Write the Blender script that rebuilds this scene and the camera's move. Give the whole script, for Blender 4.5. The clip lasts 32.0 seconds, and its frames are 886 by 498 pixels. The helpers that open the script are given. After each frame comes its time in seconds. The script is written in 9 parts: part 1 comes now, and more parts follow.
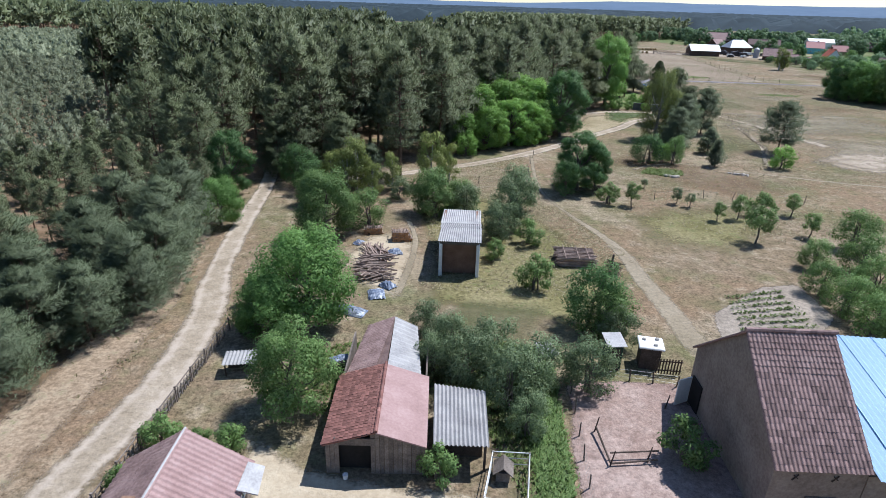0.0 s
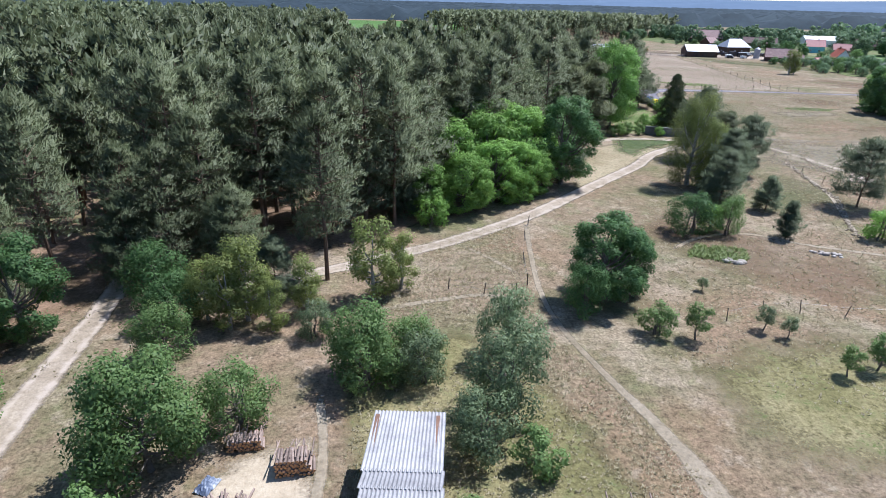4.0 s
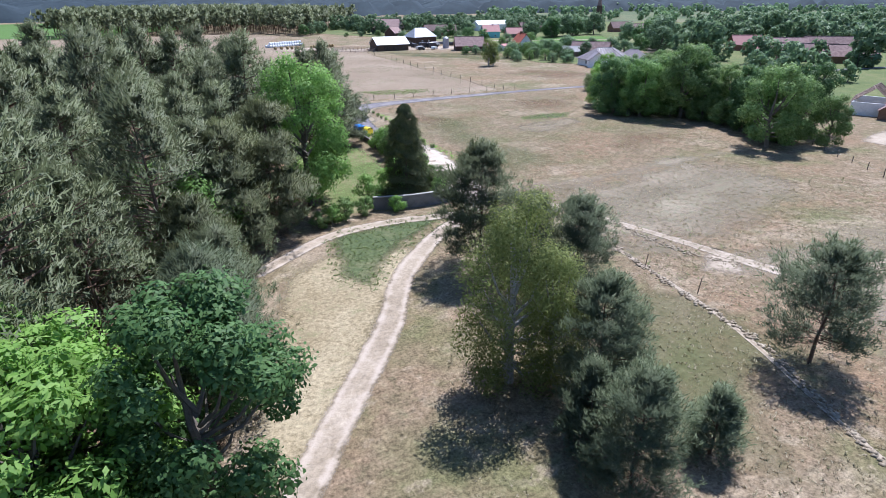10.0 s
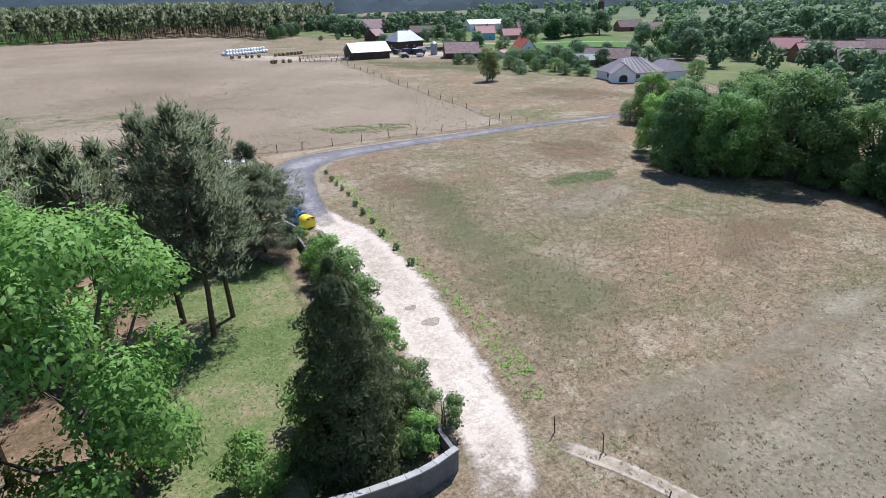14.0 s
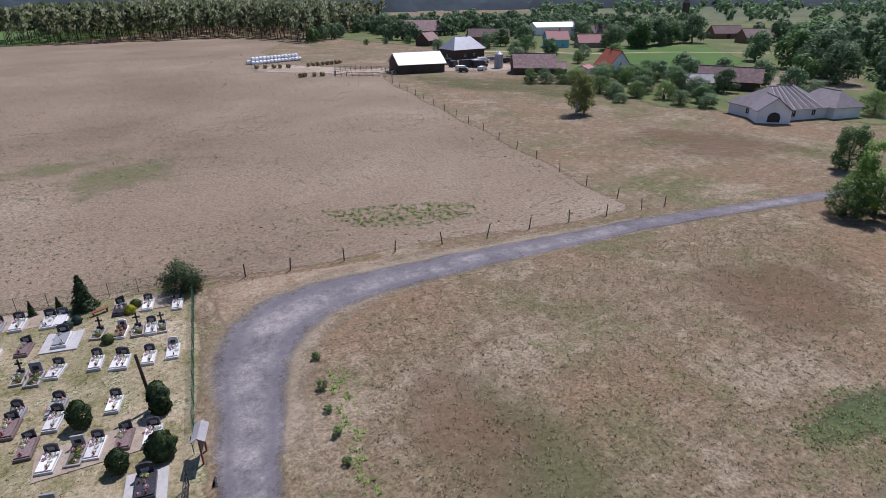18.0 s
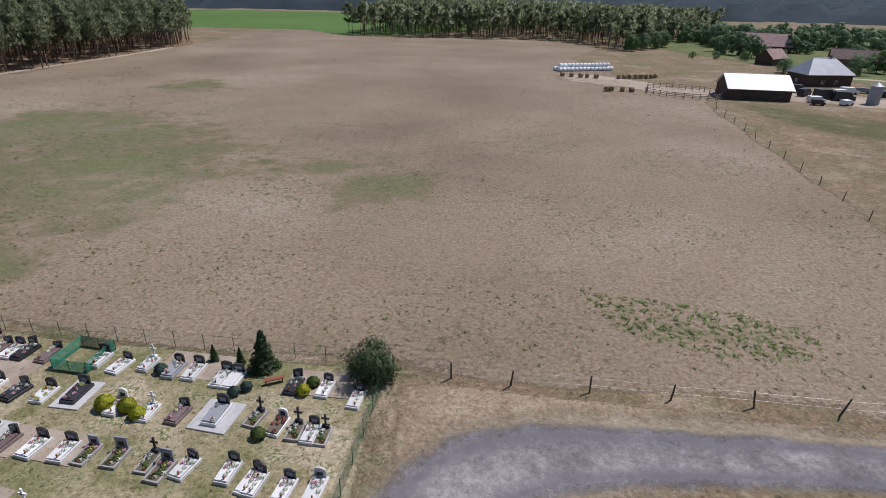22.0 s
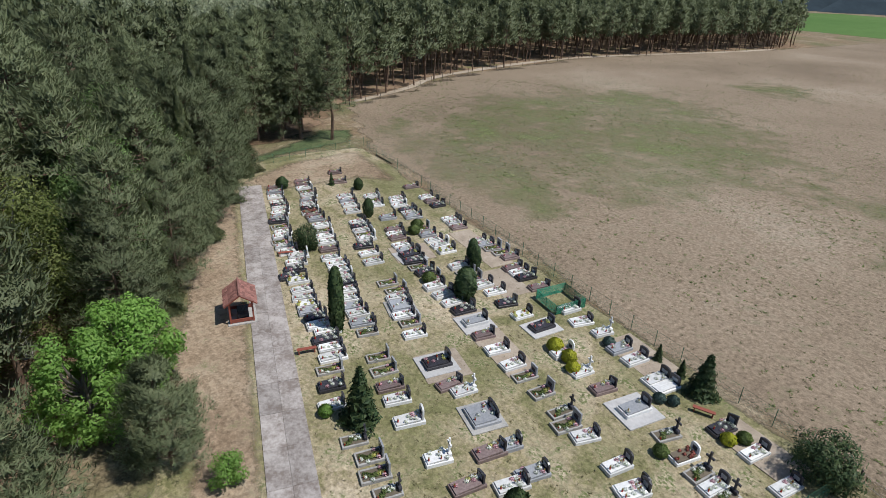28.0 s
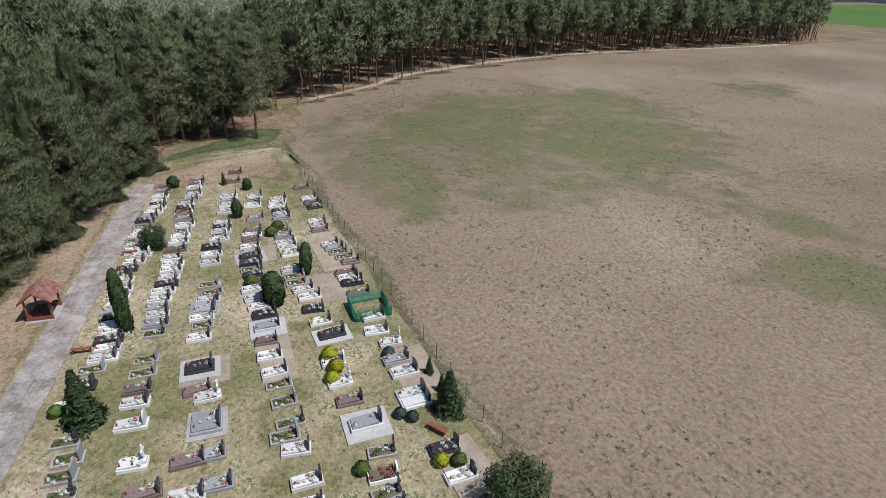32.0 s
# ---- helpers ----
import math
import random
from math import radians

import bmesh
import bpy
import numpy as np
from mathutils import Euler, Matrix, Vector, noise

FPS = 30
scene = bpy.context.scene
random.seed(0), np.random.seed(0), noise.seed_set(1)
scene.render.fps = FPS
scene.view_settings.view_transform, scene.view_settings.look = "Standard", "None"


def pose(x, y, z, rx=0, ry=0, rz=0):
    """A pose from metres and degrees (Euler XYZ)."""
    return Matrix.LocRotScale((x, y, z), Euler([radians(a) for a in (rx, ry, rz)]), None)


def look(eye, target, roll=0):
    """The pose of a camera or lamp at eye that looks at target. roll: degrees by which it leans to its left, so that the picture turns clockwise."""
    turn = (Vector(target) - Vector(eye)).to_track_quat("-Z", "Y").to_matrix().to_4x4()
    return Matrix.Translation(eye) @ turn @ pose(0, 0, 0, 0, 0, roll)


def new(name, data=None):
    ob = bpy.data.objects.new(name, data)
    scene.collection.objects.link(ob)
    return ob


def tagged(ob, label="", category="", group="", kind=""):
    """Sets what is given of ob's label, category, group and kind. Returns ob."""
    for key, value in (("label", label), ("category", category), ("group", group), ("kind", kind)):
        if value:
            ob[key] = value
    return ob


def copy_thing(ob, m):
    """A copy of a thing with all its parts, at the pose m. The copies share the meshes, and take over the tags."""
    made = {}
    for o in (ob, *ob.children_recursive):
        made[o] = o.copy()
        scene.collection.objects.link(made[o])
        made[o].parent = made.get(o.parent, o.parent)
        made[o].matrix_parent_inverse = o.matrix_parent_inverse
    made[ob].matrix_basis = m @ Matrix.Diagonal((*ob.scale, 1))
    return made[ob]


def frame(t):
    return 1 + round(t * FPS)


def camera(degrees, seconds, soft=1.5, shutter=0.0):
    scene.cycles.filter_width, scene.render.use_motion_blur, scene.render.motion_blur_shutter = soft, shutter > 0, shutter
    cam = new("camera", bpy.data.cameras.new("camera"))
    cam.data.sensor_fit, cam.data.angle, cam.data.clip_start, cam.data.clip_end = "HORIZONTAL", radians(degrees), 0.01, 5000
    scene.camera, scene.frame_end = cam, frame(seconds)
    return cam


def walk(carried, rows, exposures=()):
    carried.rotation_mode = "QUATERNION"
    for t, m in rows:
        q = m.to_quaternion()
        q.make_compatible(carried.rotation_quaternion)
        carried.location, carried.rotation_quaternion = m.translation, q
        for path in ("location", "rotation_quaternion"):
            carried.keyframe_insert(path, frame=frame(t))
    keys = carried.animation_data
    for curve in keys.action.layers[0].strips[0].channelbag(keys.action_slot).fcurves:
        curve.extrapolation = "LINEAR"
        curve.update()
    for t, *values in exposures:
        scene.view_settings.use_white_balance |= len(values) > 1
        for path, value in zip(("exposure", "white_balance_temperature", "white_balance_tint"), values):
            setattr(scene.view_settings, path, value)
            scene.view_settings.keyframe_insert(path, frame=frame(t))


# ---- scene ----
cam = camera(75.5, 32.0, 0.65)
PATH = [
    (0, (0.0, 0.0, 25.823), (0.024, 1.838, 25.034), 1.7),
    (0.5, (0.56, 3.769, 25.991), (0.596, 5.606, 25.202), 1.6),
    (1, (1.123, 7.586, 26.168), (1.161, 9.423, 25.38), 1.4),
    (1.5, (1.36, 11.635, 26.261), (1.402, 13.472, 25.472), 1.4),
    (2, (1.633, 16.106, 26.429), (1.675, 17.943, 25.639), 1.4),
    (2.5, (1.967, 20.743, 26.556), (2.01, 22.579, 25.764), 1.3),
    (4.5, (4.135, 40.379, 26.775), (4.252, 42.209, 25.976), 1.4),
    (5, (4.777, 45.578, 26.751), (4.963, 47.402, 25.952), 1.3),
    (5.5, (5.412, 50.692, 26.739), (5.747, 52.495, 25.941), 1.0),
    (6, (6.12, 55.821, 26.743), (6.646, 57.577, 25.941), 0.7),
    (6.5, (7.037, 61.02, 26.641), (7.75, 62.707, 25.838), 0.6),
    (7, (8.563, 66.389, 26.522), (9.356, 68.04, 25.718), 0.4),
    (7.5, (10.882, 71.738, 26.379), (11.72, 73.366, 25.574), 0.2),
    (8, (13.42, 76.893, 26.238), (14.286, 78.506, 25.432), 0.1),
    (8.5, (16.12, 81.831, 26.122), (17.009, 83.43, 25.314), -0.0),
    (9, (19.004, 86.8, 26.097), (19.92, 88.383, 25.289), 0.0),
    (9.5, (21.749, 91.634, 26.094), (22.683, 93.206, 25.285), -0.0),
    (10, (24.575, 96.405, 26.146), (25.526, 97.966, 25.335), -0.1),
    (10.5, (27.574, 101.258, 26.152), (28.536, 102.811, 25.339), -0.2),
    (11, (30.88, 106.591, 26.297), (31.854, 108.135, 25.48), -0.4),
    (11.5, (34.31, 112.104, 26.558), (35.295, 113.639, 25.738), -0.5),
    (12, (37.659, 117.489, 26.76), (38.657, 119.015, 25.938), -0.6),
    (12.5, (41.019, 122.751, 26.896), (42.03, 124.267, 26.072), -0.7),
    (13, (44.353, 127.989, 26.973), (45.379, 129.495, 26.147), -0.6),
    (13.5, (47.581, 133.21, 27.079), (48.61, 134.713, 26.253), -0.6),
    (14, (50.928, 138.42, 27.135), (51.901, 139.961, 26.31), -0.5),
    (14.5, (54.29, 143.674, 27.148), (55.187, 145.26, 26.324), -0.3),
    (16.5, (66.41, 166.36, 27.489), (67.258, 167.972, 26.662), 0.0),
    (17, (69.256, 172.672, 27.558), (70.094, 174.288, 26.729), -0.0),
    (17.5, (71.865, 179.055, 27.589), (72.702, 180.671, 26.758), -0.1),
    (18, (74.326, 185.383, 27.701), (75.164, 186.997, 26.868), -0.0),
    (18.5, (76.64, 191.439, 27.845), (77.478, 193.052, 27.011), -0.0),
    (19, (78.478, 196.72, 28.074), (79.312, 198.335, 27.239), -0.0),
    (19.5, (79.686, 200.735, 28.211), (80.524, 202.347, 27.375), -0.1),
    (20, (80.28, 203.416, 28.187), (81.074, 205.05, 27.35), 0.0),
    (20.5, (80.451, 204.847, 28.108), (81.105, 206.541, 27.27), 0.3),
    (21, (80.497, 205.483, 27.938), (80.988, 207.231, 27.099), 0.6),
    (21.5, (80.465, 206.0, 27.689), (80.686, 207.805, 26.855), 1.0),
    (22, (80.686, 206.263, 27.608), (80.635, 208.08, 26.773), 1.4),
    (22.5, (80.956, 206.412, 27.554), (80.69, 208.21, 26.718), 1.6),
    (23, (81.347, 206.591, 27.483), (80.889, 208.349, 26.647), 1.7),
    (23.5, (81.586, 207.026, 27.25), (80.932, 208.72, 26.411), 1.7),
    (24, (81.626, 207.093, 27.195), (80.794, 208.705, 26.351), 1.8),
    (24.5, (81.42, 207.239, 27.123), (80.418, 208.747, 26.273), 2.1),
    (25, (81.352, 207.21, 27.163), (80.212, 208.612, 26.307), 2.3),
    (25.5, (81.261, 207.162, 27.159), (80.021, 208.473, 26.295), 2.6),
    (26, (81.177, 207.138, 27.146), (79.858, 208.365, 26.277), 2.8),
    (26.5, (81.174, 207.223, 27.137), (79.793, 208.375, 26.261), 2.9),
    (28.5, (81.731, 208.861, 27.251), (80.261, 209.882, 26.36), 2.2),
    (29, (82.464, 210.479, 27.346), (80.974, 211.468, 26.451), 2.1),
    (29.5, (83.523, 212.661, 27.447), (82.019, 213.628, 26.55), 2.0),
    (30, (84.884, 215.107, 27.523), (83.372, 216.058, 26.624), 1.8),
    (30.5, (86.433, 217.602, 27.654), (84.918, 218.548, 26.754), 1.7),
    (31, (88.179, 220.289, 27.89), (86.658, 221.224, 26.988), 1.6),
    (31.5, (89.971, 223.115, 28.152), (88.446, 224.039, 27.247), 1.5),
    (32, (91.886, 226.336, 28.315), (90.353, 227.248, 27.409), 1.4),
]
walk(cam, [(t, look(eye, target, roll)) for t, eye, target, roll in PATH], [(0, 0.65, 5850, 10), (2.5, 0.8, 5750, 12), (6, 1.0, 5700, 15), (9, 0.98, 5700, 17), (13, 0.88, 5750, 12), (14.5, 0.65, 5900, 12), (16.5, 0.38, 6050, 19), (19, 0.09, 6150, 22), (23, 0.05, 6350, 14), (26, 0.08, 6400, 11), (28.5, 0.2, 6350, 9), (32, 0.14, 6350, 12)])

# ---- daylight: high summer sun, clear sky ----
SUN_TO = Vector((0.84, 0.54, 1.74)).normalized()
world = bpy.data.worlds.new("summer_sky")
scene.world = world
world.use_nodes = True
wn = world.node_tree
sky = wn.nodes.new("ShaderNodeTexSky")
sky.sky_type = "NISHITA"
sky.sun_disc = False
sky.sun_elevation = radians(61)
sky.sun_rotation = radians(57)
sky.dust_density = 0.05
sky.ozone_density = 3.0
wn.links.new(sky.outputs[0], wn.nodes["Background"].inputs[0])
wn.nodes["Background"].inputs[1].default_value = 0.085
sun_data = bpy.data.lights.new("sun", "SUN")
sun_data.energy = 3.9
sun_data.angle = radians(0.55)
sun_data.color = (1.0, 0.975, 0.93)
sun = new("sun", sun_data)
sun.matrix_world = look(SUN_TO * 300, (0, 0, 0))


# ---- materials ----
def base_mat(name):
    m = bpy.data.materials.new(name)
    m.use_nodes = True
    nt = m.node_tree
    return m, nt, nt.nodes["Principled BSDF"], nt.nodes["Material Output"]


def add_noise(nt, vec, scale, detail=4.0, rough=0.6):
    n = nt.nodes.new("ShaderNodeTexNoise")
    n.inputs["Scale"].default_value = scale
    n.inputs["Detail"].default_value = detail
    n.inputs["Roughness"].default_value = rough
    nt.links.new(vec, n.inputs["Vector"])
    return n.outputs["Fac"]


def calc(nt, op, a, b, clamp=False):
    n = nt.nodes.new("ShaderNodeMath")
    n.operation, n.use_clamp = op, clamp
    for i, v in enumerate((a, b)):
        if isinstance(v, (int, float)):
            n.inputs[i].default_value = v
        else:
            nt.links.new(v, n.inputs[i])
    return n.outputs[0]


def ramp(nt, fac, cols, lo=0.3, hi=0.7):
    n = nt.nodes.new("ShaderNodeValToRGB")
    e = n.color_ramp.elements
    while len(e) < len(cols):
        e.new(0.5)
    for i, c in enumerate(cols):
        e[i].position = lo + (hi - lo) * i / max(1, len(cols) - 1)
        e[i].color = (*c, 1)
    nt.links.new(fac, n.inputs[0])
    return n.outputs[0]


def mix_col(nt, fac, a, b):
    n = nt.nodes.new("ShaderNodeMix")
    n.data_type = "RGBA"
    if isinstance(fac, float):
        n.inputs[0].default_value = fac
    else:
        nt.links.new(fac, n.inputs[0])
    for s, v in ((6, a), (7, b)):
        if isinstance(v, tuple):
            n.inputs[s].default_value = (*v, 1)
        else:
            nt.links.new(v, n.inputs[s])
    return n.outputs[2]


def vary(nt, col, amount):
    """Shift the brightness a little from object to object."""
    info = nt.nodes.new("ShaderNodeObjectInfo")
    h = nt.nodes.new("ShaderNodeHueSaturation")
    v = calc(nt, "ADD", calc(nt, "MULTIPLY", info.outputs["Random"], 2 * amount), 1 - amount)
    nt.links.new(v, h.inputs["Value"])
    nt.links.new(col, h.inputs["Color"])
    return h.outputs[0]


def add_bump(nt, b, height, strength, dist):
    n = nt.nodes.new("ShaderNodeBump")
    n.inputs["Strength"].default_value = strength
    n.inputs["Distance"].default_value = dist
    nt.links.new(height, n.inputs["Height"])
    nt.links.new(n.outputs[0], b.inputs["Normal"])


def surf(name, cols, scale=1.0, fine=9.0, rough=0.8, bump=0.3, dist=0.03, metal=0.0, change=0.1, place=False, lo=0.32, hi=0.68):
    """A two-scale weathered surface."""
    m, nt, b, out = base_mat(name)
    if place:
        vec = nt.nodes.new("ShaderNodeNewGeometry").outputs["Position"]
    else:
        vec = nt.nodes.new("ShaderNodeTexCoord").outputs["Object"]
    n1 = add_noise(nt, vec, scale)
    n2 = add_noise(nt, vec, scale * fine, 3.0)
    f = calc(nt, "ADD", calc(nt, "MULTIPLY", n1, 0.6), calc(nt, "MULTIPLY", n2, 0.4))
    c = ramp(nt, f, cols, lo, hi)
    if change:
        c = vary(nt, c, change)
    nt.links.new(c, b.inputs["Base Color"])
    r = calc(nt, "ADD", calc(nt, "MULTIPLY", n2, 0.2), rough - 0.1)
    nt.links.new(r, b.inputs["Roughness"])
    b.inputs["Metallic"].default_value = metal
    b.inputs["Specular IOR Level"].default_value = 0.3
    if bump:
        add_bump(nt, b, n2, bump, dist)
    return m


def leafy(name, dark, light, glow=0.35, rough=0.55, change=0.18):
    """Foliage: every leaf takes its own tone and lets some light through."""
    m, nt, b, out = base_mat(name)
    isl = nt.nodes.new("ShaderNodeNewGeometry").outputs["Random Per Island"]
    c = vary(nt, mix_col(nt, isl, dark, light), change)
    nt.links.new(c, b.inputs["Base Color"])
    b.inputs["Roughness"].default_value = rough
    b.inputs["Specular IOR Level"].default_value = 0.22
    tr = nt.nodes.new("ShaderNodeBsdfTranslucent")
    nt.links.new(c, tr.inputs["Color"])
    mx = nt.nodes.new("ShaderNodeMixShader")
    mx.inputs[0].default_value = glow
    nt.links.new(b.outputs[0], mx.inputs[1])
    nt.links.new(tr.outputs[0], mx.inputs[2])
    nt.links.new(mx.outputs[0], out.inputs[0])
    return m


def soil(name, cols, big=0.03, mid=0.35, fine=5.0, feather=True, second=None, bump=0.5, track=None, lo=0.4, hi=0.6, sharp=3.0, patchy=0.0, grain=2.5, cover=1.0, mottled=0.0, thin=0.0):
    """Ground cover by place. feather: its ragged border thins out into what lies below. second: tufts of another colour."""
    m, nt, b, out = base_mat(name)
    pos = nt.nodes.new("ShaderNodeNewGeometry").outputs["Position"]
    n1, n2, n3 = add_noise(nt, pos, big, 3.0), add_noise(nt, pos, mid, 5.0, 0.65), add_noise(nt, pos, fine, 4.0, 0.7)
    f = calc(nt, "ADD", calc(nt, "ADD", calc(nt, "MULTIPLY", n1, 0.45), calc(nt, "MULTIPLY", n2, 0.33)), calc(nt, "MULTIPLY", n3, 0.22))
    c = ramp(nt, f, cols, lo, hi)
    speck = add_noise(nt, pos, 2.4, 8.0, 0.8)
    val = nt.nodes.new("ShaderNodeHueSaturation")
    nt.links.new(calc(nt, "ADD", calc(nt, "MULTIPLY", calc(nt, "SUBTRACT", speck, 0.5), grain), 1.0), val.inputs["Value"])
    nt.links.new(c, val.inputs["Color"])
    c = val.outputs[0]
    if second:
        tuft = calc(nt, "MULTIPLY", calc(nt, "SUBTRACT", n2, second[1]), 9.0, True)
        tuft = calc(nt, "MULTIPLY", tuft, calc(nt, "MULTIPLY", calc(nt, "SUBTRACT", n3, 0.42), 7.0, True), True)
        c = mix_col(nt, tuft, c, second[0])
    if track:
        at = nt.nodes.new("ShaderNodeAttribute")
        at.attribute_name = "across"
        u = calc(nt, "ABSOLUTE", at.outputs["Fac"], 0)
        off = calc(nt, "ABSOLUTE", calc(nt, "SUBTRACT", u, 0.52), 0)
        rut = calc(nt, "ADD", calc(nt, "MULTIPLY", calc(nt, "SUBTRACT", 0.24, off), 3.4), calc(nt, "MULTIPLY", calc(nt, "SUBTRACT", n2, 0.5), 3.4), True)
        c = mix_col(nt, rut, c, track)
    nt.links.new(c, b.inputs["Base Color"])
    b.inputs["Roughness"].default_value = 0.95
    b.inputs["Specular IOR Level"].default_value = 0.1
    add_bump(nt, b, calc(nt, "ADD", n3, n2), bump, 0.12)
    if feather:
        ed = nt.nodes.new("ShaderNodeAttribute")
        ed.attribute_name = "edge"
        k = calc(nt, "ADD", calc(nt, "MULTIPLY", ed.outputs["Fac"], 1.6), calc(nt, "MULTIPLY", calc(nt, "ADD", n2, calc(nt, "MULTIPLY", n3, 0.8)), 1.0))
        if patchy:
            k = calc(nt, "ADD", k, calc(nt, "MULTIPLY", calc(nt, "SUBTRACT", add_noise(nt, pos, 0.09, 3.0), 0.55), patchy))
        if mottled:
            k = calc(nt, "ADD", k, calc(nt, "MULTIPLY", calc(nt, "SUBTRACT", add_noise(nt, pos, 0.3, 5.0, 0.7), 0.5), mottled))
        k = calc(nt, "MULTIPLY", calc(nt, "SUBTRACT", k, 1.35 + thin), sharp, True)
        if cover < 1:
            k = calc(nt, "MULTIPLY", k, cover)
        k = calc(nt, "MULTIPLY", k, calc(nt, "MULTIPLY", ed.outputs["Fac"], 2.5, True))
        tr = nt.nodes.new("ShaderNodeBsdfTransparent")
        mx = nt.nodes.new("ShaderNodeMixShader")
        nt.links.new(k, mx.inputs[0])
        nt.links.new(tr.outputs[0], mx.inputs[1])
        nt.links.new(b.outputs[0], mx.inputs[2])
        nt.links.new(mx.outputs[0], out.inputs[0])
    return m


TAN, PALE, OLIVE, RUST = (0.21, 0.155, 0.10), (0.305, 0.245, 0.172), (0.122, 0.128, 0.055), (0.228, 0.152, 0.096)


def meadow_mat(name):
    """Dry meadow: tan turf with drifts of olive, rust-red and bleached grass, each in patches of its own size."""
    m, nt, b, out = base_mat(name)
    pos = nt.nodes.new("ShaderNodeNewGeometry").outputs["Position"]
    fine = add_noise(nt, pos, 4.0, 6.0, 0.75)
    mid = add_noise(nt, pos, 0.55, 6.0, 0.7)
    c = ramp(nt, mid, [(0.155, 0.125, 0.075), TAN, (0.255, 0.20, 0.138)], 0.36, 0.64)
    for scale, thr, gain, col, seed in ((0.05, 0.48, 7.0, OLIVE, 11.0), (0.045, 0.50, 8.0, RUST, 57.0), (0.08, 0.53, 8.0, PALE, 93.0), (0.22, 0.55, 6.0, (0.135, 0.14, 0.062), 31.0), (0.45, 0.57, 9.0, PALE, 71.0)):
        sh = nt.nodes.new("ShaderNodeVectorMath")
        sh.inputs[1].default_value = (seed, seed * 0.7, 0)
        nt.links.new(pos, sh.inputs[0])
        n = add_noise(nt, sh.outputs[0], scale, 5.0, 0.62)
        n = calc(nt, "ADD", n, calc(nt, "MULTIPLY", calc(nt, "SUBTRACT", mid, 0.5), 0.35))
        k = calc(nt, "MULTIPLY", calc(nt, "SUBTRACT", n, thr), gain, True)
        c = mix_col(nt, calc(nt, "MULTIPLY", k, 0.75), c, col)
    val = nt.nodes.new("ShaderNodeHueSaturation")
    clump = add_noise(nt, pos, 1.3, 3.0, 0.7)
    lump = calc(nt, "ADD", calc(nt, "MULTIPLY", calc(nt, "SUBTRACT", fine, 0.5), 3.3), calc(nt, "MULTIPLY", calc(nt, "SUBTRACT", clump, 0.5), 1.5))
    nt.links.new(calc(nt, "ADD", lump, 1.0), val.inputs["Value"])
    nt.links.new(c, val.inputs["Color"])
    nt.links.new(val.outputs[0], b.inputs["Base Color"])
    b.inputs["Roughness"].default_value = 0.95
    b.inputs["Specular IOR Level"].default_value = 0.1
    add_bump(nt, b, calc(nt, "ADD", fine, mid), 0.7, 0.14)
    return m


M_MEADOW = meadow_mat("dry_meadow")
M_PASTURE = soil("grazed_pasture", [(0.185, 0.14, 0.098), (0.228, 0.174, 0.122), (0.258, 0.199, 0.142), (0.31, 0.25, 0.185)], 0.02, 0.6, 3.6, True, ((0.12, 0.115, 0.06), 0.56), 0.5, None, 0.41, 0.6, 3.0, 0.0, 2.8)
M_GREENING = soil("green_regrowth", [(0.148, 0.172, 0.066), (0.18, 0.195, 0.088), (0.222, 0.208, 0.122)], 0.03, 0.4, 3.0, True, None, 0.5, None, 0.4, 0.6, 0.6, 3.4, 2.8, 0.8, 2.8, 0.12)
M_RUSTY = soil("rusty_grass", [(0.19, 0.125, 0.08), (0.225, 0.145, 0.092), (0.235, 0.17, 0.115)], 0.05, 0.5, 4.0, True, None, 0.5, None, 0.4, 0.6, 0.5, 3.4)
M_BALD = soil("bald_turf", [(0.225, 0.18, 0.122), (0.30, 0.245, 0.178), (0.38, 0.32, 0.242)], 0.06, 0.6, 4.0, True, ((0.175, 0.172, 0.10), 0.51), 0.5, None, 0.4, 0.6, 0.7, 3.0)
M_WASTE = soil("weedy_waste", [(0.23, 0.188, 0.13), (0.30, 0.248, 0.178), (0.37, 0.312, 0.232)], 0.08, 0.9, 4.0, True, ((0.18, 0.182, 0.115), 0.47), 0.5, None, 0.4, 0.6, 1.0, 1.5)
M_LUSH = soil("lush_meadow", [(0.115, 0.13, 0.055), (0.14, 0.148, 0.068), (0.19, 0.165, 0.095)], 0.05, 0.5, 4.0, True, None, 0.5, None, 0.4, 0.6, 0.5, 3.0)
M_LAWN = soil("lush_grass", [(0.095, 0.125, 0.042), (0.135, 0.16, 0.06), (0.20, 0.185, 0.095), (0.26, 0.20, 0.13)], 0.09, 0.5, 4.0, True, None, 0.6, None, 0.42, 0.6, 1.5, 0.0, 2.2)
M_VILLAGE = soil("village_turf", [(0.095, 0.125, 0.05), (0.13, 0.15, 0.06), (0.19, 0.175, 0.09)], 0.03, 0.2, 2.0, True)
M_WEEDS = soil("weedy_ground", [(0.065, 0.09, 0.042), (0.09, 0.115, 0.052), (0.15, 0.15, 0.08)], 0.1, 0.7, 5.0, True, None, 0.5, None, 0.4, 0.6, 1.2, 2.0)
M_CEMGRASS = soil("cemetery_turf", [(0.165, 0.158, 0.074), (0.245, 0.212, 0.12), (0.34, 0.278, 0.184), (0.46, 0.382, 0.275)], 0.1, 0.4, 4.0, True, ((0.125, 0.145, 0.055), 0.49), 0.5, None, 0.43, 0.57, 3.0, 0.0, 3.0)
M_LITTER = soil("pine_litter", [(0.10, 0.075, 0.045), (0.17, 0.115, 0.07), (0.26, 0.175, 0.12), (0.15, 0.14, 0.06)], 0.06, 0.4, 4.0, True)
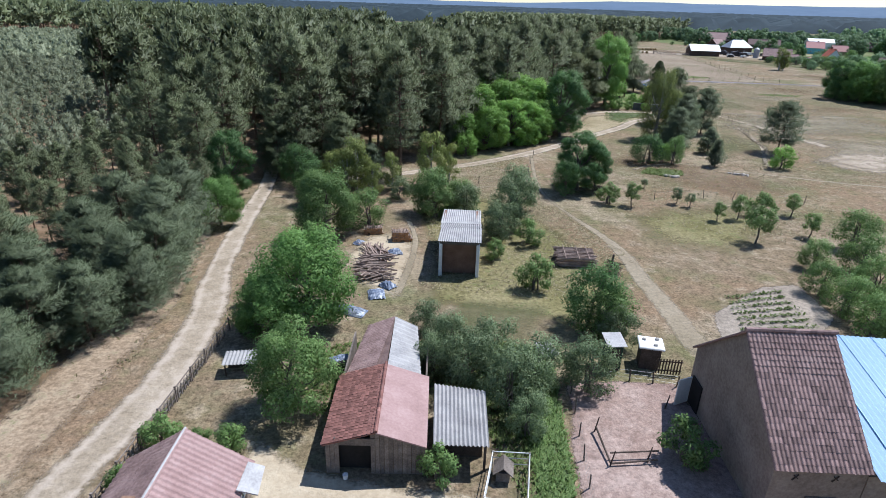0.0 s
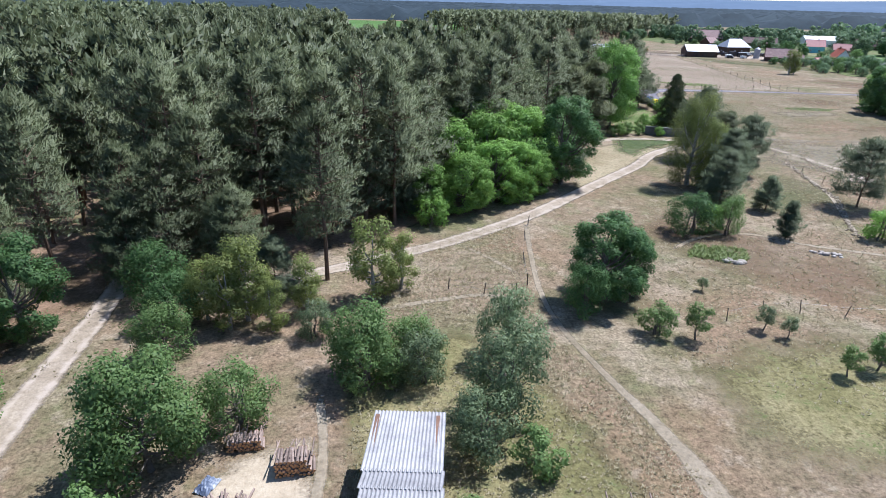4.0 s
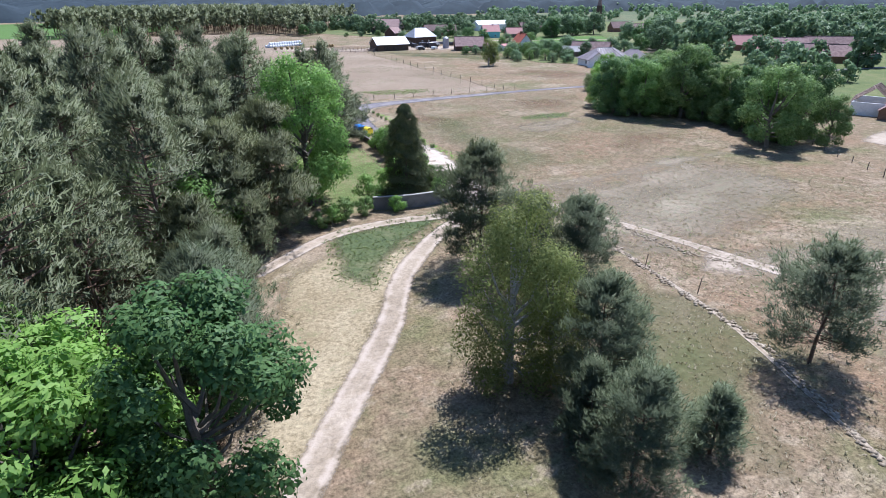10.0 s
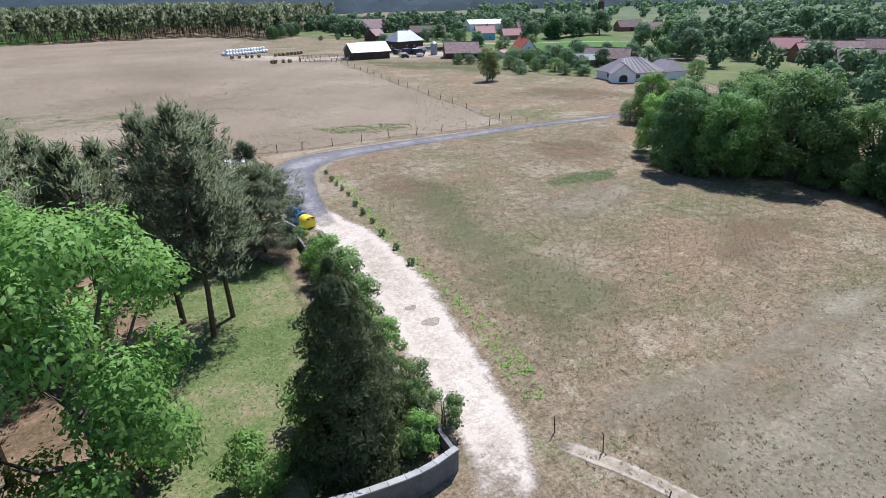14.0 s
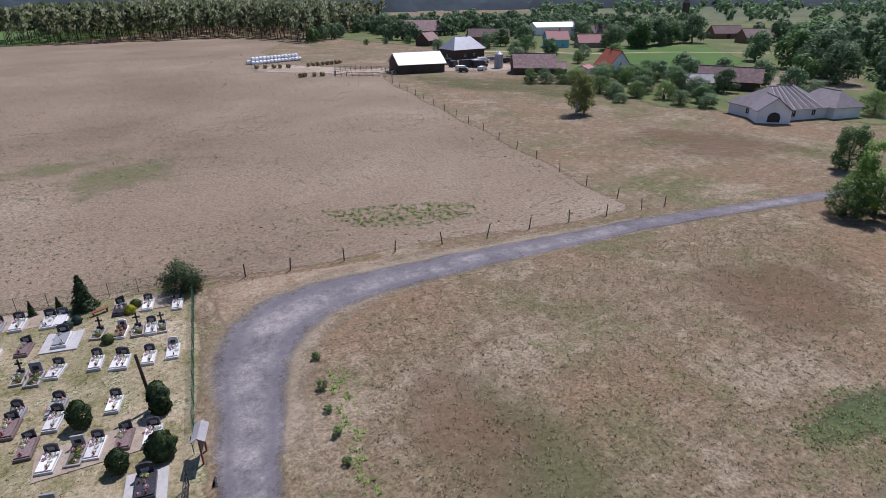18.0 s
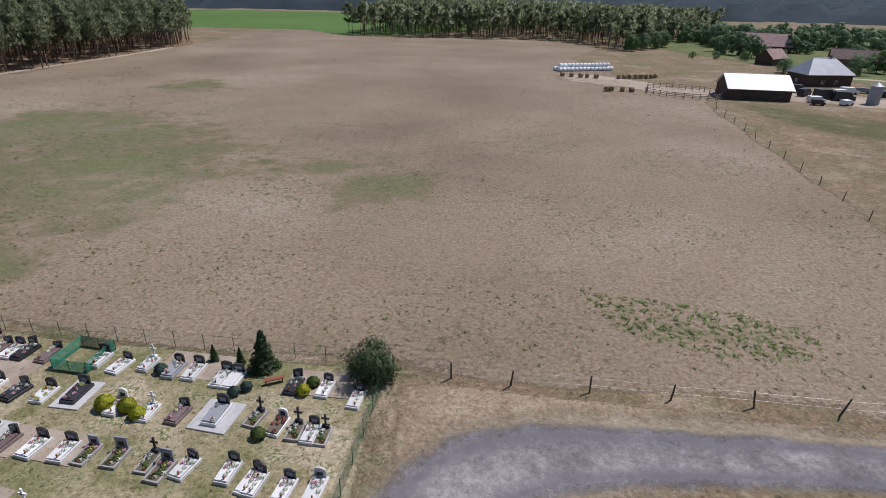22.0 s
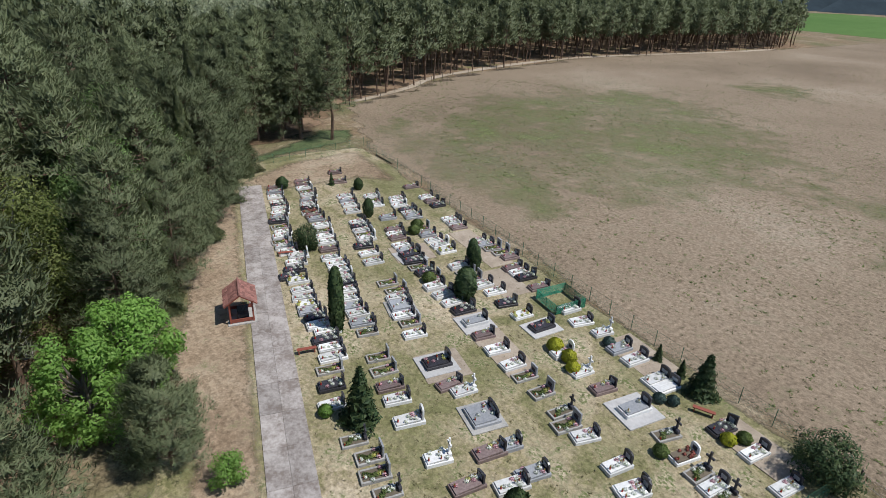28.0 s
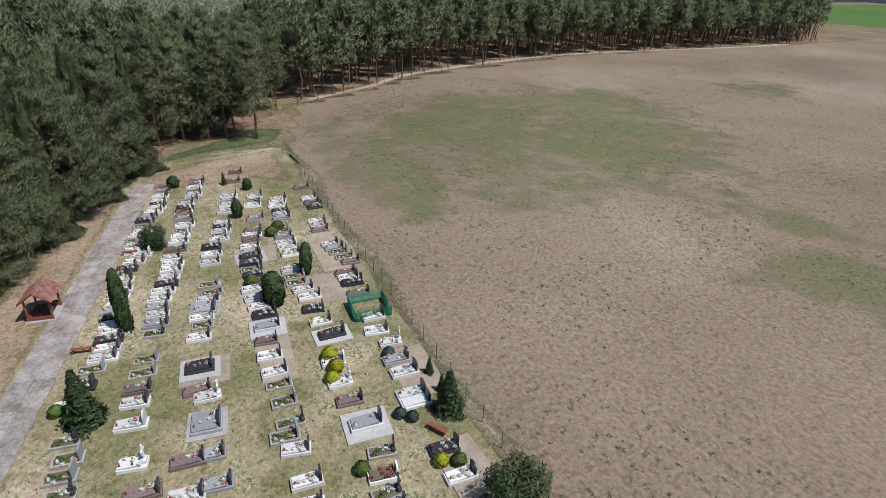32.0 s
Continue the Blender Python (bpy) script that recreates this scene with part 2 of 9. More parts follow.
M_SAND = soil("bare_sand", [(0.28, 0.222, 0.162), (0.36, 0.293, 0.224), (0.44, 0.366, 0.29)], 0.06, 0.5, 3.0, True, None, 0.6, None, 0.4, 0.6, 1.3, 2.2, 1.2)
M_TRACK = soil("sandy_track", [(0.25, 0.20, 0.143), (0.325, 0.265, 0.198), (0.40, 0.332, 0.258)], 0.1, 0.7, 4.0, True, None, 0.6, (0.445, 0.37, 0.30), 0.4, 0.6, 1.2, 0.0, 1.5, 1.0, 1.2)
M_SANDROAD = soil("wide_sand_road", [(0.38, 0.31, 0.242), (0.48, 0.40, 0.325), (0.58, 0.50, 0.415)], 0.1, 0.6, 4.0, True, None, 0.6, (0.54, 0.455, 0.38), 0.4, 0.6, 1.3, 0.0, 1.4, 1.0, 1.0)
M_PATH = soil("trodden_path", [(0.25, 0.205, 0.14), (0.32, 0.262, 0.185), (0.385, 0.322, 0.236)], 0.1, 0.7, 4.0, True, None, 0.5, None, 0.4, 0.6, 1.1, 0.0, 2.0, 0.8, 1.5)
M_BLEACH = soil("bleached_grass", [(0.225, 0.178, 0.105), (0.295, 0.24, 0.15), (0.365, 0.305, 0.20)], 0.1, 0.6, 4.0, True, ((0.15, 0.15, 0.07), 0.54), 0.6, None, 0.4, 0.6, 1.2, 0.0, 3.0)
M_HAY = soil("tall_dry_grass", [(0.15, 0.135, 0.058), (0.205, 0.178, 0.086), (0.275, 0.232, 0.128)], 0.12, 0.6, 4.0, True, ((0.11, 0.13, 0.045), 0.52), 0.7, None, 0.42, 0.58, 1.0, 1.2, 3.2)
M_FARMSAND = soil("farmyard_sand", [(0.34, 0.27, 0.185), (0.43, 0.35, 0.25), (0.50, 0.42, 0.31)], 0.1, 0.7, 4.0, True, None, 0.5, None, 0.4, 0.6, 1.6, 0.0, 0.8)
M_VERGE = soil("dusty_verge", [(0.21, 0.15, 0.10), (0.30, 0.225, 0.155), (0.39, 0.315, 0.23)], 0.1, 0.6, 4.0, True, ((0.15, 0.15, 0.07), 0.56), 0.5, None, 0.4, 0.6, 1.5)
M_YARD = soil("trampled_yard", [(0.215, 0.145, 0.122), (0.285, 0.203, 0.172), (0.37, 0.28, 0.242)], 0.12, 0.8, 6.0, True)
M_BED = soil("garden_soil", [(0.23, 0.19, 0.152), (0.285, 0.238, 0.192), (0.34, 0.285, 0.235)], 0.2, 0.9, 6.0, True)
M_ASPHALT = soil("worn_asphalt", [(0.13, 0.12, 0.126), (0.195, 0.18, 0.183), (0.30, 0.27, 0.262)], 0.2, 0.7, 6.0, True, None, 0.3, (0.15, 0.138, 0.15), 0.41, 0.59, 1.2, 0.0, 1.8, 1.0, 1.6)
M_CONCRETE_WALK = soil("concrete_walk", [(0.27, 0.235, 0.205), (0.34, 0.30, 0.265), (0.40, 0.36, 0.32)], 0.15, 0.6, 7.0, False, None, 0.3)
M_FIELD = soil("crop_field", [(0.075, 0.14, 0.035), (0.105, 0.175, 0.05)], 0.01, 0.1, 1.0, True)
M_FARPLAIN = soil("far_plain", [(0.075, 0.11, 0.058), (0.12, 0.14, 0.075), (0.18, 0.17, 0.10)], 0.006, 0.03, 0.3, True)

M_BARK_PINE = surf("pine_bark", [(0.075, 0.055, 0.042), (0.14, 0.09, 0.062), (0.20, 0.125, 0.085)], 2.0, 7, 0.9, 0.6)
M_BARK = surf("grey_bark", [(0.07, 0.06, 0.05), (0.13, 0.11, 0.09), (0.18, 0.16, 0.13)], 2.0, 7, 0.9, 0.6)
M_BARK_BIRCH = surf("birch_bark", [(0.08, 0.07, 0.06), (0.34, 0.32, 0.29), (0.50, 0.48, 0.45)], 2.5, 5, 0.7, 0.3)
L_PINE = leafy("pine_needles", (0.096, 0.122, 0.058), (0.178, 0.202, 0.106), 0.32)
L_YPINE = leafy("young_pine_needles", (0.096, 0.126, 0.068), (0.177, 0.212, 0.122), 0.36)
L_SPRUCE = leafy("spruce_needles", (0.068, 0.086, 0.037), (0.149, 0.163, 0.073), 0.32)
L_LOCUST = leafy("locust_leaves", (0.172, 0.318, 0.06), (0.292, 0.456, 0.118), 0.5)
L_MAPLE = leafy("maple_leaves", (0.150, 0.294, 0.058), (0.325, 0.504, 0.144), 0.5)
L_OAK = leafy("oak_leaves", (0.06, 0.132, 0.042), (0.15, 0.25, 0.088), 0.42)
L_WALNUT = leafy("walnut_leaves", (0.101, 0.196, 0.046), (0.223, 0.365, 0.111), 0.46)
L_BIRCH = leafy("birch_leaves", (0.147, 0.189, 0.049), (0.308, 0.343, 0.119), 0.5)
L_LILAC = leafy("shrub_leaves", (0.106, 0.157, 0.073), (0.268, 0.334, 0.175), 0.42)
L_FRUIT = leafy("fruit_tree_leaves", (0.108, 0.189, 0.052), (0.250, 0.358, 0.130), 0.46)
L_JUNIPER = leafy("juniper_sprays", (0.06, 0.10, 0.085), (0.12, 0.175, 0.15), 0.3)
L_THUJA = leafy("thuja_sprays", (0.03, 0.06, 0.024), (0.085, 0.115, 0.045), 0.2)
L_WEED = leafy("weed_leaves", (0.094, 0.138, 0.040), (0.187, 0.234, 0.080), 0.4)
L_TUFT = leafy("tuft_blades", (0.14, 0.135, 0.065), (0.25, 0.22, 0.125), 0.45)
L_DOT = leafy("cropped_tuft", (0.075, 0.085, 0.035), (0.14, 0.145, 0.065), 0.35)
L_STRAW = leafy("dry_blades", (0.24, 0.21, 0.13), (0.38, 0.33, 0.225), 0.4)
L_VILLAGE = leafy("village_foliage", (0.095, 0.169, 0.084), (0.257, 0.354, 0.182), 0.46)
L_PLANT = leafy("plantation_needles", (0.19, 0.22, 0.135), (0.29, 0.315, 0.205), 0.42)

M_TILE_RED = surf("red_clay_tile", [(0.14, 0.07, 0.058), (0.24, 0.11, 0.09), (0.32, 0.175, 0.15)], 1.2, 6, 0.85, 0.3, change=0.32)
M_TILE_PINK = surf("faded_roof_felt", [(0.26, 0.165, 0.15), (0.33, 0.215, 0.20), (0.40, 0.28, 0.26)], 0.6, 9, 0.9, 0.3)
M_TILE_BROWN = surf("brown_clay_tile", [(0.14, 0.09, 0.082), (0.25, 0.165, 0.15), (0.36, 0.255, 0.235)], 1.0, 6, 0.85, 0.3, change=0.35)
M_CORRU = surf("weathered_fibre_cement", [(0.24, 0.23, 0.23), (0.36, 0.345, 0.34), (0.46, 0.44, 0.43)], 0.8, 9, 0.85, 0.2, change=0.15)
M_BLUE_METAL = surf("pale_blue_sheet_metal", [(0.28, 0.42, 0.60), (0.33, 0.48, 0.66)], 0.5, 8, 0.45, 0.05, metal=0.1)
M_WOOD_OLD = surf("grey_weathered_boards", [(0.09, 0.075, 0.065), (0.17, 0.14, 0.12), (0.25, 0.215, 0.19)], 1.5, 8, 0.9, 0.4, change=0.25)
M_WOOD_DARK = surf("dark_old_wood", [(0.035, 0.027, 0.022), (0.07, 0.052, 0.042), (0.11, 0.085, 0.07)], 1.5, 8, 0.9, 0.4, change=0.2)
M_LOG = surf("cut_branch_wood", [(0.16, 0.115, 0.09), (0.27, 0.20, 0.165), (0.38, 0.30, 0.25)], 2.0, 6, 0.9, 0.4, change=0.3)
M_LOG_END = surf("fresh_cut_wood", [(0.34, 0.17, 0.08), (0.46, 0.25, 0.12), (0.55, 0.34, 0.19)], 3.0, 5, 0.85, 0.2, change=0.2)
M_BRICK = surf("old_brickwork", [(0.14, 0.075, 0.05), (0.21, 0.12, 0.08), (0.28, 0.17, 0.12)], 1.0, 9, 0.9, 0.5)
M_PLASTER = surf("stained_plaster", [(0.17, 0.125, 0.098), (0.26, 0.198, 0.155), (0.34, 0.27, 0.215)], 0.6, 8, 0.9, 0.4)
M_WHITE = surf("white_painted_render", [(0.62, 0.61, 0.59), (0.74, 0.73, 0.71), (0.80, 0.79, 0.77)], 0.5, 8, 0.8, 0.15)
M_WHITE_SHEET = surf("white_roof_sheet", [(0.72, 0.73, 0.75), (0.80, 0.81, 0.82)], 0.3, 8, 0.5, 0.05)
M_GREY_SHEET = surf("grey_sheet_metal", [(0.26, 0.27, 0.30), (0.36, 0.37, 0.40)], 0.5, 8, 0.5, 0.1, metal=0.2)
# near-black: painted shade for openings, and the black of wheels and feet
M_DARK = surf("opening_shade_and_black_parts", [(0.012, 0.011, 0.010), (0.03, 0.026, 0.024)], 1.0, 5, 0.95, 0.0)
M_GLASS = surf("window_glass", [(0.02, 0.025, 0.03), (0.04, 0.045, 0.05)], 1.0, 3, 0.15, 0.0)
M_POST = surf("fence_post_wood", [(0.06, 0.05, 0.042), (0.11, 0.09, 0.075), (0.17, 0.14, 0.12)], 4.0, 6, 0.9, 0.3, change=0.3)
M_WIRE = surf("galvanised_wire", [(0.22, 0.22, 0.22), (0.32, 0.32, 0.32)], 3.0, 4, 0.5, 0.0, metal=0.7)
M_GREENWIRE = surf("green_coated_wire", [(0.025, 0.10, 0.06), (0.04, 0.14, 0.085)], 3.0, 4, 0.6, 0.0)
M_CONCRETE = surf("aged_concrete", [(0.23, 0.22, 0.205), (0.33, 0.315, 0.295), (0.42, 0.40, 0.375)], 1.0, 9, 0.9, 0.3)
M_BLUE_PLASTIC = surf("blue_container_shell", [(0.03, 0.19, 0.55), (0.05, 0.25, 0.65)], 0.8, 8, 0.4, 0.02)
M_YELLOW_PLASTIC = surf("yellow_container_shell", [(0.72, 0.56, 0.02), (0.80, 0.64, 0.04)], 0.8, 8, 0.4, 0.02)


# ---- mesh helpers ----
class Geo:
    def __init__(self):
        self.v, self.f = [], []

    def add(self, pts, faces):
        o = len(self.v)
        self.v += [tuple(p) for p in pts]
        self.f += [tuple(i + o for i in q) for q in faces]
        return self

    def box(self, c, s, rz=0.0, chamfer=0.0):
        """A box on its base centre c with size s; chamfer rounds off its upright and top edges."""
        x, y, z = (v / 2 for v in s)
        ca, sa = math.cos(radians(rz)), math.sin(radians(rz))
        if chamfer <= 0:
            ring = [(-x, -y), (x, -y), (x, y), (-x, y)]
            rows = [(ring, 0.0), (ring, s[2])]
        else:
            k = chamfer
            ring = [(-x + k, -y), (x - k, -y), (x, -y + k), (x, y - k), (x - k, y), (-x + k, y), (-x, y - k), (-x, -y + k)]
            top = [(px * (x - k) / x, py * (y - k) / y) for px, py in ring]
            rows = [(ring, 0.0), (ring, s[2] - k), (top, s[2])]
        n = len(ring)
        pts = [(c[0] + px * ca - py * sa, c[1] + px * sa + py * ca, c[2] + h) for r, h in rows for px, py in r]
        faces = [tuple(reversed(range(n))), tuple(range(len(pts) - n, len(pts)))]
        for r in range(len(rows) - 1):
            faces += [(r * n + i, r * n + (i + 1) % n, (r + 1) * n + (i + 1) % n, (r + 1) * n + i) for i in range(n)]
        return self.add(pts, faces)

    def tube(self, pts, radii, n=6, caps=True):
        pts = [Vector(p) for p in pts]
        rows = []
        for i, p in enumerate(pts):
            d = (pts[min(i + 1, len(pts) - 1)] - pts[max(i - 1, 0)]).normalized()
            a = d.orthogonal().normalized() if abs(d.z) < 0.9 else d.cross(Vector((0, 1, 0))).normalized()
            b = d.cross(a)
            rows += [p + (a * math.cos(t) + b * math.sin(t)) * radii[i] for t in (2 * math.pi * k / n for k in range(n))]
        faces = [(i * n + k, i * n + (k + 1) % n, (i + 1) * n + (k + 1) % n, (i + 1) * n + k) for i in range(len(pts) - 1) for k in range(n)]
        if caps:
            faces += [tuple(reversed(range(n))), tuple(range(len(rows) - n, len(rows)))]
        return self.add(rows, faces)

    def prism(self, outline, a, b):
        """An outline in the plane x, z pulled along y from a to b."""
        n = len(outline)
        pts = [(x, a, z) for x, z in outline] + [(x, b, z) for x, z in outline]
        faces = [tuple(range(n)), tuple(reversed(range(n, 2 * n)))]
        faces += [((i + 1) % n, i, n + i, n + (i + 1) % n) for i in range(n)]
        return self.add(pts, faces)

    def slab(self, quad, t):
        """A plate of thickness t hung under four corner points."""
        a, b, c, d = (Vector(q) for q in quad)
        nrm = (b - a).cross(d - a).normalized()
        if nrm.z < 0:
            nrm = -nrm
        low = [q - nrm * t for q in (a, b, c, d)]
        return self.add([a, b, c, d] + low, [(0, 1, 2, 3), (7, 6, 5, 4), (0, 4, 5, 1), (1, 5, 6, 2), (2, 6, 7, 3), (3, 7, 4, 0)])

    def mesh(self, name):
        me = bpy.data.meshes.new(name)
        me.from_pydata(self.v, [], self.f)
        me.update()
        return me


def np_mesh(name, V, F, N=None):
    """A mesh from arrays; N gives each point a normal of its own, so that a mass of small leaves is shaded as one soft form."""
    me = bpy.data.meshes.new(name)
    V, F = np.ascontiguousarray(V, np.float32), np.ascontiguousarray(F, np.int32)
    k = F.shape[1]
    me.vertices.add(len(V))
    me.vertices.foreach_set("co", V.ravel())
    me.loops.add(F.size)
    me.loops.foreach_set("vertex_index", F.ravel())
    me.polygons.add(len(F))
    me.polygons.foreach_set("loop_start", np.arange(0, F.size, k, dtype=np.int32))
    me.update(calc_edges=True)
    if N is not None:
        nrm = me.attributes.new("custom_normal", "FLOAT_VECTOR", "POINT")
        nrm.data.foreach_set("vector", np.ascontiguousarray(N, np.float32).ravel())
        me.update()
    return me


def part(name, shape, material, parent, label="", smooth=False):
    me = shape.mesh(name) if isinstance(shape, Geo) else shape
    if not me.materials:
        me.materials.append(material)
    if smooth:
        me.polygons.foreach_set("use_smooth", [True] * len(me.polygons))
    ob = new(name, me)
    if me.materials[0] is not material:
        ob.material_slots[0].link = "OBJECT"
        ob.material_slots[0].material = material
    if parent is not None:
        ob.parent = parent
    if label:
        ob["label"] = label
    return ob


def thing(name, m, label, category, group="", kind=""):
    ob = new(name)
    ob.empty_display_size = 0.3
    ob.matrix_basis = m
    return tagged(ob, label, category, group, kind)


def solid(name, shape, material, label, category="", group="", kind="", m=None):
    ob = part(name, shape, material, None)
    if m is not None:
        ob.matrix_basis = m
    return tagged(ob, label, category, group, kind)


# ---- the ground ----
def curve_pts(pts, step=1.0):
    """Catmull-Rom through the points, at about that step."""
    P = [Vector(p) for p in pts]
    P = [2 * P[0] - P[1]] + P + [2 * P[-1] - P[-2]]
    out = []
    for i in range(1, len(P) - 2):
        a, b, c, d = P[i - 1 : i + 3]
        k = max(1, int((c - b).length / step))
        for j in range(k):
            t = j / k
            out.append(0.5 * (2 * b + (c - a) * t + (2 * a - 5 * b + 4 * c - d) * t * t + (3 * b - a - 3 * c + d) * t ** 3))
    return out + [P[-2]]


def float_attr(me, name, values):
    a = me.attributes.new(name, "FLOAT", "POINT")
    a.data.foreach_set("value", np.asarray(values, np.float32))


def ribbon(name, pts, material, z, label, category, kind="structure", step=1.0, fade=3):
    """A strip of ground along points of (x, y, width)."""
    C = curve_pts([(p[0], p[1], p[2]) for p in pts], step)
    us = [-1, -0.8, -0.5, -0.2, 0.2, 0.5, 0.8, 1]
    V, E, A = [], [], []
    for i, p in enumerate(C):
        d = (C[min(i + 1, len(C) - 1)] - C[max(i - 1, 0)]).xy.normalized()
        end = min(1.0, min(i, len(C) - 1 - i) / fade)
        for u in us:
            V.append((p.x - d.y * u * p.z / 2, p.y + d.x * u * p.z / 2, z))
            E.append(min((1 - abs(u)) * 2.2, 1) * end)
            A.append(u)
    n = len(us)
    F = [(i * n + k + 1, i * n + k, (i + 1) * n + k, (i + 1) * n + k + 1) for i in range(len(C) - 1) for k in range(n - 1)]
    me = np_mesh(name, np.array(V), np.array(F))
    float_attr(me, "edge", E)
    float_attr(me, "across", A)
    return solid(name, me, material, label, category, kind=kind)


def inside(poly, x, y):
    """Signed distance to a polygon's border, positive inside."""
    P = np.array(poly, float)
    Q = np.roll(P, -1, 0)
    best, odd = np.full(x.shape, 1e9), np.zeros(x.shape, bool)
    for (ax, ay), (bx, by) in zip(P, Q):
        dx, dy = bx - ax, by - ay
        t = np.clip(((x - ax) * dx + (y - ay) * dy) / (dx * dx + dy * dy + 1e-9), 0, 1)
        best = np.minimum(best, np.hypot(x - ax - t * dx, y - ay - t * dy))
        if ay != by:
            odd ^= ((ay > y) != (by > y)) & (x < (bx - ax) * (y - ay) / (by - ay) + ax)
    return np.where(odd, best, -best)


def patch(name, poly, material, z, label, category, cell=2.0, feather=2.0, kind="structure"):
    P = np.array(poly, float)
    lo, hi = P.min(0) - cell, P.max(0) + cell
    nx, ny = (np.ceil((hi - lo) / cell) + 1).astype(int)
    X, Y = np.meshgrid(lo[0] + np.arange(nx) * cell, lo[1] + np.arange(ny) * cell, indexing="ij")
    D = inside(poly, X, Y)
    idx = np.arange(nx * ny).reshape(nx, ny)
    keep = (np.maximum.reduce([D[:-1, :-1], D[1:, :-1], D[:-1, 1:], D[1:, 1:]]) > 0)
    F = np.stack([idx[:-1, :-1], idx[1:, :-1], idx[1:, 1:], idx[:-1, 1:]], -1)[keep]
    used, inv = np.unique(F, return_inverse=True)
    V = np.stack([X.ravel(), Y.ravel(), np.full(X.size, z)], -1)[used]
    me = np_mesh(name, V, inv.reshape(-1, 4))
    float_attr(me, "edge", np.clip(D.ravel()[used] / feather, 0, 1))
    return solid(name, me, material, label, category, kind=kind)


M_DAMP = soil("damp_sand", [(0.27, 0.215, 0.165), (0.33, 0.27, 0.21)], 0.3, 1.0, 6.0, True)
gs = [-4600, -2400, -1200, -600, -300, -150, 0, 150, 300, 450, 600, 1200, 2400, 4600]
gv = np.array([(x, y, 0.0) for x in gs for y in gs])
gn = len(gs)
gf = np.array([(i * gn + j, (i + 1) * gn + j, (i + 1) * gn + j + 1, i * gn + j + 1) for i in range(gn - 1) for j in range(gn - 1)])
solid("ground", np_mesh("ground", gv, gf), M_MEADOW, "dry summer meadow ground, tan and olive", "ground", kind="structure")

FOREST = [(-25, -70), (-24.5, 30), (-27, 60), (-30, 80), (-10, 93), (4, 104), (14, 112), (24, 120.5), (29, 128), (31, 141), (35, 150.5), (43, 161), (52, 172), (54, 186), (51, 204),
          (30, 213), (8, 223), (-6, 231), (-12, 246), (-30, 261), (-51, 304), (-62, 365), (-52, 468), (-48, 492), (-90, 560), (-700, 640), (-900, 300), (-900, -120)]
patch("forest_floor", FOREST, M_LITTER, 0.012, "brown needle litter under the pine wood", "ground", 4.0, 3.0)
PASTURE = [(76, 243), (131.8, 237.6), (146, 358), (152, 384), (140, 400), (128, 470), (150, 520), (130, 560), (10, 562), (-11, 640), (-46, 560), (-49, 481), (-62, 365), (-51, 304), (-29, 261), (-1, 251)]
patch("pasture", PASTURE, M_PASTURE, 0.012, "closely grazed dry pasture, pinkish tan", "ground", 3.0, 2.0)
patch("green_regrowth", [(-14, 254.6), (-27, 268), (-36, 300), (-34, 334), (-16, 352), (10, 352), (36, 334), (56, 312), (56, 286), (50, 266), (40, 251.5), (20, 249.2), (2, 251.4)], M_GREENING, 0.02, "greener strip of grass in the pasture", "ground", 3.0, 22)
patch("green_regrowth", [(-16, 254), (-20, 268), (4, 272), (34, 268), (44, 256), (40, 250), (18, 248.6), (0, 251.4)], M_GREENING, 0.0215, "green fringe of grass along the cemetery fence", "ground", 2.0, 7)
patch("green_regrowth", [(40, 300), (58, 318), (84, 300), (88, 280), (70, 268), (54, 276)], M_GREENING, 0.0205, "thin scatter of green regrowth in the pasture", "ground", 3.0, 16)
patch("green_regrowth", [(93, 258), (104, 254.5), (113, 251.5), (112, 246.5), (104, 246), (95, 250)], M_GREENING, 0.02, "small green weedy patch in the pasture", "ground", 1.0, 6)
patch("green_regrowth", [(-14, 362), (-10, 384), (6, 392), (16, 380), (24, 366), (4, 356)], M_GREENING, 0.02, "faint green band in the pasture", "ground", 3.0, 10)
patch("dark_weeds", [(108.5, 199), (110, 202.4), (117, 203), (125, 200.6), (119.4, 196)], M_WEEDS, 0.02, "dark green patch of weeds in the meadow", "ground", 1.0, 2)
patch("crop_field", [(-112, 588), (-64, 600), (-20, 600), (12, 563), (40, 575), (110, 660), (120, 800), (0, 850), (-190, 850), (-200, 720)], M_FIELD, 0.02, "bright green crop field behind the woods", "ground", 10, 3)
patch("village_ground", [(186, 292), (215, 250), (190, 170), (180, 140), (230, 60), (420, 40), (640, 250), (640, 420), (520, 620), (330, 660), (200, 620), (176, 540), (200, 470), (214, 440), (216, 372), (200, 345)], M_VILLAGE, 0.016, "green gardens and orchards of the village", "ground", 6, 12)
patch("dry_paddock", [(240, 300), (262, 318), (290, 322), (300, 300), (262, 276)], M_BALD, 0.024, "mown dry paddock by the village", "ground", 3, 4)
patch("village_green", [(236, 330), (262, 330), (300, 345), (340, 400), (300, 420), (262, 392), (236, 362)], M_FIELD, 0.02, "bright green mown field by the village", "ground", 4, 3)
patch("garden_grass", [(46, 162), (56, 161), (65, 160.8), (66, 168), (65, 180), (67, 195), (62, 205), (52, 206), (51, 186), (49, 172)], M_LAWN, 0.02, "fresh green grass inside the churchyard wall", "ground", 1.5, 2)
patch("verge_grass", [(45, 158.2), (62, 158), (65, 155.5), (58, 152.5), (50, 147), (44, 140), (41.5, 146)], M_WEEDS, 0.016, "green weedy triangle between the tracks", "ground", 1.0, 3)
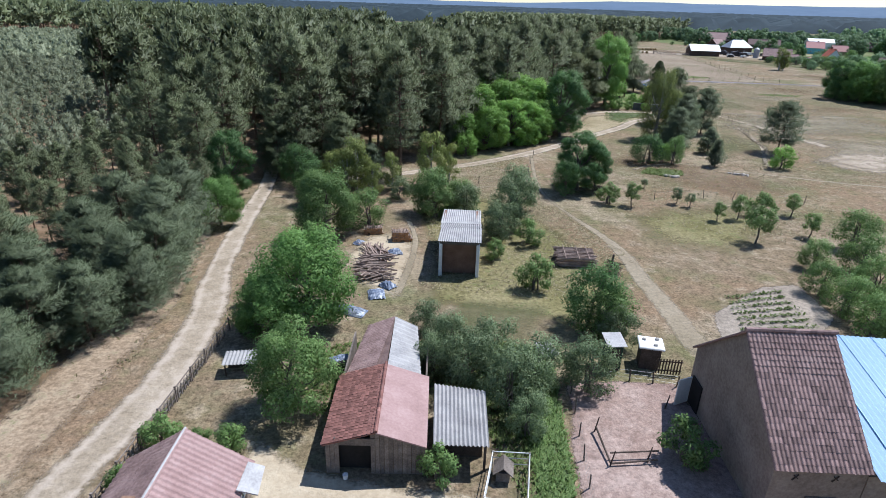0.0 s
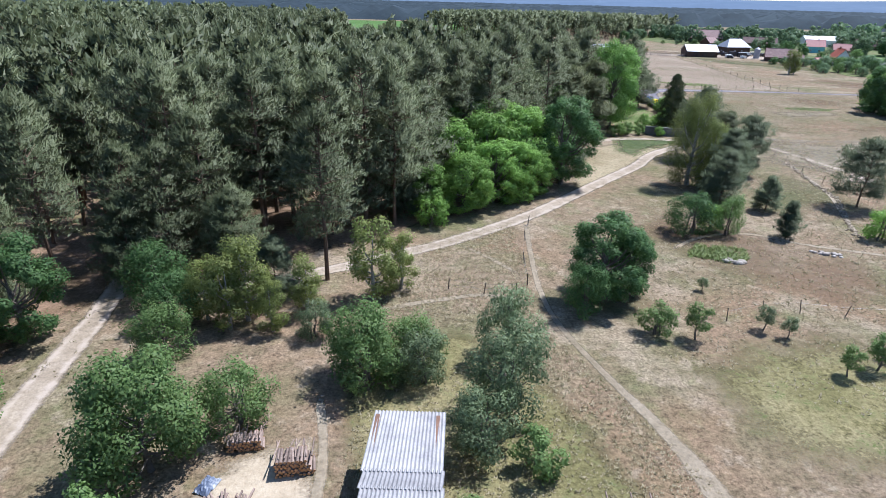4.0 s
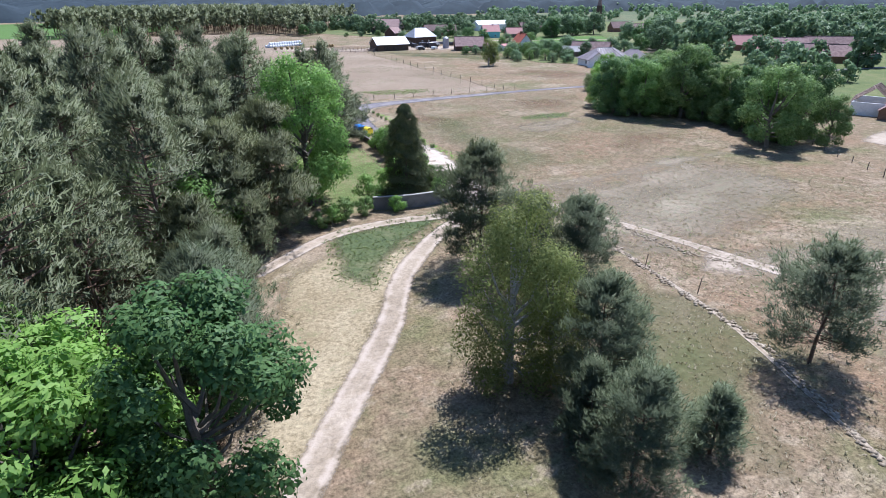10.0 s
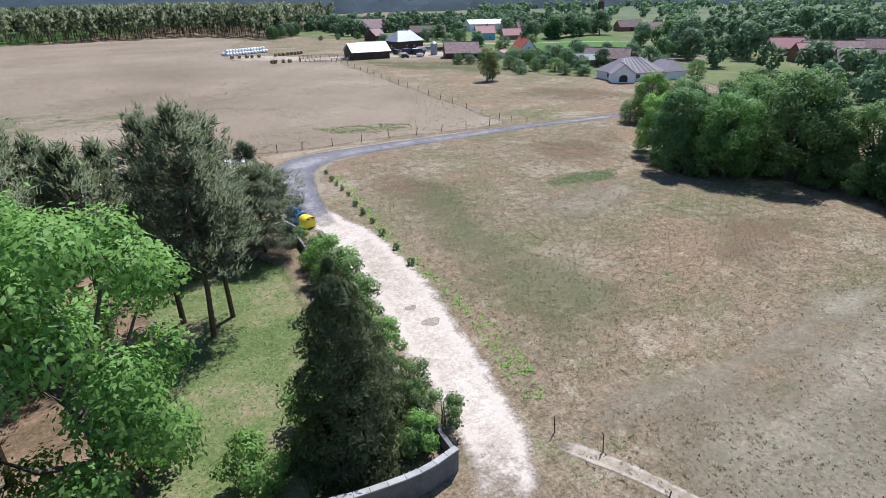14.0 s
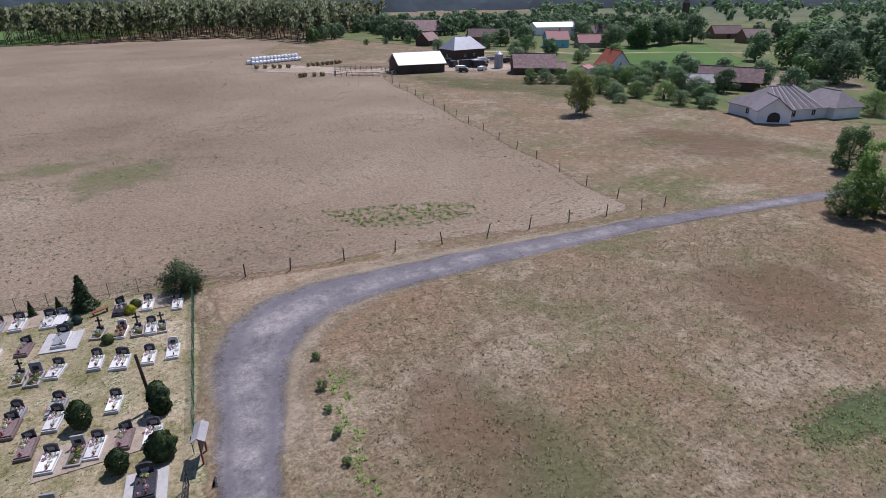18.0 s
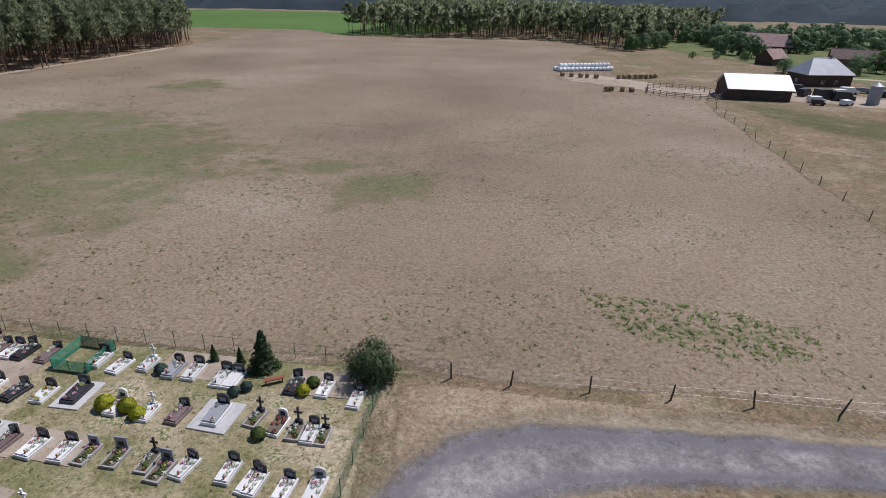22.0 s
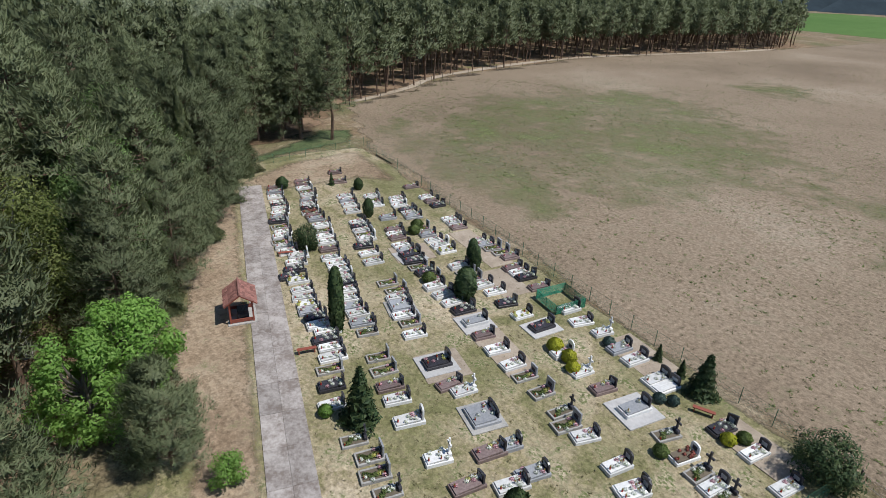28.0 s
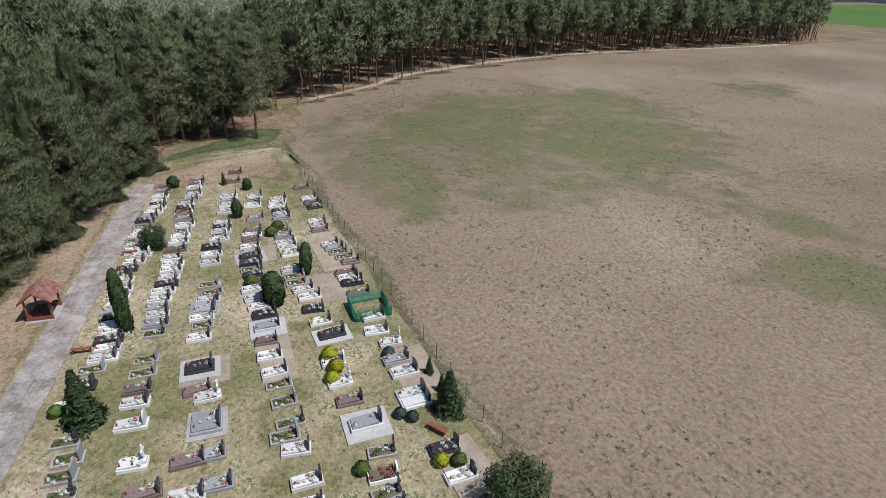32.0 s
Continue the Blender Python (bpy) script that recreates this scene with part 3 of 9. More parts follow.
patch("thin_turf", [(60, 143), (72, 131), (76, 122), (72, 112), (66, 104), (78, 95), (108, 98), (118, 112), (112, 126), (90, 132), (78, 138), (70, 146)], M_BALD, 0.016, "thin bald turf with sandy soil showing", "ground", 1.5, 9)
patch("sand_patch", [(71.6, 104.6), (71.4, 109.6), (75, 113), (82, 116.6), (92, 116), (102, 111), (98, 102), (87, 97), (78, 97), (72.4, 100.6)], M_SAND, 0.020, "bare pale sand where the turf is gone", "ground", 0.8, 5.0)
patch("sand_patch", [(72, 106), (74, 110.4), (80, 111.6), (86, 110), (93, 112), (97, 107), (90, 103), (84, 99.5), (77, 99), (75, 103)], M_SAND, 0.026, "freshly washed pale sand", "ground", 0.8, 5.0)
ribbon("scour", [(82.6, 107.4, 0.5), (81.4, 105.6, 0.9), (82.2, 103.6, 0.7), (80.6, 102, 0.4)], M_DAMP, 0.03, "dark washed-out scour in the bare sand", "ground", step=0.5)
patch("sand_patch", [(73, 128), (79, 132.4), (84, 128.6), (78, 124)], M_SAND, 0.021, "small bare sandy spot beside the wheel tracks", "ground", 0.8, 2.5)
ribbon("wheel_tracks", [(33, 96.4, 0.8), (39, 101, 0.9), (45.6, 102.2, 1.0), (51, 98.8, 1.0), (57.4, 96.2, 1.0), (66, 92.6, 1.2), (78, 89, 1.2)], M_PATH, 0.03, "faint pale track curving over the meadow", "path")
patch("rusty_drift", [(114, 208), (118, 227), (136, 224), (146, 216), (134, 205), (122, 203)], M_RUSTY, 0.015, "rust-red drift of seeding sorrel in the grass", "ground", 1.5, 8)
patch("rusty_drift", [(120, 186), (128, 176), (134, 160), (120, 164), (106, 164), (104, 172)], M_RUSTY, 0.015, "rust-red drift of seeding sorrel in the grass", "ground", 1.5, 8)
patch("rusty_drift", [(82, 213), (89, 224), (95, 219), (97, 208), (92, 203), (84, 203)], M_RUSTY, 0.0155, "rust-red drift of seeding sorrel in the grass", "ground", 1.5, 5)
patch("rusty_drift", [(26, 104), (36, 118), (48, 106), (60, 92), (56, 82), (44, 80), (30, 92)], M_RUSTY, 0.013, "rust-red drift of seeding sorrel in the grass", "ground", 1.5, 8)
patch("rusty_drift", [(146, 262), (160, 284), (178, 274), (196, 256), (186, 240), (160, 246)], M_RUSTY, 0.013, "rust-red drift of seeding sorrel in the grass", "ground", 2, 12)
patch("corner_grass", [(-3, 250), (-1, 236), (4, 228), (-4, 232), (-9, 240), (-15, 248), (-12, 255)], M_WEEDS, 0.019, "dark green grass under the corner pines", "ground", 1.0, 3)
patch("bleached_patch", [(99, 195.4), (110, 197.4), (121, 196.4), (119.4, 189.2), (108, 186.4), (101, 185.4)], M_BALD, 0.016, "bleached bald patch in the meadow", "ground", 1.0, 3)
patch("weedy_waste", [(72, 157), (92, 156.5), (116, 156), (122, 140), (100, 132), (84, 130), (74, 140)], M_WASTE, 0.0155, "pale waste ground dotted with grey-green weeds", "ground", 1.5, 14)
patch("lush_strip", [(73.5, 163), (76.5, 172), (79.5, 184), (82, 200), (88, 219), (98, 223), (100, 206), (96, 190), (98, 176), (92, 163)], M_LUSH, 0.013, "greener meadow grass beside the sandy track", "ground", 1.5, 7)
patch("lush_strip", [(44, 158), (62, 158), (65, 155.5), (58, 152.5), (50, 147), (46, 141)], M_LUSH, 0.013, "greener grass between the tracks", "ground", 1.0, 3)
patch("lush_strip", [(9.6, 10), (9, 22), (9.8, 38), (12, 48), (2, 50), (-1, 44), (1, 40), (3, 24), (4, 12)], M_LUSH, 0.015, "green weedy strip between barn and yard", "ground", 0.7, 2.5)
patch("lush_strip", [(26, 90), (30, 86), (24, 76), (18, 80), (16, 88), (18, 96)], M_LUSH, 0.013, "greener grass round the meadow trees", "ground", 1.0, 4)
patch("lush_strip", [(60, 136), (74, 128), (73, 108), (62, 110), (54, 104), (50, 112)], M_LUSH, 0.011, "greener grass among the meadow pines", "ground", 1.5, 6)
patch("lush_strip", [(152, 384), (150, 340), (186, 296), (214, 300), (200, 345), (186, 356), (168, 366)], M_LUSH, 0.013, "greener grass by the farm gardens", "ground", 3, 10)
ribbon("field_margin", [(-30, 259, 2.6), (-40, 282, 3), (-52.5, 304, 3.4), (-63, 365, 4), (-53, 440, 4), (-50, 478, 4)], M_SAND, 0.03, "pale sandy margin between field and wood", "path", step=3)
patch("bleached_patch", [(70, 161), (80, 162.6), (92, 161), (106, 162), (124, 160), (124, 153), (106, 154), (90, 153.4), (78, 154.6), (70, 155)], M_BALD, 0.022, "bleached sandy strip at the meadow boundary", "ground", 1.0, 4.5)
patch("bleached_grass", [(28, 128), (33, 141), (37, 149.5), (43, 153.5), (49, 151), (56, 150.5), (48, 141), (41, 132), (33, 122.5), (26, 118)], M_BLEACH, 0.013, "bleached yellow grass beside the sandy track", "ground", 1.0, 3)
patch("verge_litter", [(-24.5, 2), (-23, 30), (-22.6, 46), (-25, 58), (-26.4, 68), (-31, 68), (-29, 40), (-29, 4)], M_VERGE, 0.02, "orange-brown dusty verge under the pines", "ground", 1.0, 2)
patch("sand_patch", [(150, 150), (168, 152), (190, 140), (180, 120), (150, 138)], M_SAND, 0.018, "bare pale sand behind a fence", "ground", 2, 3)
patch("yard_soil", [(9.9, 36), (18.6, 35.6), (19, 28), (18.5, 22), (18, 8), (6.5, 8), (8.3, 24)], M_YARD, 0.018, "bare trampled poultry yard soil", "ground", 1.0, 0.8)
patch("garden_bed", [(25.5, 46.5), (33, 52.5), (38, 53.5), (37.5, 46), (33.5, 42), (24, 40.8)], M_BED, 0.018, "raked grey soil of a vegetable plot", "ground", 0.8, 1)
patch("cemetery_ground", [(76, 243.2), (72.5, 205), (60, 205), (48, 210.5), (20, 219), (5, 223), (-2.5, 235), (-1.2, 250.3)], M_CEMGRASS, 0.014, "dry patchy turf of the cemetery", "ground", 1.5, 1)
patch("cemetery_end_turf", [(-1, 249.8), (0, 236), (6, 226), (13, 229), (14, 242), (20, 248)], M_VERGE, 0.018, "bare sandy end of the cemetery", "ground", 1.0, 4)
patch("hay_grass", [(-2, 46), (9, 44), (14, 40), (20, 48), (19, 58), (15, 72), (8, 80), (-4, 78), (-3, 66), (-1.5, 56)], M_HAY, 0.0145, "tall yellow-green grass round the shed", "ground", 1.0, 3)
patch("hay_grass", [(24, 60), (36, 56), (50, 70), (44, 82), (30, 80), (22, 74)], M_HAY, 0.0135, "yellow-green grass of the orchard meadow", "ground", 1.5, 8)
patch("farm_dirt", [(-13.5, 31), (-9, 28), (-7.2, 26.8), (-2, 25.6), (3.4, 25), (4.4, 12), (-9.6, 10), (-10, 22)], M_FARMSAND, 0.022, "worn sandy farmyard in front of the barn", "ground", 0.7, 1.6)
patch("wood_yard_dirt", [(-9.5, 64), (-2.5, 67), (-1.2, 58), (-3, 46), (-8, 50), (-11, 58)], M_FARMSAND, 0.016, "trodden sandy ground among the wood piles", "ground", 1.0, 3)
patch("barnyard_sand", [(138, 382), (150, 374), (156, 378), (190, 364), (212, 366), (215, 385), (190, 398), (150, 400), (130, 425), (108, 420), (112, 400)], M_SAND, 0.022, "sandy barnyard by the white-roofed barn", "ground", 2.5, 7)
patch("verge_bare", [(72, 205), (77, 226), (76, 242), (82, 242), (95, 240.5), (131, 237), (131, 235), (96, 238.3), (84, 236), (79, 229), (76.5, 214), (75.5, 205)], M_VERGE, 0.02, "bleached dry verge along the tarmac", "ground", 0.8, 1.2)
patch("cemetery_verge", [(64, 212), (60, 207.5), (53, 210.3), (47, 210.6), (42, 211.4), (30, 215.6), (21, 218.2), (9, 223), (8, 227), (40, 218.4)], M_VERGE, 0.026, "dry sandy strip beside the paved walk", "ground", 1.0, 1.2)
patch("bald_patch", [(66, 142), (71, 151), (76, 160), (92, 160), (112, 161), (122, 150), (116, 136), (100, 130), (84, 128), (76, 130)], M_BALD, 0.014, "thin dry turf showing sandy soil", "ground", 1.5, 8)

ribbon("sandy_rim", [(131, 233.9, 6.0), (120, 234.7, 6.6), (108.3, 235.4, 7.4), (99.6, 235.9, 8.4), (93.3, 235.6, 9.8), (87.0, 234.4, 11.6), (82.2, 232.0, 12.6), (79.4, 227.4, 11.4), (77.8, 221, 9.0), (76.6, 214, 7.4)], M_PATH, 0.034, "sandy rim along the tarmac bend", "path")
ribbon("tarmac_road", [(420, 178, 4.0), (260, 213, 3.8), (200, 224, 3.6), (162, 229.8, 3.6), (131, 233.8, 4.0), (120, 234.3, 4.4), (110, 234.8, 5.0), (100, 235.1, 5.8), (92, 235.0, 6.8), (86, 234.2, 8.2), (81.4, 231.8, 9.4), (78.6, 227, 7.8), (77.2, 221, 6.2), (76.1, 215.5, 5.2), (75.2, 210, 4.8), (74.8, 204, 4.4), (74.6, 196, 3.6)],
       M_ASPHALT, 0.05, "worn grey-violet tarmac lane with patched bend", "road", fade=19)
ribbon("wide_sand_road", [(75.8, 216, 3.4), (75.2, 211, 4.8), (75, 205, 5.4), (75.6, 198, 7.4), (75, 189.5, 8.0), (74, 182.6, 8.0), (72.4, 175.7, 7.6), (70.8, 167.3, 6.4), (68.8, 160, 5.4), (66, 156.4, 4.4), (63, 154.2, 3.8)],
       M_SANDROAD, 0.047, "wide bright sandy road by the churchyard", "road", fade=9)
ribbon("sand_road", [(67.5, 158, 4.4), (64.5, 154.8, 3.8), (57, 150.6, 3.1), (48.6, 143.4, 3.1), (42.5, 134.9, 3.2), (34.4, 126, 3.2), (25.5, 116, 3.2), (17.6, 107.6, 3.2), (8, 99.6, 3.0), (0.9, 95, 2.8), (-8, 90, 2.6), (-20, 85, 2.6)],
       M_TRACK, 0.045, "pale sandy two-rut track", "road")
ribbon("branch_track", [(34, 150, 2.4), (39, 153.2, 2.4), (46.3, 157, 2.6), (54, 157.3, 2.6), (60, 155.9, 2.6), (65, 155.2, 2.6)], M_TRACK, 0.04, "sandy side track along the wood", "road")
ribbon("forest_road", [(-22.5, -10, 4.0), (-21.6, 12, 4.0), (-21, 24, 4.0), (-20.2, 29.4, 4.0), (-19.6, 35.5, 4.0), (-20.1, 44, 4.0), (-21.3, 49, 4.0), (-22.4, 54, 3.2), (-23.7, 63.5, 3.2), (-24.6, 72, 3.2), (-26, 85, 3), (-31, 110, 3)],
       M_TRACK, 0.04, "pale sandy road along the pine wood", "road")
ribbon("footpath", [(17.5, 106, 0.9), (16.3, 95, 0.8), (15.7, 86, 0.8), (16.2, 79.5, 0.8), (18.2, 72, 0.9), (20.2, 66, 1.4), (21.4, 60, 2.2), (21.5, 54, 2.6), (21.8, 49.5, 2.8), (22, 45.8, 3.0), (22, 38, 3.0)], M_PATH, 0.03, "narrow trodden footpath through the meadow", "path")
ribbon("footpath", [(-4, 71, 0.8), (-2.5, 63, 0.9), (-2.7, 56.4, 1.0), (-3.3, 51.4, 1.0), (-3.8, 46.9, 1.0)], M_PATH, 0.03, "footpath past the wood piles", "path")
ribbon("footpath", [(14.9, 89, 0.7), (10.8, 95, 0.7), (7.6, 98.5, 0.7)], M_PATH, 0.03, "faint footpath to the track", "path")
ribbon("footpath", [(-4, 80.5, 0.9), (1.6, 83, 0.9), (6, 84.5, 0.9), (10.7, 85.3, 0.9), (15.4, 82.5, 0.8)], M_PATH, 0.028, "faint footpath in the dry grass", "path")
for px, py, pr in ((73.5, 176.2, 1.1), (73.2, 179.4, 0.8)):
    patch("damp_hollow", [(px + pr * (1 + 0.3 * math.sin(3 * a)) * math.cos(a), py + 0.8 * pr * math.sin(a)) for a in (0.0, 0.6, 1.2, 1.9, 2.5, 3.1, 3.8, 4.4, 5.0, 5.7)], M_DAMP, 0.056, "damp darker hollow in the sandy track", "ground", 0.3, 0.5)
ribbon("wheel_tracks", [(72, 160, 1.6), (75, 154, 1.6), (77, 147, 1.6), (79.5, 136, 1.8), (81, 127.7, 2.4), (83, 118.3, 3.0)], M_TRACK, 0.03, "pale wheel tracks across the meadow", "path")
ribbon("furrow", [(73, 141, 0.7), (71.6, 135, 0.7), (69.3, 124.3, 0.6), (67.2, 117.6, 0.7), (63.2, 109.1, 0.7), (61.3, 104.6, 0.7), (60, 101.4, 0.7)], M_TRACK, 0.032, "ploughed pale furrow with clods", "path")
ribbon("village_street", [(190, 420, 5), (225, 428, 5), (262, 398, 4.5), (300, 385, 4.5), (350, 350, 4.5)], M_SAND, 0.045, "pale village street", "road", step=3)


# ---- trees and bushes ----
def unit(a):
    return a / np.maximum(np.linalg.norm(a, axis=-1, keepdims=True), 1e-9)


def leaf_cards(C, N, size, slim, rng, soft=None):
    """One small pointed blade at each centre C, facing about N; soft: the way its clump faces."""
    if soft is not None:
        N = np.where((N * soft).sum(1, keepdims=True) < 0, -N, N)
    T = unit(np.cross(N, rng.normal(size=C.shape)))
    B = np.cross(N, T)
    s = np.broadcast_to(np.asarray(size, float), (len(C),))[:, None]
    V = np.stack([C - T * s, C - B * s * slim + N * s * 0.12, C + T * s, C + B * s * slim + N * s * 0.12], 1).reshape(-1, 3)
    F = np.arange(len(V)).reshape(-1, 4)
    return V, F


def broadleaf(seed, h, r, leaf=0.2, n=5000, low=0.25, lobes=16, slim=0.5, droop=0.0, lean=0.0, stems=1, clump=1.0):
    """Trunk and crown of a broad-leaved tree: limbs that carry separate clumps of leaves."""
    rng = np.random.default_rng(seed)
    wood = Geo()
    rad = r * clump * rng.uniform(0.26, 0.46, lobes)
    t = (np.arange(lobes) + rng.uniform(0, 1, lobes)) / lobes
    az = np.arange(lobes) * 2.4 + rng.normal(size=lobes) * 0.5
    prof = np.sin(np.pi * (0.2 + 0.72 * t)) ** 0.7
    ring = (r - rad * 0.75) * prof * rng.uniform(0.45, 1.08, lobes) ** 0.6
    lo_z = low * h + rad * 0.65
    centre = np.stack([np.cos(az) * ring + lean, np.sin(az) * ring, lo_z + (h - rad * 0.75 - lo_z) * t], -1)
    rng.shuffle(centre)
    th = max(0.05, 0.022 * h)
    for s in range(stems):
        off = Vector((rng.normal() * 0.25 * (stems > 1), rng.normal() * 0.25 * (stems > 1), 0))
        top = Vector((lean * 0.7 + rng.normal() * 0.1 * r, rng.normal() * 0.1 * r, h * 0.8))
        P = [off + (top - off) * t + Vector((rng.normal() * 0.04 * r, rng.normal() * 0.04 * r, 0)) * (t > 0) for t in (0, 0.25, 0.5, 0.75, 1)]
        wood.tube(P, [th * k for k in (1.25, 0.9, 0.65, 0.4, 0.12)], 7)
    for c in centre[: max(5, lobes // 2)]:
        z0 = max(h * 0.12, min(h * 0.6, c[2] * 0.55))
        a = Vector((lean * 0.5 * z0 / h, 0, z0))
        b = Vector(c)
        mid = (a + b) / 2 + Vector((0, 0, -0.06 * h))
        wood.tube([a, mid, b], [th * 0.5, th * 0.32, th * 0.08], 5)
    w = rad ** 2
    which = rng.choice(lobes, n, p=w / w.sum())
    D = unit(rng.normal(size=(n, 3)))
    q = rng.uniform(0.35, 1.0, n) ** 0.55
    bump = 1 + 0.28 * np.sin(D[:, 0] * 5 + which) * np.sin(D[:, 1] * 5 + which * 2) * np.sin(D[:, 2] * 4)
    C = centre[which] + D * (rad[which] * q * bump)[:, None] * np.array([1, 1, 0.8])
    C += np.random.default_rng(seed + 900).normal(size=(n, 3)) * (0.11 * rad[which])[:, None]
    C[:, 2] -= droop * rng.uniform(0, 1, n) ** 2 * r
    C[:, 2] = np.maximum(C[:, 2], 0.05 * h * rng.uniform(0.5, 1.5, n))
    N = unit(D + np.array([0, 0, 0.7]) + rng.normal(size=(n, 3)) * 0.55)
    G = unit(D * 0.85 + unit(C - np.array([lean, 0, h * 0.5])) * 0.35 + N * 0.42 + np.array([0, 0, 0.15]))
    V, F = leaf_cards(C, N, leaf * rng.uniform(0.65, 1.25, n), slim, rng, G)
    return wood.mesh("trunk"), np_mesh("crown", V, F, np.repeat(G, 4, 0))


def conifer_branches(seed, h, r, base, whorls, per, rise, shape):
    rng = np.random.default_rng(seed)
    rows = []
    for k in range(whorls):
        t = (k + rng.uniform(0, 0.6)) / whorls
        z = h * (base + (0.97 - base) * t)
        for j in range(per):
            az = rng.uniform(0, 2 * math.pi)
            ln = r * shape(t) * rng.uniform(0.6, 1.15)
            rows.append((z + rng.normal() * 0.02 * h, az, ln, rise + rng.normal() * 0.15 + 0.5 * t))
    return rng, rows


def pine(seed, h, r, base=0.45, n=2600, leaf=0.3, whorls=12, per=5, young=False, slim=0.22, wood_sides=6):
    """A Scots pine: bare lower trunk, tiered limbs, tufts of needles gathered at the limb ends."""
    if young:
        shape = lambda t: (1 - t) ** 0.75 * (0.75 + 0.25 * min(1, t * 6)) + 0.05
    else:
        shape = lambda t: (math.sin(math.pi * min(1, 0.28 + t * 0.72)) ** 0.8) * 0.95 + 0.1
    rng, rows = conifer_branches(seed, h, r, base, whorls, per, 0.15 if not young else 0.35, shape)
    wood = Geo()
    th = 0.009 * h + 0.03
    bend = rng.normal(size=(5, 2)) * 0.012 * h
    P = [(bend[i][0] * (i > 0), bend[i][1] * (i > 0), h * 0.98 * i / 4) for i in range(5)]
    if wood_sides > 3:
        wood.tube(P, [th * 1.3, th, th * 0.75, th * 0.45, th * 0.1], wood_sides)
    else:
        wood.tube([P[0], P[3]], [th * 1.3, th * 0.5], 3, False)
    blades = 9 if n > 2500 else 6 if n > 400 else 4
    share = max(2, int(n / blades / (len(rows) + 1)))
    C, A, G = [], [], []
    for z, az, ln, up in rows:
        dz = ln * math.tan(max(-0.3, min(0.9, up))) * 0.6
        x, y = math.cos(az), math.sin(az)
        if wood_sides > 4:
            wood.tube([(0, 0, z), (x * ln * 0.9, y * ln * 0.9, z + dz * 0.8)], [th * 0.34, th * 0.06], 3, False)
        s = rng.uniform(0.12, 1.0, share) ** 0.6
        side = rng.normal(size=share) * 0.27 * ln * (1.15 - 0.55 * s)
        lift = rng.normal(size=share) * (0.05 * ln + 0.01 * h) + 0.10 * ln * (1 - np.abs(side) / (ln + 0.01))
        C.append(np.stack([x * ln * s - y * side, y * ln * s + x * side, z + dz * s + lift], -1))
        A.append(unit(np.stack([x * 0.6 - y * side / (ln + 0.1), y * 0.6 + x * side / (ln + 0.1), np.full(share, 0.95)], -1)))
        q = C[-1] - np.array([x * ln * 0.6, y * ln * 0.6, z + dz * 0.6 - 0.45 * ln])
        G.append(unit(unit(q) + np.array([x, y, 0.25]) * 0.35))
    m = share * 3
    O = rng.normal(size=(m, 3)) * np.array([0.10 * r, 0.10 * r, 0.035 * h])
    C.append(O + np.array([0, 0, h * 0.965]))
    A.append(unit(O * 0.5 + np.array([0, 0, 0.8])))
    G.append(unit(O + np.array([0, 0, 0.3])))
    C, A, G = (np.repeat(np.concatenate(k), blades, 0) for k in (C, A, G))
    # each tuft is a brush of thin blades that spring from one twig
    D = unit(A * 0.9 + rng.normal(size=C.shape) * 0.5)
    B = unit(np.cross(D, rng.normal(size=C.shape))) * slim
    s = (leaf * rng.uniform(0.6, 1.15, len(C)))[:, None]
    C = C + rng.normal(size=C.shape) * leaf * np.array([0.32, 0.32, 0.2])
    G = unit(G + D * 0.25)
    flat = np.cross(B, D)
    B = np.where((flat * G).sum(1, keepdims=True) < 0, -B, B)
    V = np.stack([C - B * s * 0.5, C + B * s * 0.5, C + D * s], 1).reshape(-1, 3)
    return wood.mesh("trunk"), np_mesh("crown", V, np.arange(len(V)).reshape(-1, 3), np.repeat(G, 3, 0))


def spruce(seed, h, r, n=4200, leaf=0.24, base=0.04, power=0.85, slim=0.3):
    """A dense cone of drooping sprays."""
    rng = np.random.default_rng(seed)
    wood = Geo().tube([(0, 0, 0), (0, 0, h * 0.5), (0, 0, h * 0.97)], [0.014 * h + 0.03, 0.009 * h, 0.01], 7)
    t = rng.uniform(0, 1, n) ** 1.45
    az = rng.uniform(0, 2 * math.pi, n)
    tier = 0.82 + 0.18 * np.sin(t * 46 + np.sin(az * 3) * 1.5)
    lobe = 0.82 + 0.13 * np.sin(az * 5 + t * 9) + 0.11 * np.sin(az * 3 - t * 17 + seed) + rng.normal(size=n) * 0.07
    rr = r * ((1 - t) ** power + 0.02) * tier * lobe * rng.uniform(0.45, 1.0, n) ** 0.45
    C = np.stack([np.cos(az) * rr, np.sin(az) * rr, h * (base + (1 - base) * t) - rr * 0.28], -1)
    C[:, 2] = np.maximum(C[:, 2], 0.05)
    N = unit(np.stack([np.cos(az), np.sin(az), np.full(n, 0.55)], -1) + rng.normal(size=(n, 3)) * 0.45)
    G = unit(np.stack([np.cos(az), np.sin(az), 0.35 + 0.6 * np.cos(t * 46 + np.sin(az * 3) * 1.5)], -1) + N * 0.35)
    V, F = leaf_cards(C, N, leaf * rng.uniform(0.6, 1.25, n), slim, rng, G)
    return wood.mesh("trunk"), np_mesh("crown", V, F, np.repeat(G, 4, 0))


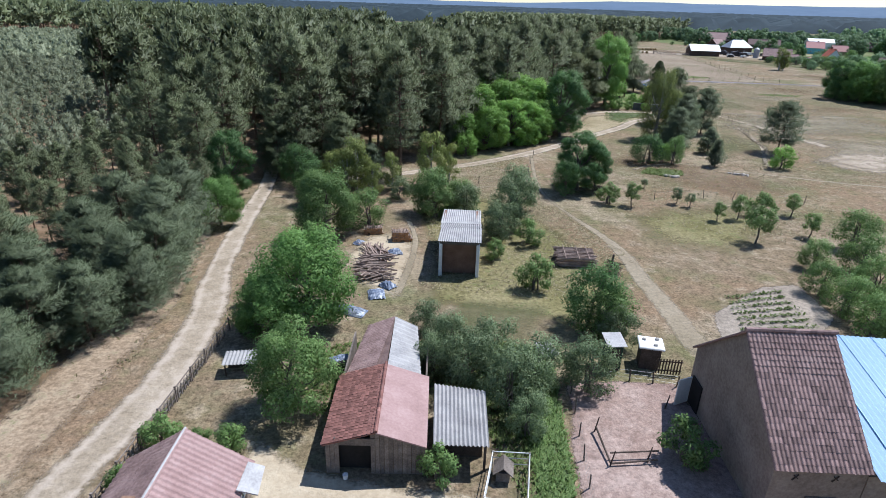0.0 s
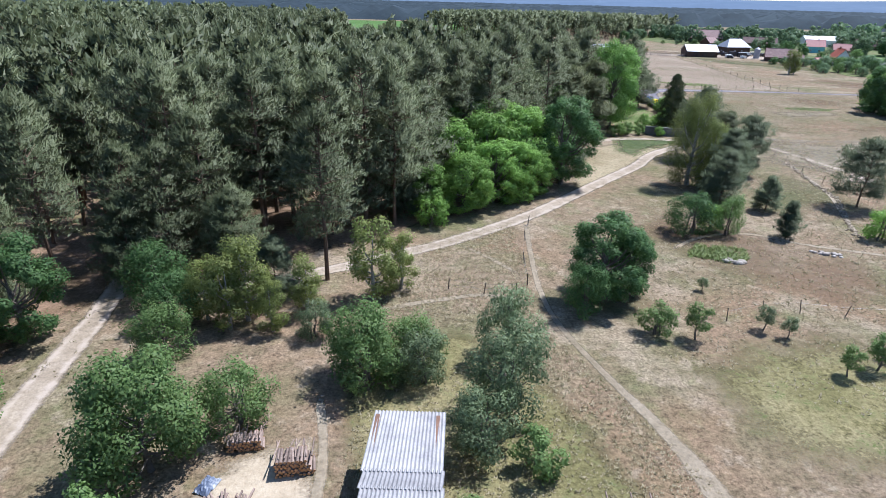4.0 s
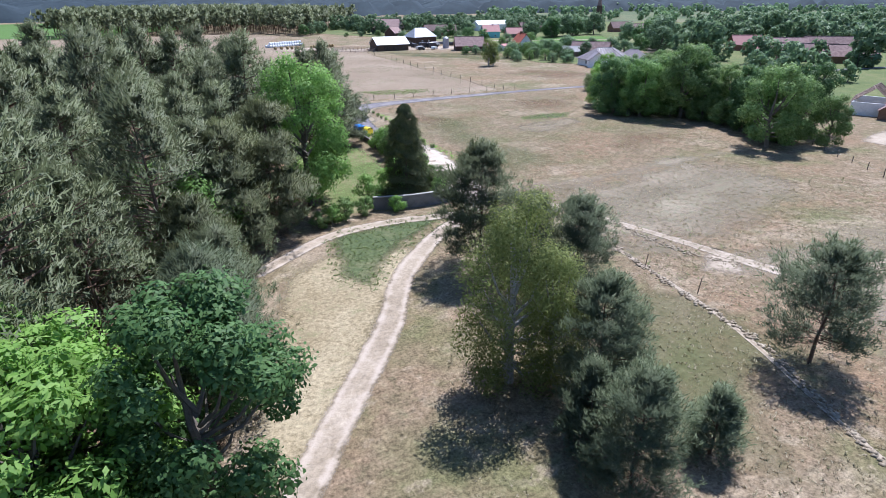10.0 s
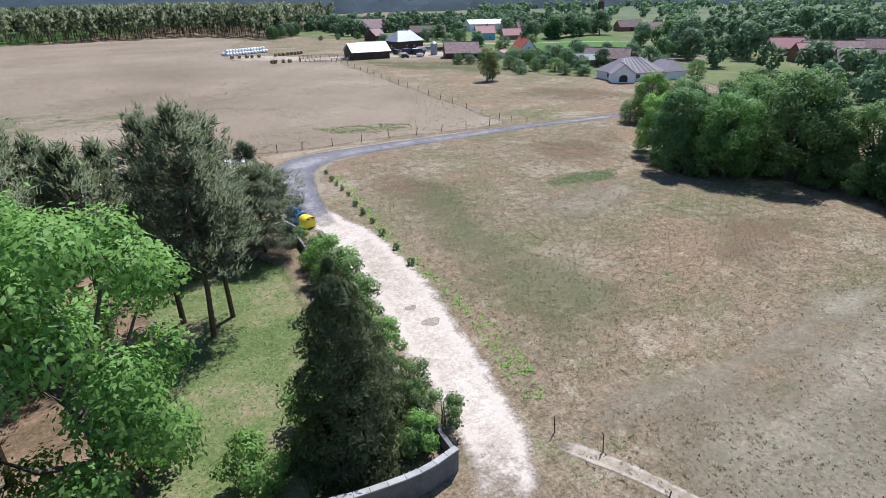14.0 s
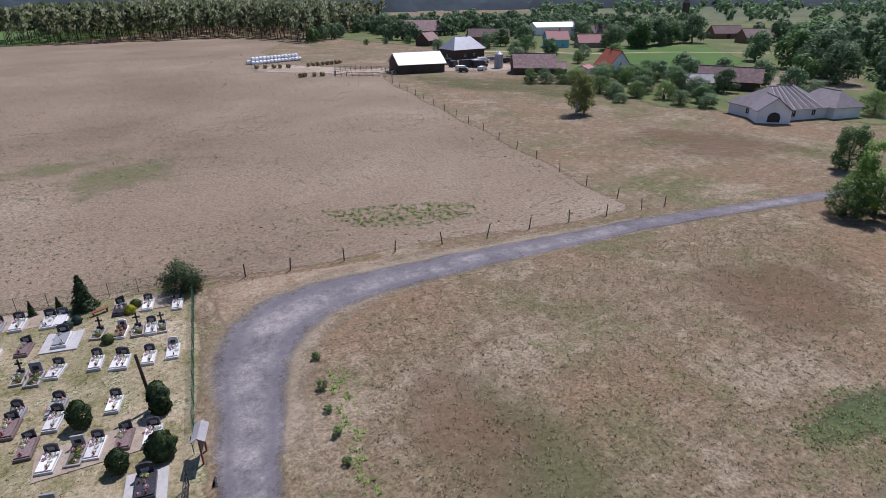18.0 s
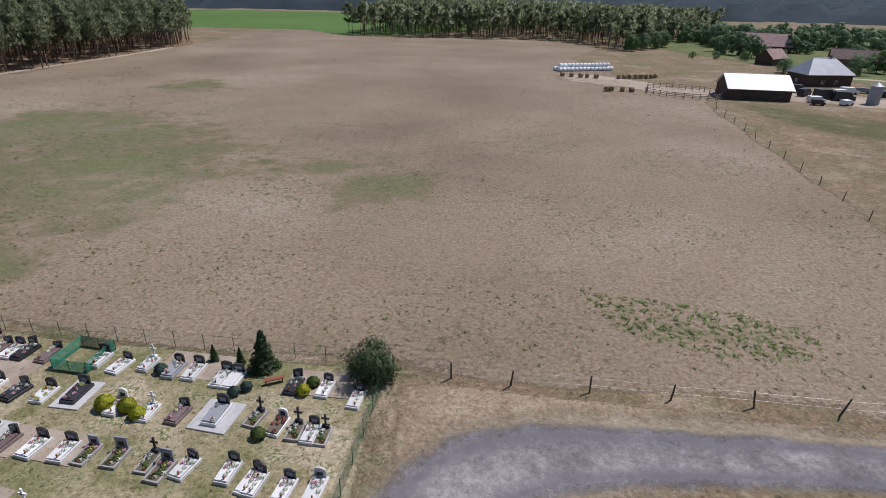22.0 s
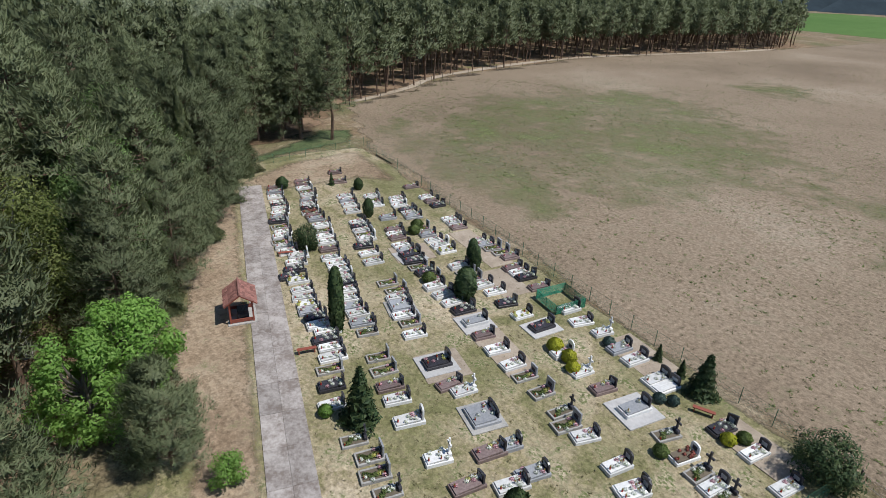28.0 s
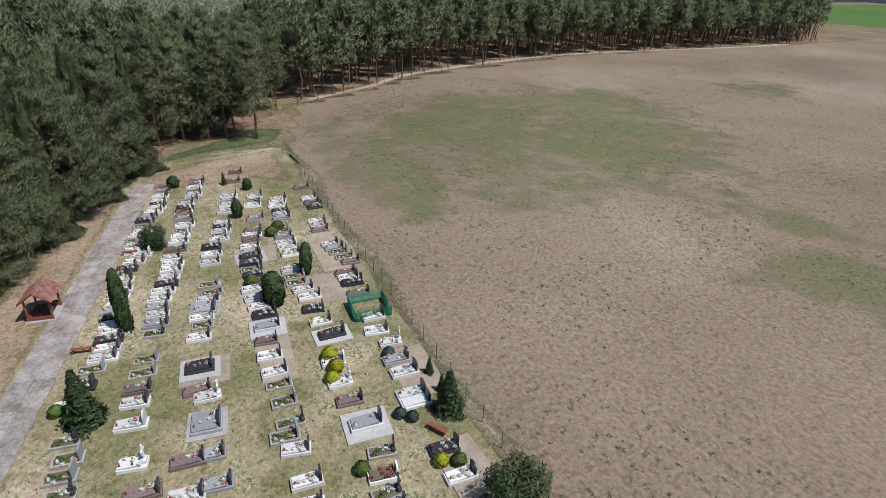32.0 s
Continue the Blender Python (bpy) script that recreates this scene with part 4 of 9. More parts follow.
def egg(seed, h, r, n=2200, leaf=0.1, power=0.5, slim=0.5):
    """A clipped evergreen: dense egg or column of fine sprays down to the ground."""
    rng = np.random.default_rng(seed)
    wood = Geo().tube([(0, 0, 0), (0, 0, h * 0.8)], [0.05, 0.02], 6)
    t = rng.uniform(0, 1, n)
    az = rng.uniform(0, 2 * math.pi, n)
    prof = np.sin(np.pi * np.clip(0.12 + 0.88 * t, 0, 1)) ** power
    rr = r * prof * (0.92 + 0.1 * np.sin(az * 4 + t * 12)) * rng.uniform(0.6, 1.0, n) ** 0.4
    C = np.stack([np.cos(az) * rr, np.sin(az) * rr, h * (0.02 + 0.96 * t)], -1)
    G = unit(np.stack([np.cos(az), np.sin(az), 1.2 * (t - 0.35)], -1) + rng.normal(size=(n, 3)) * 0.2)
    N = unit(G + rng.normal(size=(n, 3)) * 0.4)
    V, F = leaf_cards(C, N, leaf * rng.uniform(0.6, 1.3, n), slim, rng, G)
    return wood.mesh("trunk"), np_mesh("crown", V, F, np.repeat(G, 4, 0))


def plant(name, meshes, bark, leaves, x, y, label, category, turn=0.0, size=1.0, tall=1.0, group=""):
    """Stand a tree on the ground: an Empty with a trunk and a crown."""
    root = thing(name, Matrix.LocRotScale((x, y, 0), Euler((0, 0, radians(turn))), (size, size, size * tall)), label, category, group)
    part("trunk", meshes[0], bark, root)
    part("crown", meshes[1], leaves, root)
    return root


rnd = random.Random(7)

# the pine wood's edge trees, one by one
PINES = [pine(11 + i, 16.0, 3.2, 0.3, 10500, 0.48, 15, 6, False, 0.2) for i in range(5)]
PINES_BUSHY = [pine(21 + i, 15.0, 4.0, 0.1, 13500, 0.48, 17, 6, False, 0.2) for i in range(3)]
PINES_THIN = [pine(31 + i, 15.0, 2.8, 0.4, 4800, 0.7, 12, 5, False, 0.24) for i in range(3)]
edge_line = [(-25, 5), (-25, 30), (-27.5, 60), (-30, 80), (-10, 94), (4, 106), (14, 118), (22, 127), (25.5, 136), (28, 146), (34, 156.5), (43, 170), (46, 190), (44, 206), (30, 212.5), (8, 222), (-6, 232), (-13, 247), (-30, 262)]
edge_xy = []


def free_spot(x, y, gap):
    return all((x - a) ** 2 + (y - b) ** 2 > gap * gap for a, b in edge_xy)


def near_line(x, y):
    return -float(inside(edge_line + [(-200, 262), (-200, 5)], np.array([x]), np.array([y]))[0])


grove_gap = [(10, 116), (27, 122), (20, 122)]
tries = 0
while len(edge_xy) < 275 and tries < 30000:
    tries += 1
    x, y = rnd.uniform(-62, 52), rnd.uniform(0, 275)
    d = -near_line(x, y)
    if d < 0.6 or d > 26 or not free_spot(x, y, 3.3) or (-9 < y - 72 < 40 and abs(x + 27 + (y - 72) * 0.12) < 2.6):
        continue
    if any((x - a) ** 2 + (y - b) ** 2 < 49 for a, b in grove_gap):
        continue
    if y < 64 and d < 10:
        continue
    edge_xy.append((x, y))
    far_in = d > 16
    v = rnd.choice(PINES_THIN if far_in else PINES_BUSHY if d < 6 and rnd.random() < 0.75 else PINES)
    s = rnd.uniform(0.86, 1.14) * (0.52 if y < 74 or (x < -44 and y < 118) else 0.8 if y < 84 and x < -24 else 1.17 if 96 < y < 212 else 1.0)
    plant("pine_tree", v, M_BARK_PINE, L_PINE, x, y, "tall grey-green Scots pine at the edge of the wood", "tree", rnd.uniform(0, 360), s, rnd.uniform(0.92, 1.1), "pines of the wood")


# the wood behind, too many to count
def spread(name, protos, spots, material_wood, material_leaf, label):
    """Many trees joined into one mass of crowns and one of trunks."""
    for idx, (nm, mat) in enumerate((("trunks", material_wood), ("crowns", material_leaf))):
        Vs, Fs, Ns, o = [], [], [], 0
        data = []
        for p in protos:
            me = p[idx]
            v = np.empty(len(me.vertices) * 3, np.float32)
            me.vertices.foreach_get("co", v)
            side = len(me.polygons[0].vertices)
            fq = [tuple(q.vertices) for q in me.polygons if len(q.vertices) == side]
            nv = np.zeros(len(v), np.float32)
            if idx:
                me.attributes["custom_normal"].data.foreach_get("vector", nv)
            data.append((v.reshape(-1, 3), np.array(fq, np.int32), nv.reshape(-1, 3)))
        for x, y, s, tall, a, k in spots:
            v, fq, nv = data[k % len(data)]
            ca, sa = math.cos(a) * s, math.sin(a) * s
            Ns.append(np.stack([nv[:, 0] * ca - nv[:, 1] * sa, nv[:, 0] * sa + nv[:, 1] * ca, nv[:, 2] * s], -1) / s)
            w = np.stack([v[:, 0] * ca - v[:, 1] * sa + x, v[:, 0] * sa + v[:, 1] * ca + y, v[:, 2] * s * tall], -1)
            Vs.append(w)
            Fs.append(fq + o)
            o += len(v)
        solid(name + "_" + nm, np_mesh(name, np.concatenate(Vs), np.concatenate(Fs), np.concatenate(Ns) if idx else None), mat, label, "woodland", kind="stuff")


def scatter(poly, gap, jitter, rng, keep=lambda x, y: True):
    P = np.array(poly)
    lo, hi = P.min(0), P.max(0)
    gx, gy = np.meshgrid(np.arange(lo[0], hi[0], gap), np.arange(lo[1], hi[1], gap))
    x = gx.ravel() + rng.uniform(-jitter, jitter, gx.size) * gap
    y = gy.ravel() + rng.uniform(-jitter, jitter, gx.size) * gap
    ok = (inside(poly, x, y) > 0) & keep(x, y)
    return x[ok], y[ok]


fr = np.random.default_rng(5)
NEARMID = [pine(41 + i, 15.5, 3.1, 0.44, 1300, 0.95, 11, 4, False, 0.38, 5) for i in range(4)]
MID = [pine(51 + i, 15.5, 3.1, 0.4, 560, 1.05, 9, 3, False, 0.5, 4) for i in range(4)]
LOW = [pine(61 + i, 15.5, 3.9, 0.4, 44, 2.3, 5, 2, False, 0.85, 3) for i in range(3)]
deep = lambda x, y: (inside(edge_line + [(-200, 262), (-200, 5)], x, y) > 25.5) | (y > 262) | (y < 5)
young_stand = [(-150, 62), (-56, 74), (-53, 100), (-74, 124), (-72, 150), (-78, 225), (-106, 335), (-170, 384), (-300, 352), (-300, 180), (-180, 100)]
near_side = [(-90, 40), (-70, 100), (-48, 110), (-30, 150), (-10, 190), (-40, 240), (-90, 262), (-72, 262), (-50, 262), (-30, 262), (-48, 300), (-58, 365), (-50, 470), (-72, 470), (-86, 360), (-78, 290), (-110, 240), (-80, 180), (-90, 110), (-110, 40)]
x, y = scatter(FOREST, 4.9, 0.42, fr, lambda x, y: deep(x, y) & (inside(near_side, x, y) > 0) & (inside(young_stand, x, y) < 0))
spread("pine_wood", NEARMID, [(a, b, fr.uniform(0.85, 1.15) * (0.5 if b < 120 and a < -44 else 1.17 if 96 < b < 212 and a > -76 else 1.0), fr.uniform(0.9, 1.1), fr.uniform(0, 6.28), int(fr.integers(4))) for a, b in zip(x, y)], M_BARK_PINE, L_PINE, "dense Scots pine wood behind its edge")
x, y = scatter(FOREST, 4.9, 0.42, fr, lambda x, y: deep(x, y) & (inside(near_side, x, y) <= 0) & (x > -150) & (x < 60) & (y < 540) & (y > -40) & (inside(young_stand, x, y) < 0))
spread("pine_wood", MID, [(a, b, fr.uniform(0.85, 1.15) * (0.5 if b < 120 and a < -44 else 1.17 if 96 < b < 212 and a > -76 else 1.0), fr.uniform(0.9, 1.1), fr.uniform(0, 6.28), int(fr.integers(4))) for a, b in zip(x, y)], M_BARK_PINE, L_PINE, "dense Scots pine wood, grey-green crowns")
x, y = scatter(FOREST, 8.9, 0.45, fr, lambda x, y: (x > -760) & ((x <= -150) | (y >= 540)) & (inside(young_stand, x, y) < 0))
spread("far_pine_wood", LOW, [(a, b, fr.uniform(0.9, 1.2), fr.uniform(0.9, 1.1), fr.uniform(0, 6.28), int(fr.integers(3))) for a, b in zip(x, y)], M_BARK_PINE, L_PINE, "pine wood stretching to the distance")
FARMID = [pine(81 + i, 15.5, 3.3, 0.36, 150, 1.7, 6, 3, False, 0.85, 3) for i in range(3)]
YMID = [pine(71 + i, 5.0, 1.9, 0.05, 34, 1.25, 4, 3, True, 0.9, 3) for i in range(3)]
YNEAR = [pine(75 + i, 5.0, 1.8, 0.05, 200, 0.62, 7, 4, True, 0.5, 3) for i in range(3)]
for kinds, side in ((YNEAR, lambda x, y: y < 215), (YMID, lambda x, y: y >= 215)):
    x, y = scatter(young_stand, 3.7, 0.42, fr, side)
    spread("young_plantation", kinds, [(a, b, fr.uniform(0.8, 1.2), 1.0, fr.uniform(0, 6.28), int(fr.integers(3))) for a, b in zip(x, y)], M_BARK_PINE, L_PLANT, "young pine plantation, paler green")
# woods beyond the pasture
x, y = scatter([(8, 566), (60, 562), (130, 566), (150, 545), (160, 515), (172, 520), (190, 560), (260, 640), (160, 760), (30, 700)], 6.8, 0.45, fr)
spread("far_pine_wood", FARMID, [(a, b, fr.uniform(0.9, 1.15), 1.0, fr.uniform(0, 6.28), int(fr.integers(3))) for a, b in zip(x, y)], M_BARK_PINE, L_PINE, "strip of pine wood beyond the pasture")


# distant woods and low hills out to the horizon
def canopy(name, poly, top, cell, label, seed):
    rng = np.random.default_rng(seed)
    P = np.array(poly, float)
    lo, hi = P.min(0) - 2 * cell, P.max(0) + 2 * cell
    nx, ny = (np.ceil((hi - lo) / cell) + 1).astype(int)
    X, Y = np.meshgrid(lo[0] + np.arange(nx) * cell, lo[1] + np.arange(ny) * cell, indexing="ij")
    X = X + rng.uniform(-0.3, 0.3, X.shape) * cell
    Y = Y + rng.uniform(-0.3, 0.3, Y.shape) * cell
    D = inside(poly, X, Y)
    Z = np.where(D > 0, top * rng.uniform(0.25, 1.25, X.shape), -1.0)
    idx = np.arange(nx * ny).reshape(nx, ny)
    F = np.stack([idx[:-1, :-1], idx[1:, :-1], idx[1:, 1:], idx[:-1, 1:]], -1)
    keep = np.maximum.reduce([Z[:-1, :-1], Z[1:, :-1], Z[:-1, 1:], Z[1:, 1:]]) > 0
    F = F[keep]
    me = np_mesh(name, np.stack([X.ravel(), Y.ravel(), Z.ravel()], -1), np.concatenate([F[:, [0, 1, 2]], F[:, [0, 2, 3]]]))
    solid(name, me, M_CANOPY_HAZE, label, "woodland", kind="stuff")


# dark green shifted to blue: the distance tint is part of this colour
M_CANOPY_HAZE = surf("distance_blue_canopy", [(0.012, 0.022, 0.03), (0.02, 0.034, 0.043), (0.034, 0.05, 0.06)], 0.03, 6, 0.95, 0.0, change=0.0, place=True)
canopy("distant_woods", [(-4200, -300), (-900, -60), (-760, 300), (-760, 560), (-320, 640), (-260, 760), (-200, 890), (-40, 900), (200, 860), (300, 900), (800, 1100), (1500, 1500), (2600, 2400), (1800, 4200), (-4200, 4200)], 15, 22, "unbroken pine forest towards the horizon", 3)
canopy("distant_woods", [(260, 885), (480, 900), (700, 860), (900, 850), (1200, 700), (2600, 500), (4200, 300), (4200, 1800), (2600, 1900), (1500, 1400), (760, 1080), (300, 910)], 16, 22, "dark forest behind the village, blue of distance in its colour", 4)
hv, hf, hn = [], [], 70
for i in range(hn):
    a = radians(-35 + 165 * i / (hn - 1))
    hz = 42 + 66 * max(0.0, math.sin(a)) + 20 * noise.noise(Vector((i * 0.16, 0, 0))) + 8 * noise.noise(Vector((i * 0.6, 3, 0)))
    for rr, z in ((3700, 0), (4150, hz * 0.72), (4500, hz)):
        hv.append((math.sin(a) * rr, math.cos(a) * rr, z))
for i in range(hn - 1):
    hf += [(i * 3 + k, (i + 1) * 3 + k, (i + 1) * 3 + k + 1, i * 3 + k + 1) for k in (0, 1)]
# the hills' blue is air haze, put straight into the base colour
M_HILL_HAZE = surf("hazy_blue_hills", [(0.075, 0.115, 0.175), (0.11, 0.155, 0.22)], 0.004, 5, 1.0, 0.0, change=0.0, place=True)
solid("hills", np_mesh("hills", np.array(hv), np.array(hf)), M_HILL_HAZE, "low wooded hills, distance haze painted in as blue", "hills", kind="structure")

# ---- single trees and bushes along the way ----
LOCUST = [broadleaf(101 + i, 10.5, 4.2, 0.18, 13500, 0.02, 80, 0.45, clump=0.6) for i in range(3)]
OAK = broadleaf(111, 14.5, 5.4, 0.19, 20000, 0.08, 44, 0.5, clump=0.66)
MAPLE = broadleaf(112, 19.5, 7.4, 0.2, 26000, 0.06, 34, 0.5, clump=0.72)
WALNUT = [broadleaf(121 + i, 9.5, 5.0, 0.145, 19000, 0.06, 30, 0.5, clump=0.82) for i in range(2)]
BIRCH = [broadleaf(131 + i, 15.0, 4.4, 0.12, 24000, 0.03, 40, 0.4, 0.32, clump=0.8) for i in range(2)]
SMALL_BIRCH = [broadleaf(141 + i, 8.5, 2.6, 0.14, 5000, 0.06, 18, 0.5, 0.15) for i in range(2)]
SHRUB = [broadleaf(151 + i, 5.0, 2.7, 0.11, 6000, 0.02, 22, 0.45, 0, 0, 3, 0.85) for i in range(4)]
BUSH = [broadleaf(161 + i, 3.4, 1.7, 0.11, 2600, 0.04, 12, 0.5, 0, 0, 3) for i in range(3)]
FRUIT = [broadleaf(171 + i, 4.4, 1.7, 0.11, 2200, 0.3, 12, 0.5) for i in range(3)]
GROVE = [broadleaf(181 + i, 14.5, 5.6, 0.23, 11000, 0.02, 26, 0.5, clump=0.8) for i in range(3)]
VTREE = [broadleaf(191 + i, 9.0, 4.2, 0.34, 2400, 0.03, 18, 0.55) for i in range(4)]
YPINE = [pine(201 + i, 5.0, 2.0, 0.02, 14000, 0.34, 15, 6, True, 0.17) for i in range(2)]
MPINE = [pine(211 + i, 10.5, 3.5, 0.1, 36000, 0.4, 15, 6, False, 0.16) for i in range(3)]
LONE = pine(219, 9.5, 4.0, 0.16, 24000, 0.42, 13, 7, False, 0.17)
CPINE = [pine(215 + i, 15.0, 4.0, 0.08, 30000, 0.42, 17, 6, False, 0.17) for i in range(2)]
SPRUCE = [spruce(221, 14.0, 4.6, 22000, 0.19, 0.0, 0.42), spruce(222, 18.0, 3.5, 24000, 0.18)]
YEW = [egg(231, 1.0, 0.42, 1800, 0.06, 0.6), egg(232, 1.0, 0.16, 2400, 0.045, 0.35), egg(233, 1.0, 0.6, 2600, 0.075, 0.55), spruce(234, 1.0, 0.3, 2200, 0.05), broadleaf(235, 1.0, 0.68, 0.05, 3600, 0.0, 26, 0.28)]


def put(kind, v, x, y, h0, h, label, turn=None, wide=1.0):
    bark, leaf, name = kind
    s = h / h0 * wide
    return plant(name, v, bark, leaf, x, y, label, "bush" if "bush" in name or "shrub" in name else "tree", rnd.uniform(0, 360) if turn is None else turn, s, 1 / wide)


K_LOC, K_OAK, K_MAP = (M_BARK, L_LOCUST, "locust_tree"), (M_BARK, L_OAK, "oak_tree"), (M_BARK, L_MAPLE, "maple_tree")
K_WAL, K_BIR, K_SHR = (M_BARK, L_WALNUT, "walnut_tree"), (M_BARK_BIRCH, L_BIRCH, "birch_tree"), (M_BARK, L_LILAC, "lilac_shrub")
K_BUSH, K_FRU, K_YP = (M_BARK, L_FRUIT, "bush"), (M_BARK, L_FRUIT, "fruit_tree"), (M_BARK_PINE, L_YPINE, "young_pine")
K_GRO, K_VIL = (M_BARK, L_FRUIT, "walnut_tree"), (M_BARK, L_VILLAGE, "village_tree")
# pines standing in shadow: the darker spruce needle colour carries that shade
K_SHADEPINE = (M_BARK_PINE, L_SPRUCE, "pine_tree")
K_PIN, K_SPR = (M_BARK_PINE, L_PINE, "pine_tree"), (M_BARK_PINE, L_SPRUCE, "spruce_tree")

# farm
put(K_WAL, WALNUT[0], -11.0, 43.2, 9.5, 9.0, "dense green walnut tree beside the wood yard", 20)
put(K_WAL, WALNUT[1], -13.2, 40.5, 9.5, 6.0, "lower walnut crown by the fence", 80)
put(K_FRU, WALNUT[1], -12.8, 62.5, 9.5, 8.6, "broad pale-green tree beside the forest road", 140, 0.95)
put(K_BUSH, SHRUB[0], -8.6, 66.5, 5, 5.2, "rounded green bush at the wood yard", 10)
put(K_FRU, WALNUT[0], -9.4, 31.6, 9.5, 6.6, "round green fruit tree in the farmyard", 210, 0.9)
put(K_OAK, SHRUB[1], 14.0, 43.6, 5, 6.4, "upright dark green bush on the meadow edge", 0, 0.85)
put(K_BUSH, SHRUB[0], 14.9, 42.6, 5, 4.6, "leafy bush leaning on its taller neighbour", 0, 1.0)
put(K_BUSH, BUSH[0], 9.8, 50.4, 3.4, 4.0, "small leafy bush in dry grass", 30, 0.9)
put(K_FRU, SHRUB[2], -0.4, 70.6, 5, 5.6, "bright green bush behind the shed", 50)
put(K_SHR, SHRUB[3], 3.8, 71.4, 5, 4.6, "grey-green shrub behind the shed", 70)
put(K_SHR, SHRUB[0], 9.6, 68.0, 5, 7.0, "tall grey-green shrub beside the shed", 90, 0.85)
put(K_SHR, SHRUB[1], 10.6, 74.5, 5, 6.6, "tall grey-green shrub by the footpath", 130, 0.8)
put(K_SHR, SHRUB[2], 7.6, 64.0, 5, 4.8, "grey-green shrub against the shed", 170)
put(K_BUSH, BUSH[1], 10.9, 62.2, 3.4, 3.4, "low green bush by the shed", 10)
put(K_BUSH, BUSH[2], 6.4, 57.6, 3.4, 2.6, "low bush at the shed wall", 60)
for a, b, h, k in ((2.2, 34.6, 4.8, 0), (5.4, 32.4, 5.0, 1), (4.6, 36.6, 4.8, 2), (1.4, 37.8, 4.4, 3), (7.4, 34.6, 4.4, 0), (-0.6, 41.2, 3.6, 1), (6.2, 29.6, 3.4, 2), (0.0, 36.0, 3.8, 2)):
    put(K_SHR, SHRUB[k], a, b, 5, h, "overgrown grey-green lilac thicket behind the barn", None, 0.9)
put(K_SHR, SHRUB[3], 11.4, 34.6, 5, 4.4, "grey-green lilac at the yard fence", 20)
put(K_SHR, SHRUB[2], 15.4, 40.6, 5, 3.6, "grey-green shrub behind the outhouse", 120)
put(K_BUSH, BUSH[0], 0.4, 25.6, 3.4, 2.6, "climber bush at the barn corner", 5)
put(K_BUSH, BUSH[1], 15.8, 27.6, 3.4, 3.3, "leafy bush in the bare yard", 5)
for a, b, h in ((-16.4, 27.4, 2.9), (-14.0, 27.4, 2.0), (-15.4, 41.2, 2.6), (-17.2, 24.4, 2.0), (-12.4, 27.6, 2.2), (-16.2, 46, 3.2), (-14.5, 52, 4.0), (-13.6, 57, 4.2)):
    put(K_BUSH, BUSH[int(b) % 3], a, b, 3.4, h, "roadside bush by the farm fence")
put(K_FRU, FRUIT[0], 38.8, 64.2, 4.4, 4.9, "young fruit tree on the dry meadow", 15)
for a, b, h in ((40.6, 72.6, 3.6), (44.0, 73.4, 3.9), (49.0, 74.6, 3.4), (37.5, 71.8, 2.8), (46.8, 66.6, 3.4)):
    put(K_FRU, FRUIT[int(a) % 3] if h < 3.7 else BUSH[1], a, b, 4.4 if h < 3.7 else 3.4, h, "low fruit bush in the meadow row")
for a, b, h in ((38.6, 51.0, 3.8), (38.4, 46.6, 4.4), (38.2, 42.4, 4.8), (42.0, 44.6, 5.0), (46.0, 56.0, 4.6), (43.6, 50.6, 4.4), (50, 63, 5.2), (47.0, 47.5, 5.4), (53, 58, 5.0), (41.8, 57.4, 3.6), (45.6, 39.4, 5.0)):
    put(K_BUSH, SHRUB[int(a + b) % 4], a, b, 5, h, "green hedge bush along the garden")

# meadow by the track
put(K_OAK, OAK, 21.4, 84.4, 14.5, 9.2, "dense dark green tree on the meadow", 30, 1.2)
put(K_OAK, SHRUB[0], 18.8, 81.6, 5, 5.6, "dark bush at the foot of the tree", 30, 0.8)
put(K_OAK, OAK, 24.6, 86.4, 14.5, 7.0, "dark green tree behind its neighbour", 190)
put(K_BUSH, BUSH[0], 24.4, 78.0, 3.4, 3.4, "rounded green bush on dry grass", 0)
put(K_FRU, FRUIT[1], 27.6, 77.2, 4.4, 3.6, "small round fruit tree on dry grass", 0)
put(K_OAK, SHRUB[1], 38.0, 102.4, 5, 5.6, "dark rounded bush on the meadow", 0, 1.1)
put(K_LOC, SHRUB[3], 41.2, 103.4, 5, 3.6, "low bright bush beside the dark one", 60)
put(K_FRU, SHRUB[2], 42.6, 101.9, 5, 5.4, "lighter green bush beside the dark one", 0, 0.75)
for a, b, h in ((34.6, 78.8, 2.6), (36.0, 77.4, 2.2), (32.4, 86.4, 1.6)):
    put(K_SHR, FRUIT[int(a) % 3], a, b, 4.4, h, "thin sparse sapling in dry grass")
put(K_BIR, SMALL_BIRCH[0], -1.0, 84.6, 8.5, 8.6, "young birch at the corner of the wood", 0)
put(K_BIR, SMALL_BIRCH[1], -11.8, 80.4, 8.5, 8.4, "young birch before the pines", 40)
put(K_BIR, SMALL_BIRCH[0], -6.8, 81.8, 8.5, 6.0, "young birch before the pines", 80)
put(K_BIR, SMALL_BIRCH[1], 1.6, 86.6, 8.5, 6.4, "young birch before the pines", 160)
put(K_BIR, SMALL_BIRCH[0], -15.4, 80.5, 8.5, 6.4, "young birch before the pines", 220)
put(K_PIN, PINES[0], -6.0, 88.6, 16, 17.2, "tall Scots pine standing forward of the wood", 30, 1.05)
put(K_OAK, OAK, -29.0, 77.0, 14.5, 9.6, "dark broad-leaved tree at the forest road", 30)
put(K_WAL, WALNUT[0], -26.5, 66.0, 9.5, 6.2, "green broad-leaved tree at the wood's edge", 30)
put(K_FRU, SHRUB[0], -0.6, 72.6, 5, 6.4, "bright green bush below the meadow", 0)
put(K_FRU, SHRUB[3], 3.4, 73.6, 5, 4.6, "bright green bush below the meadow", 0)

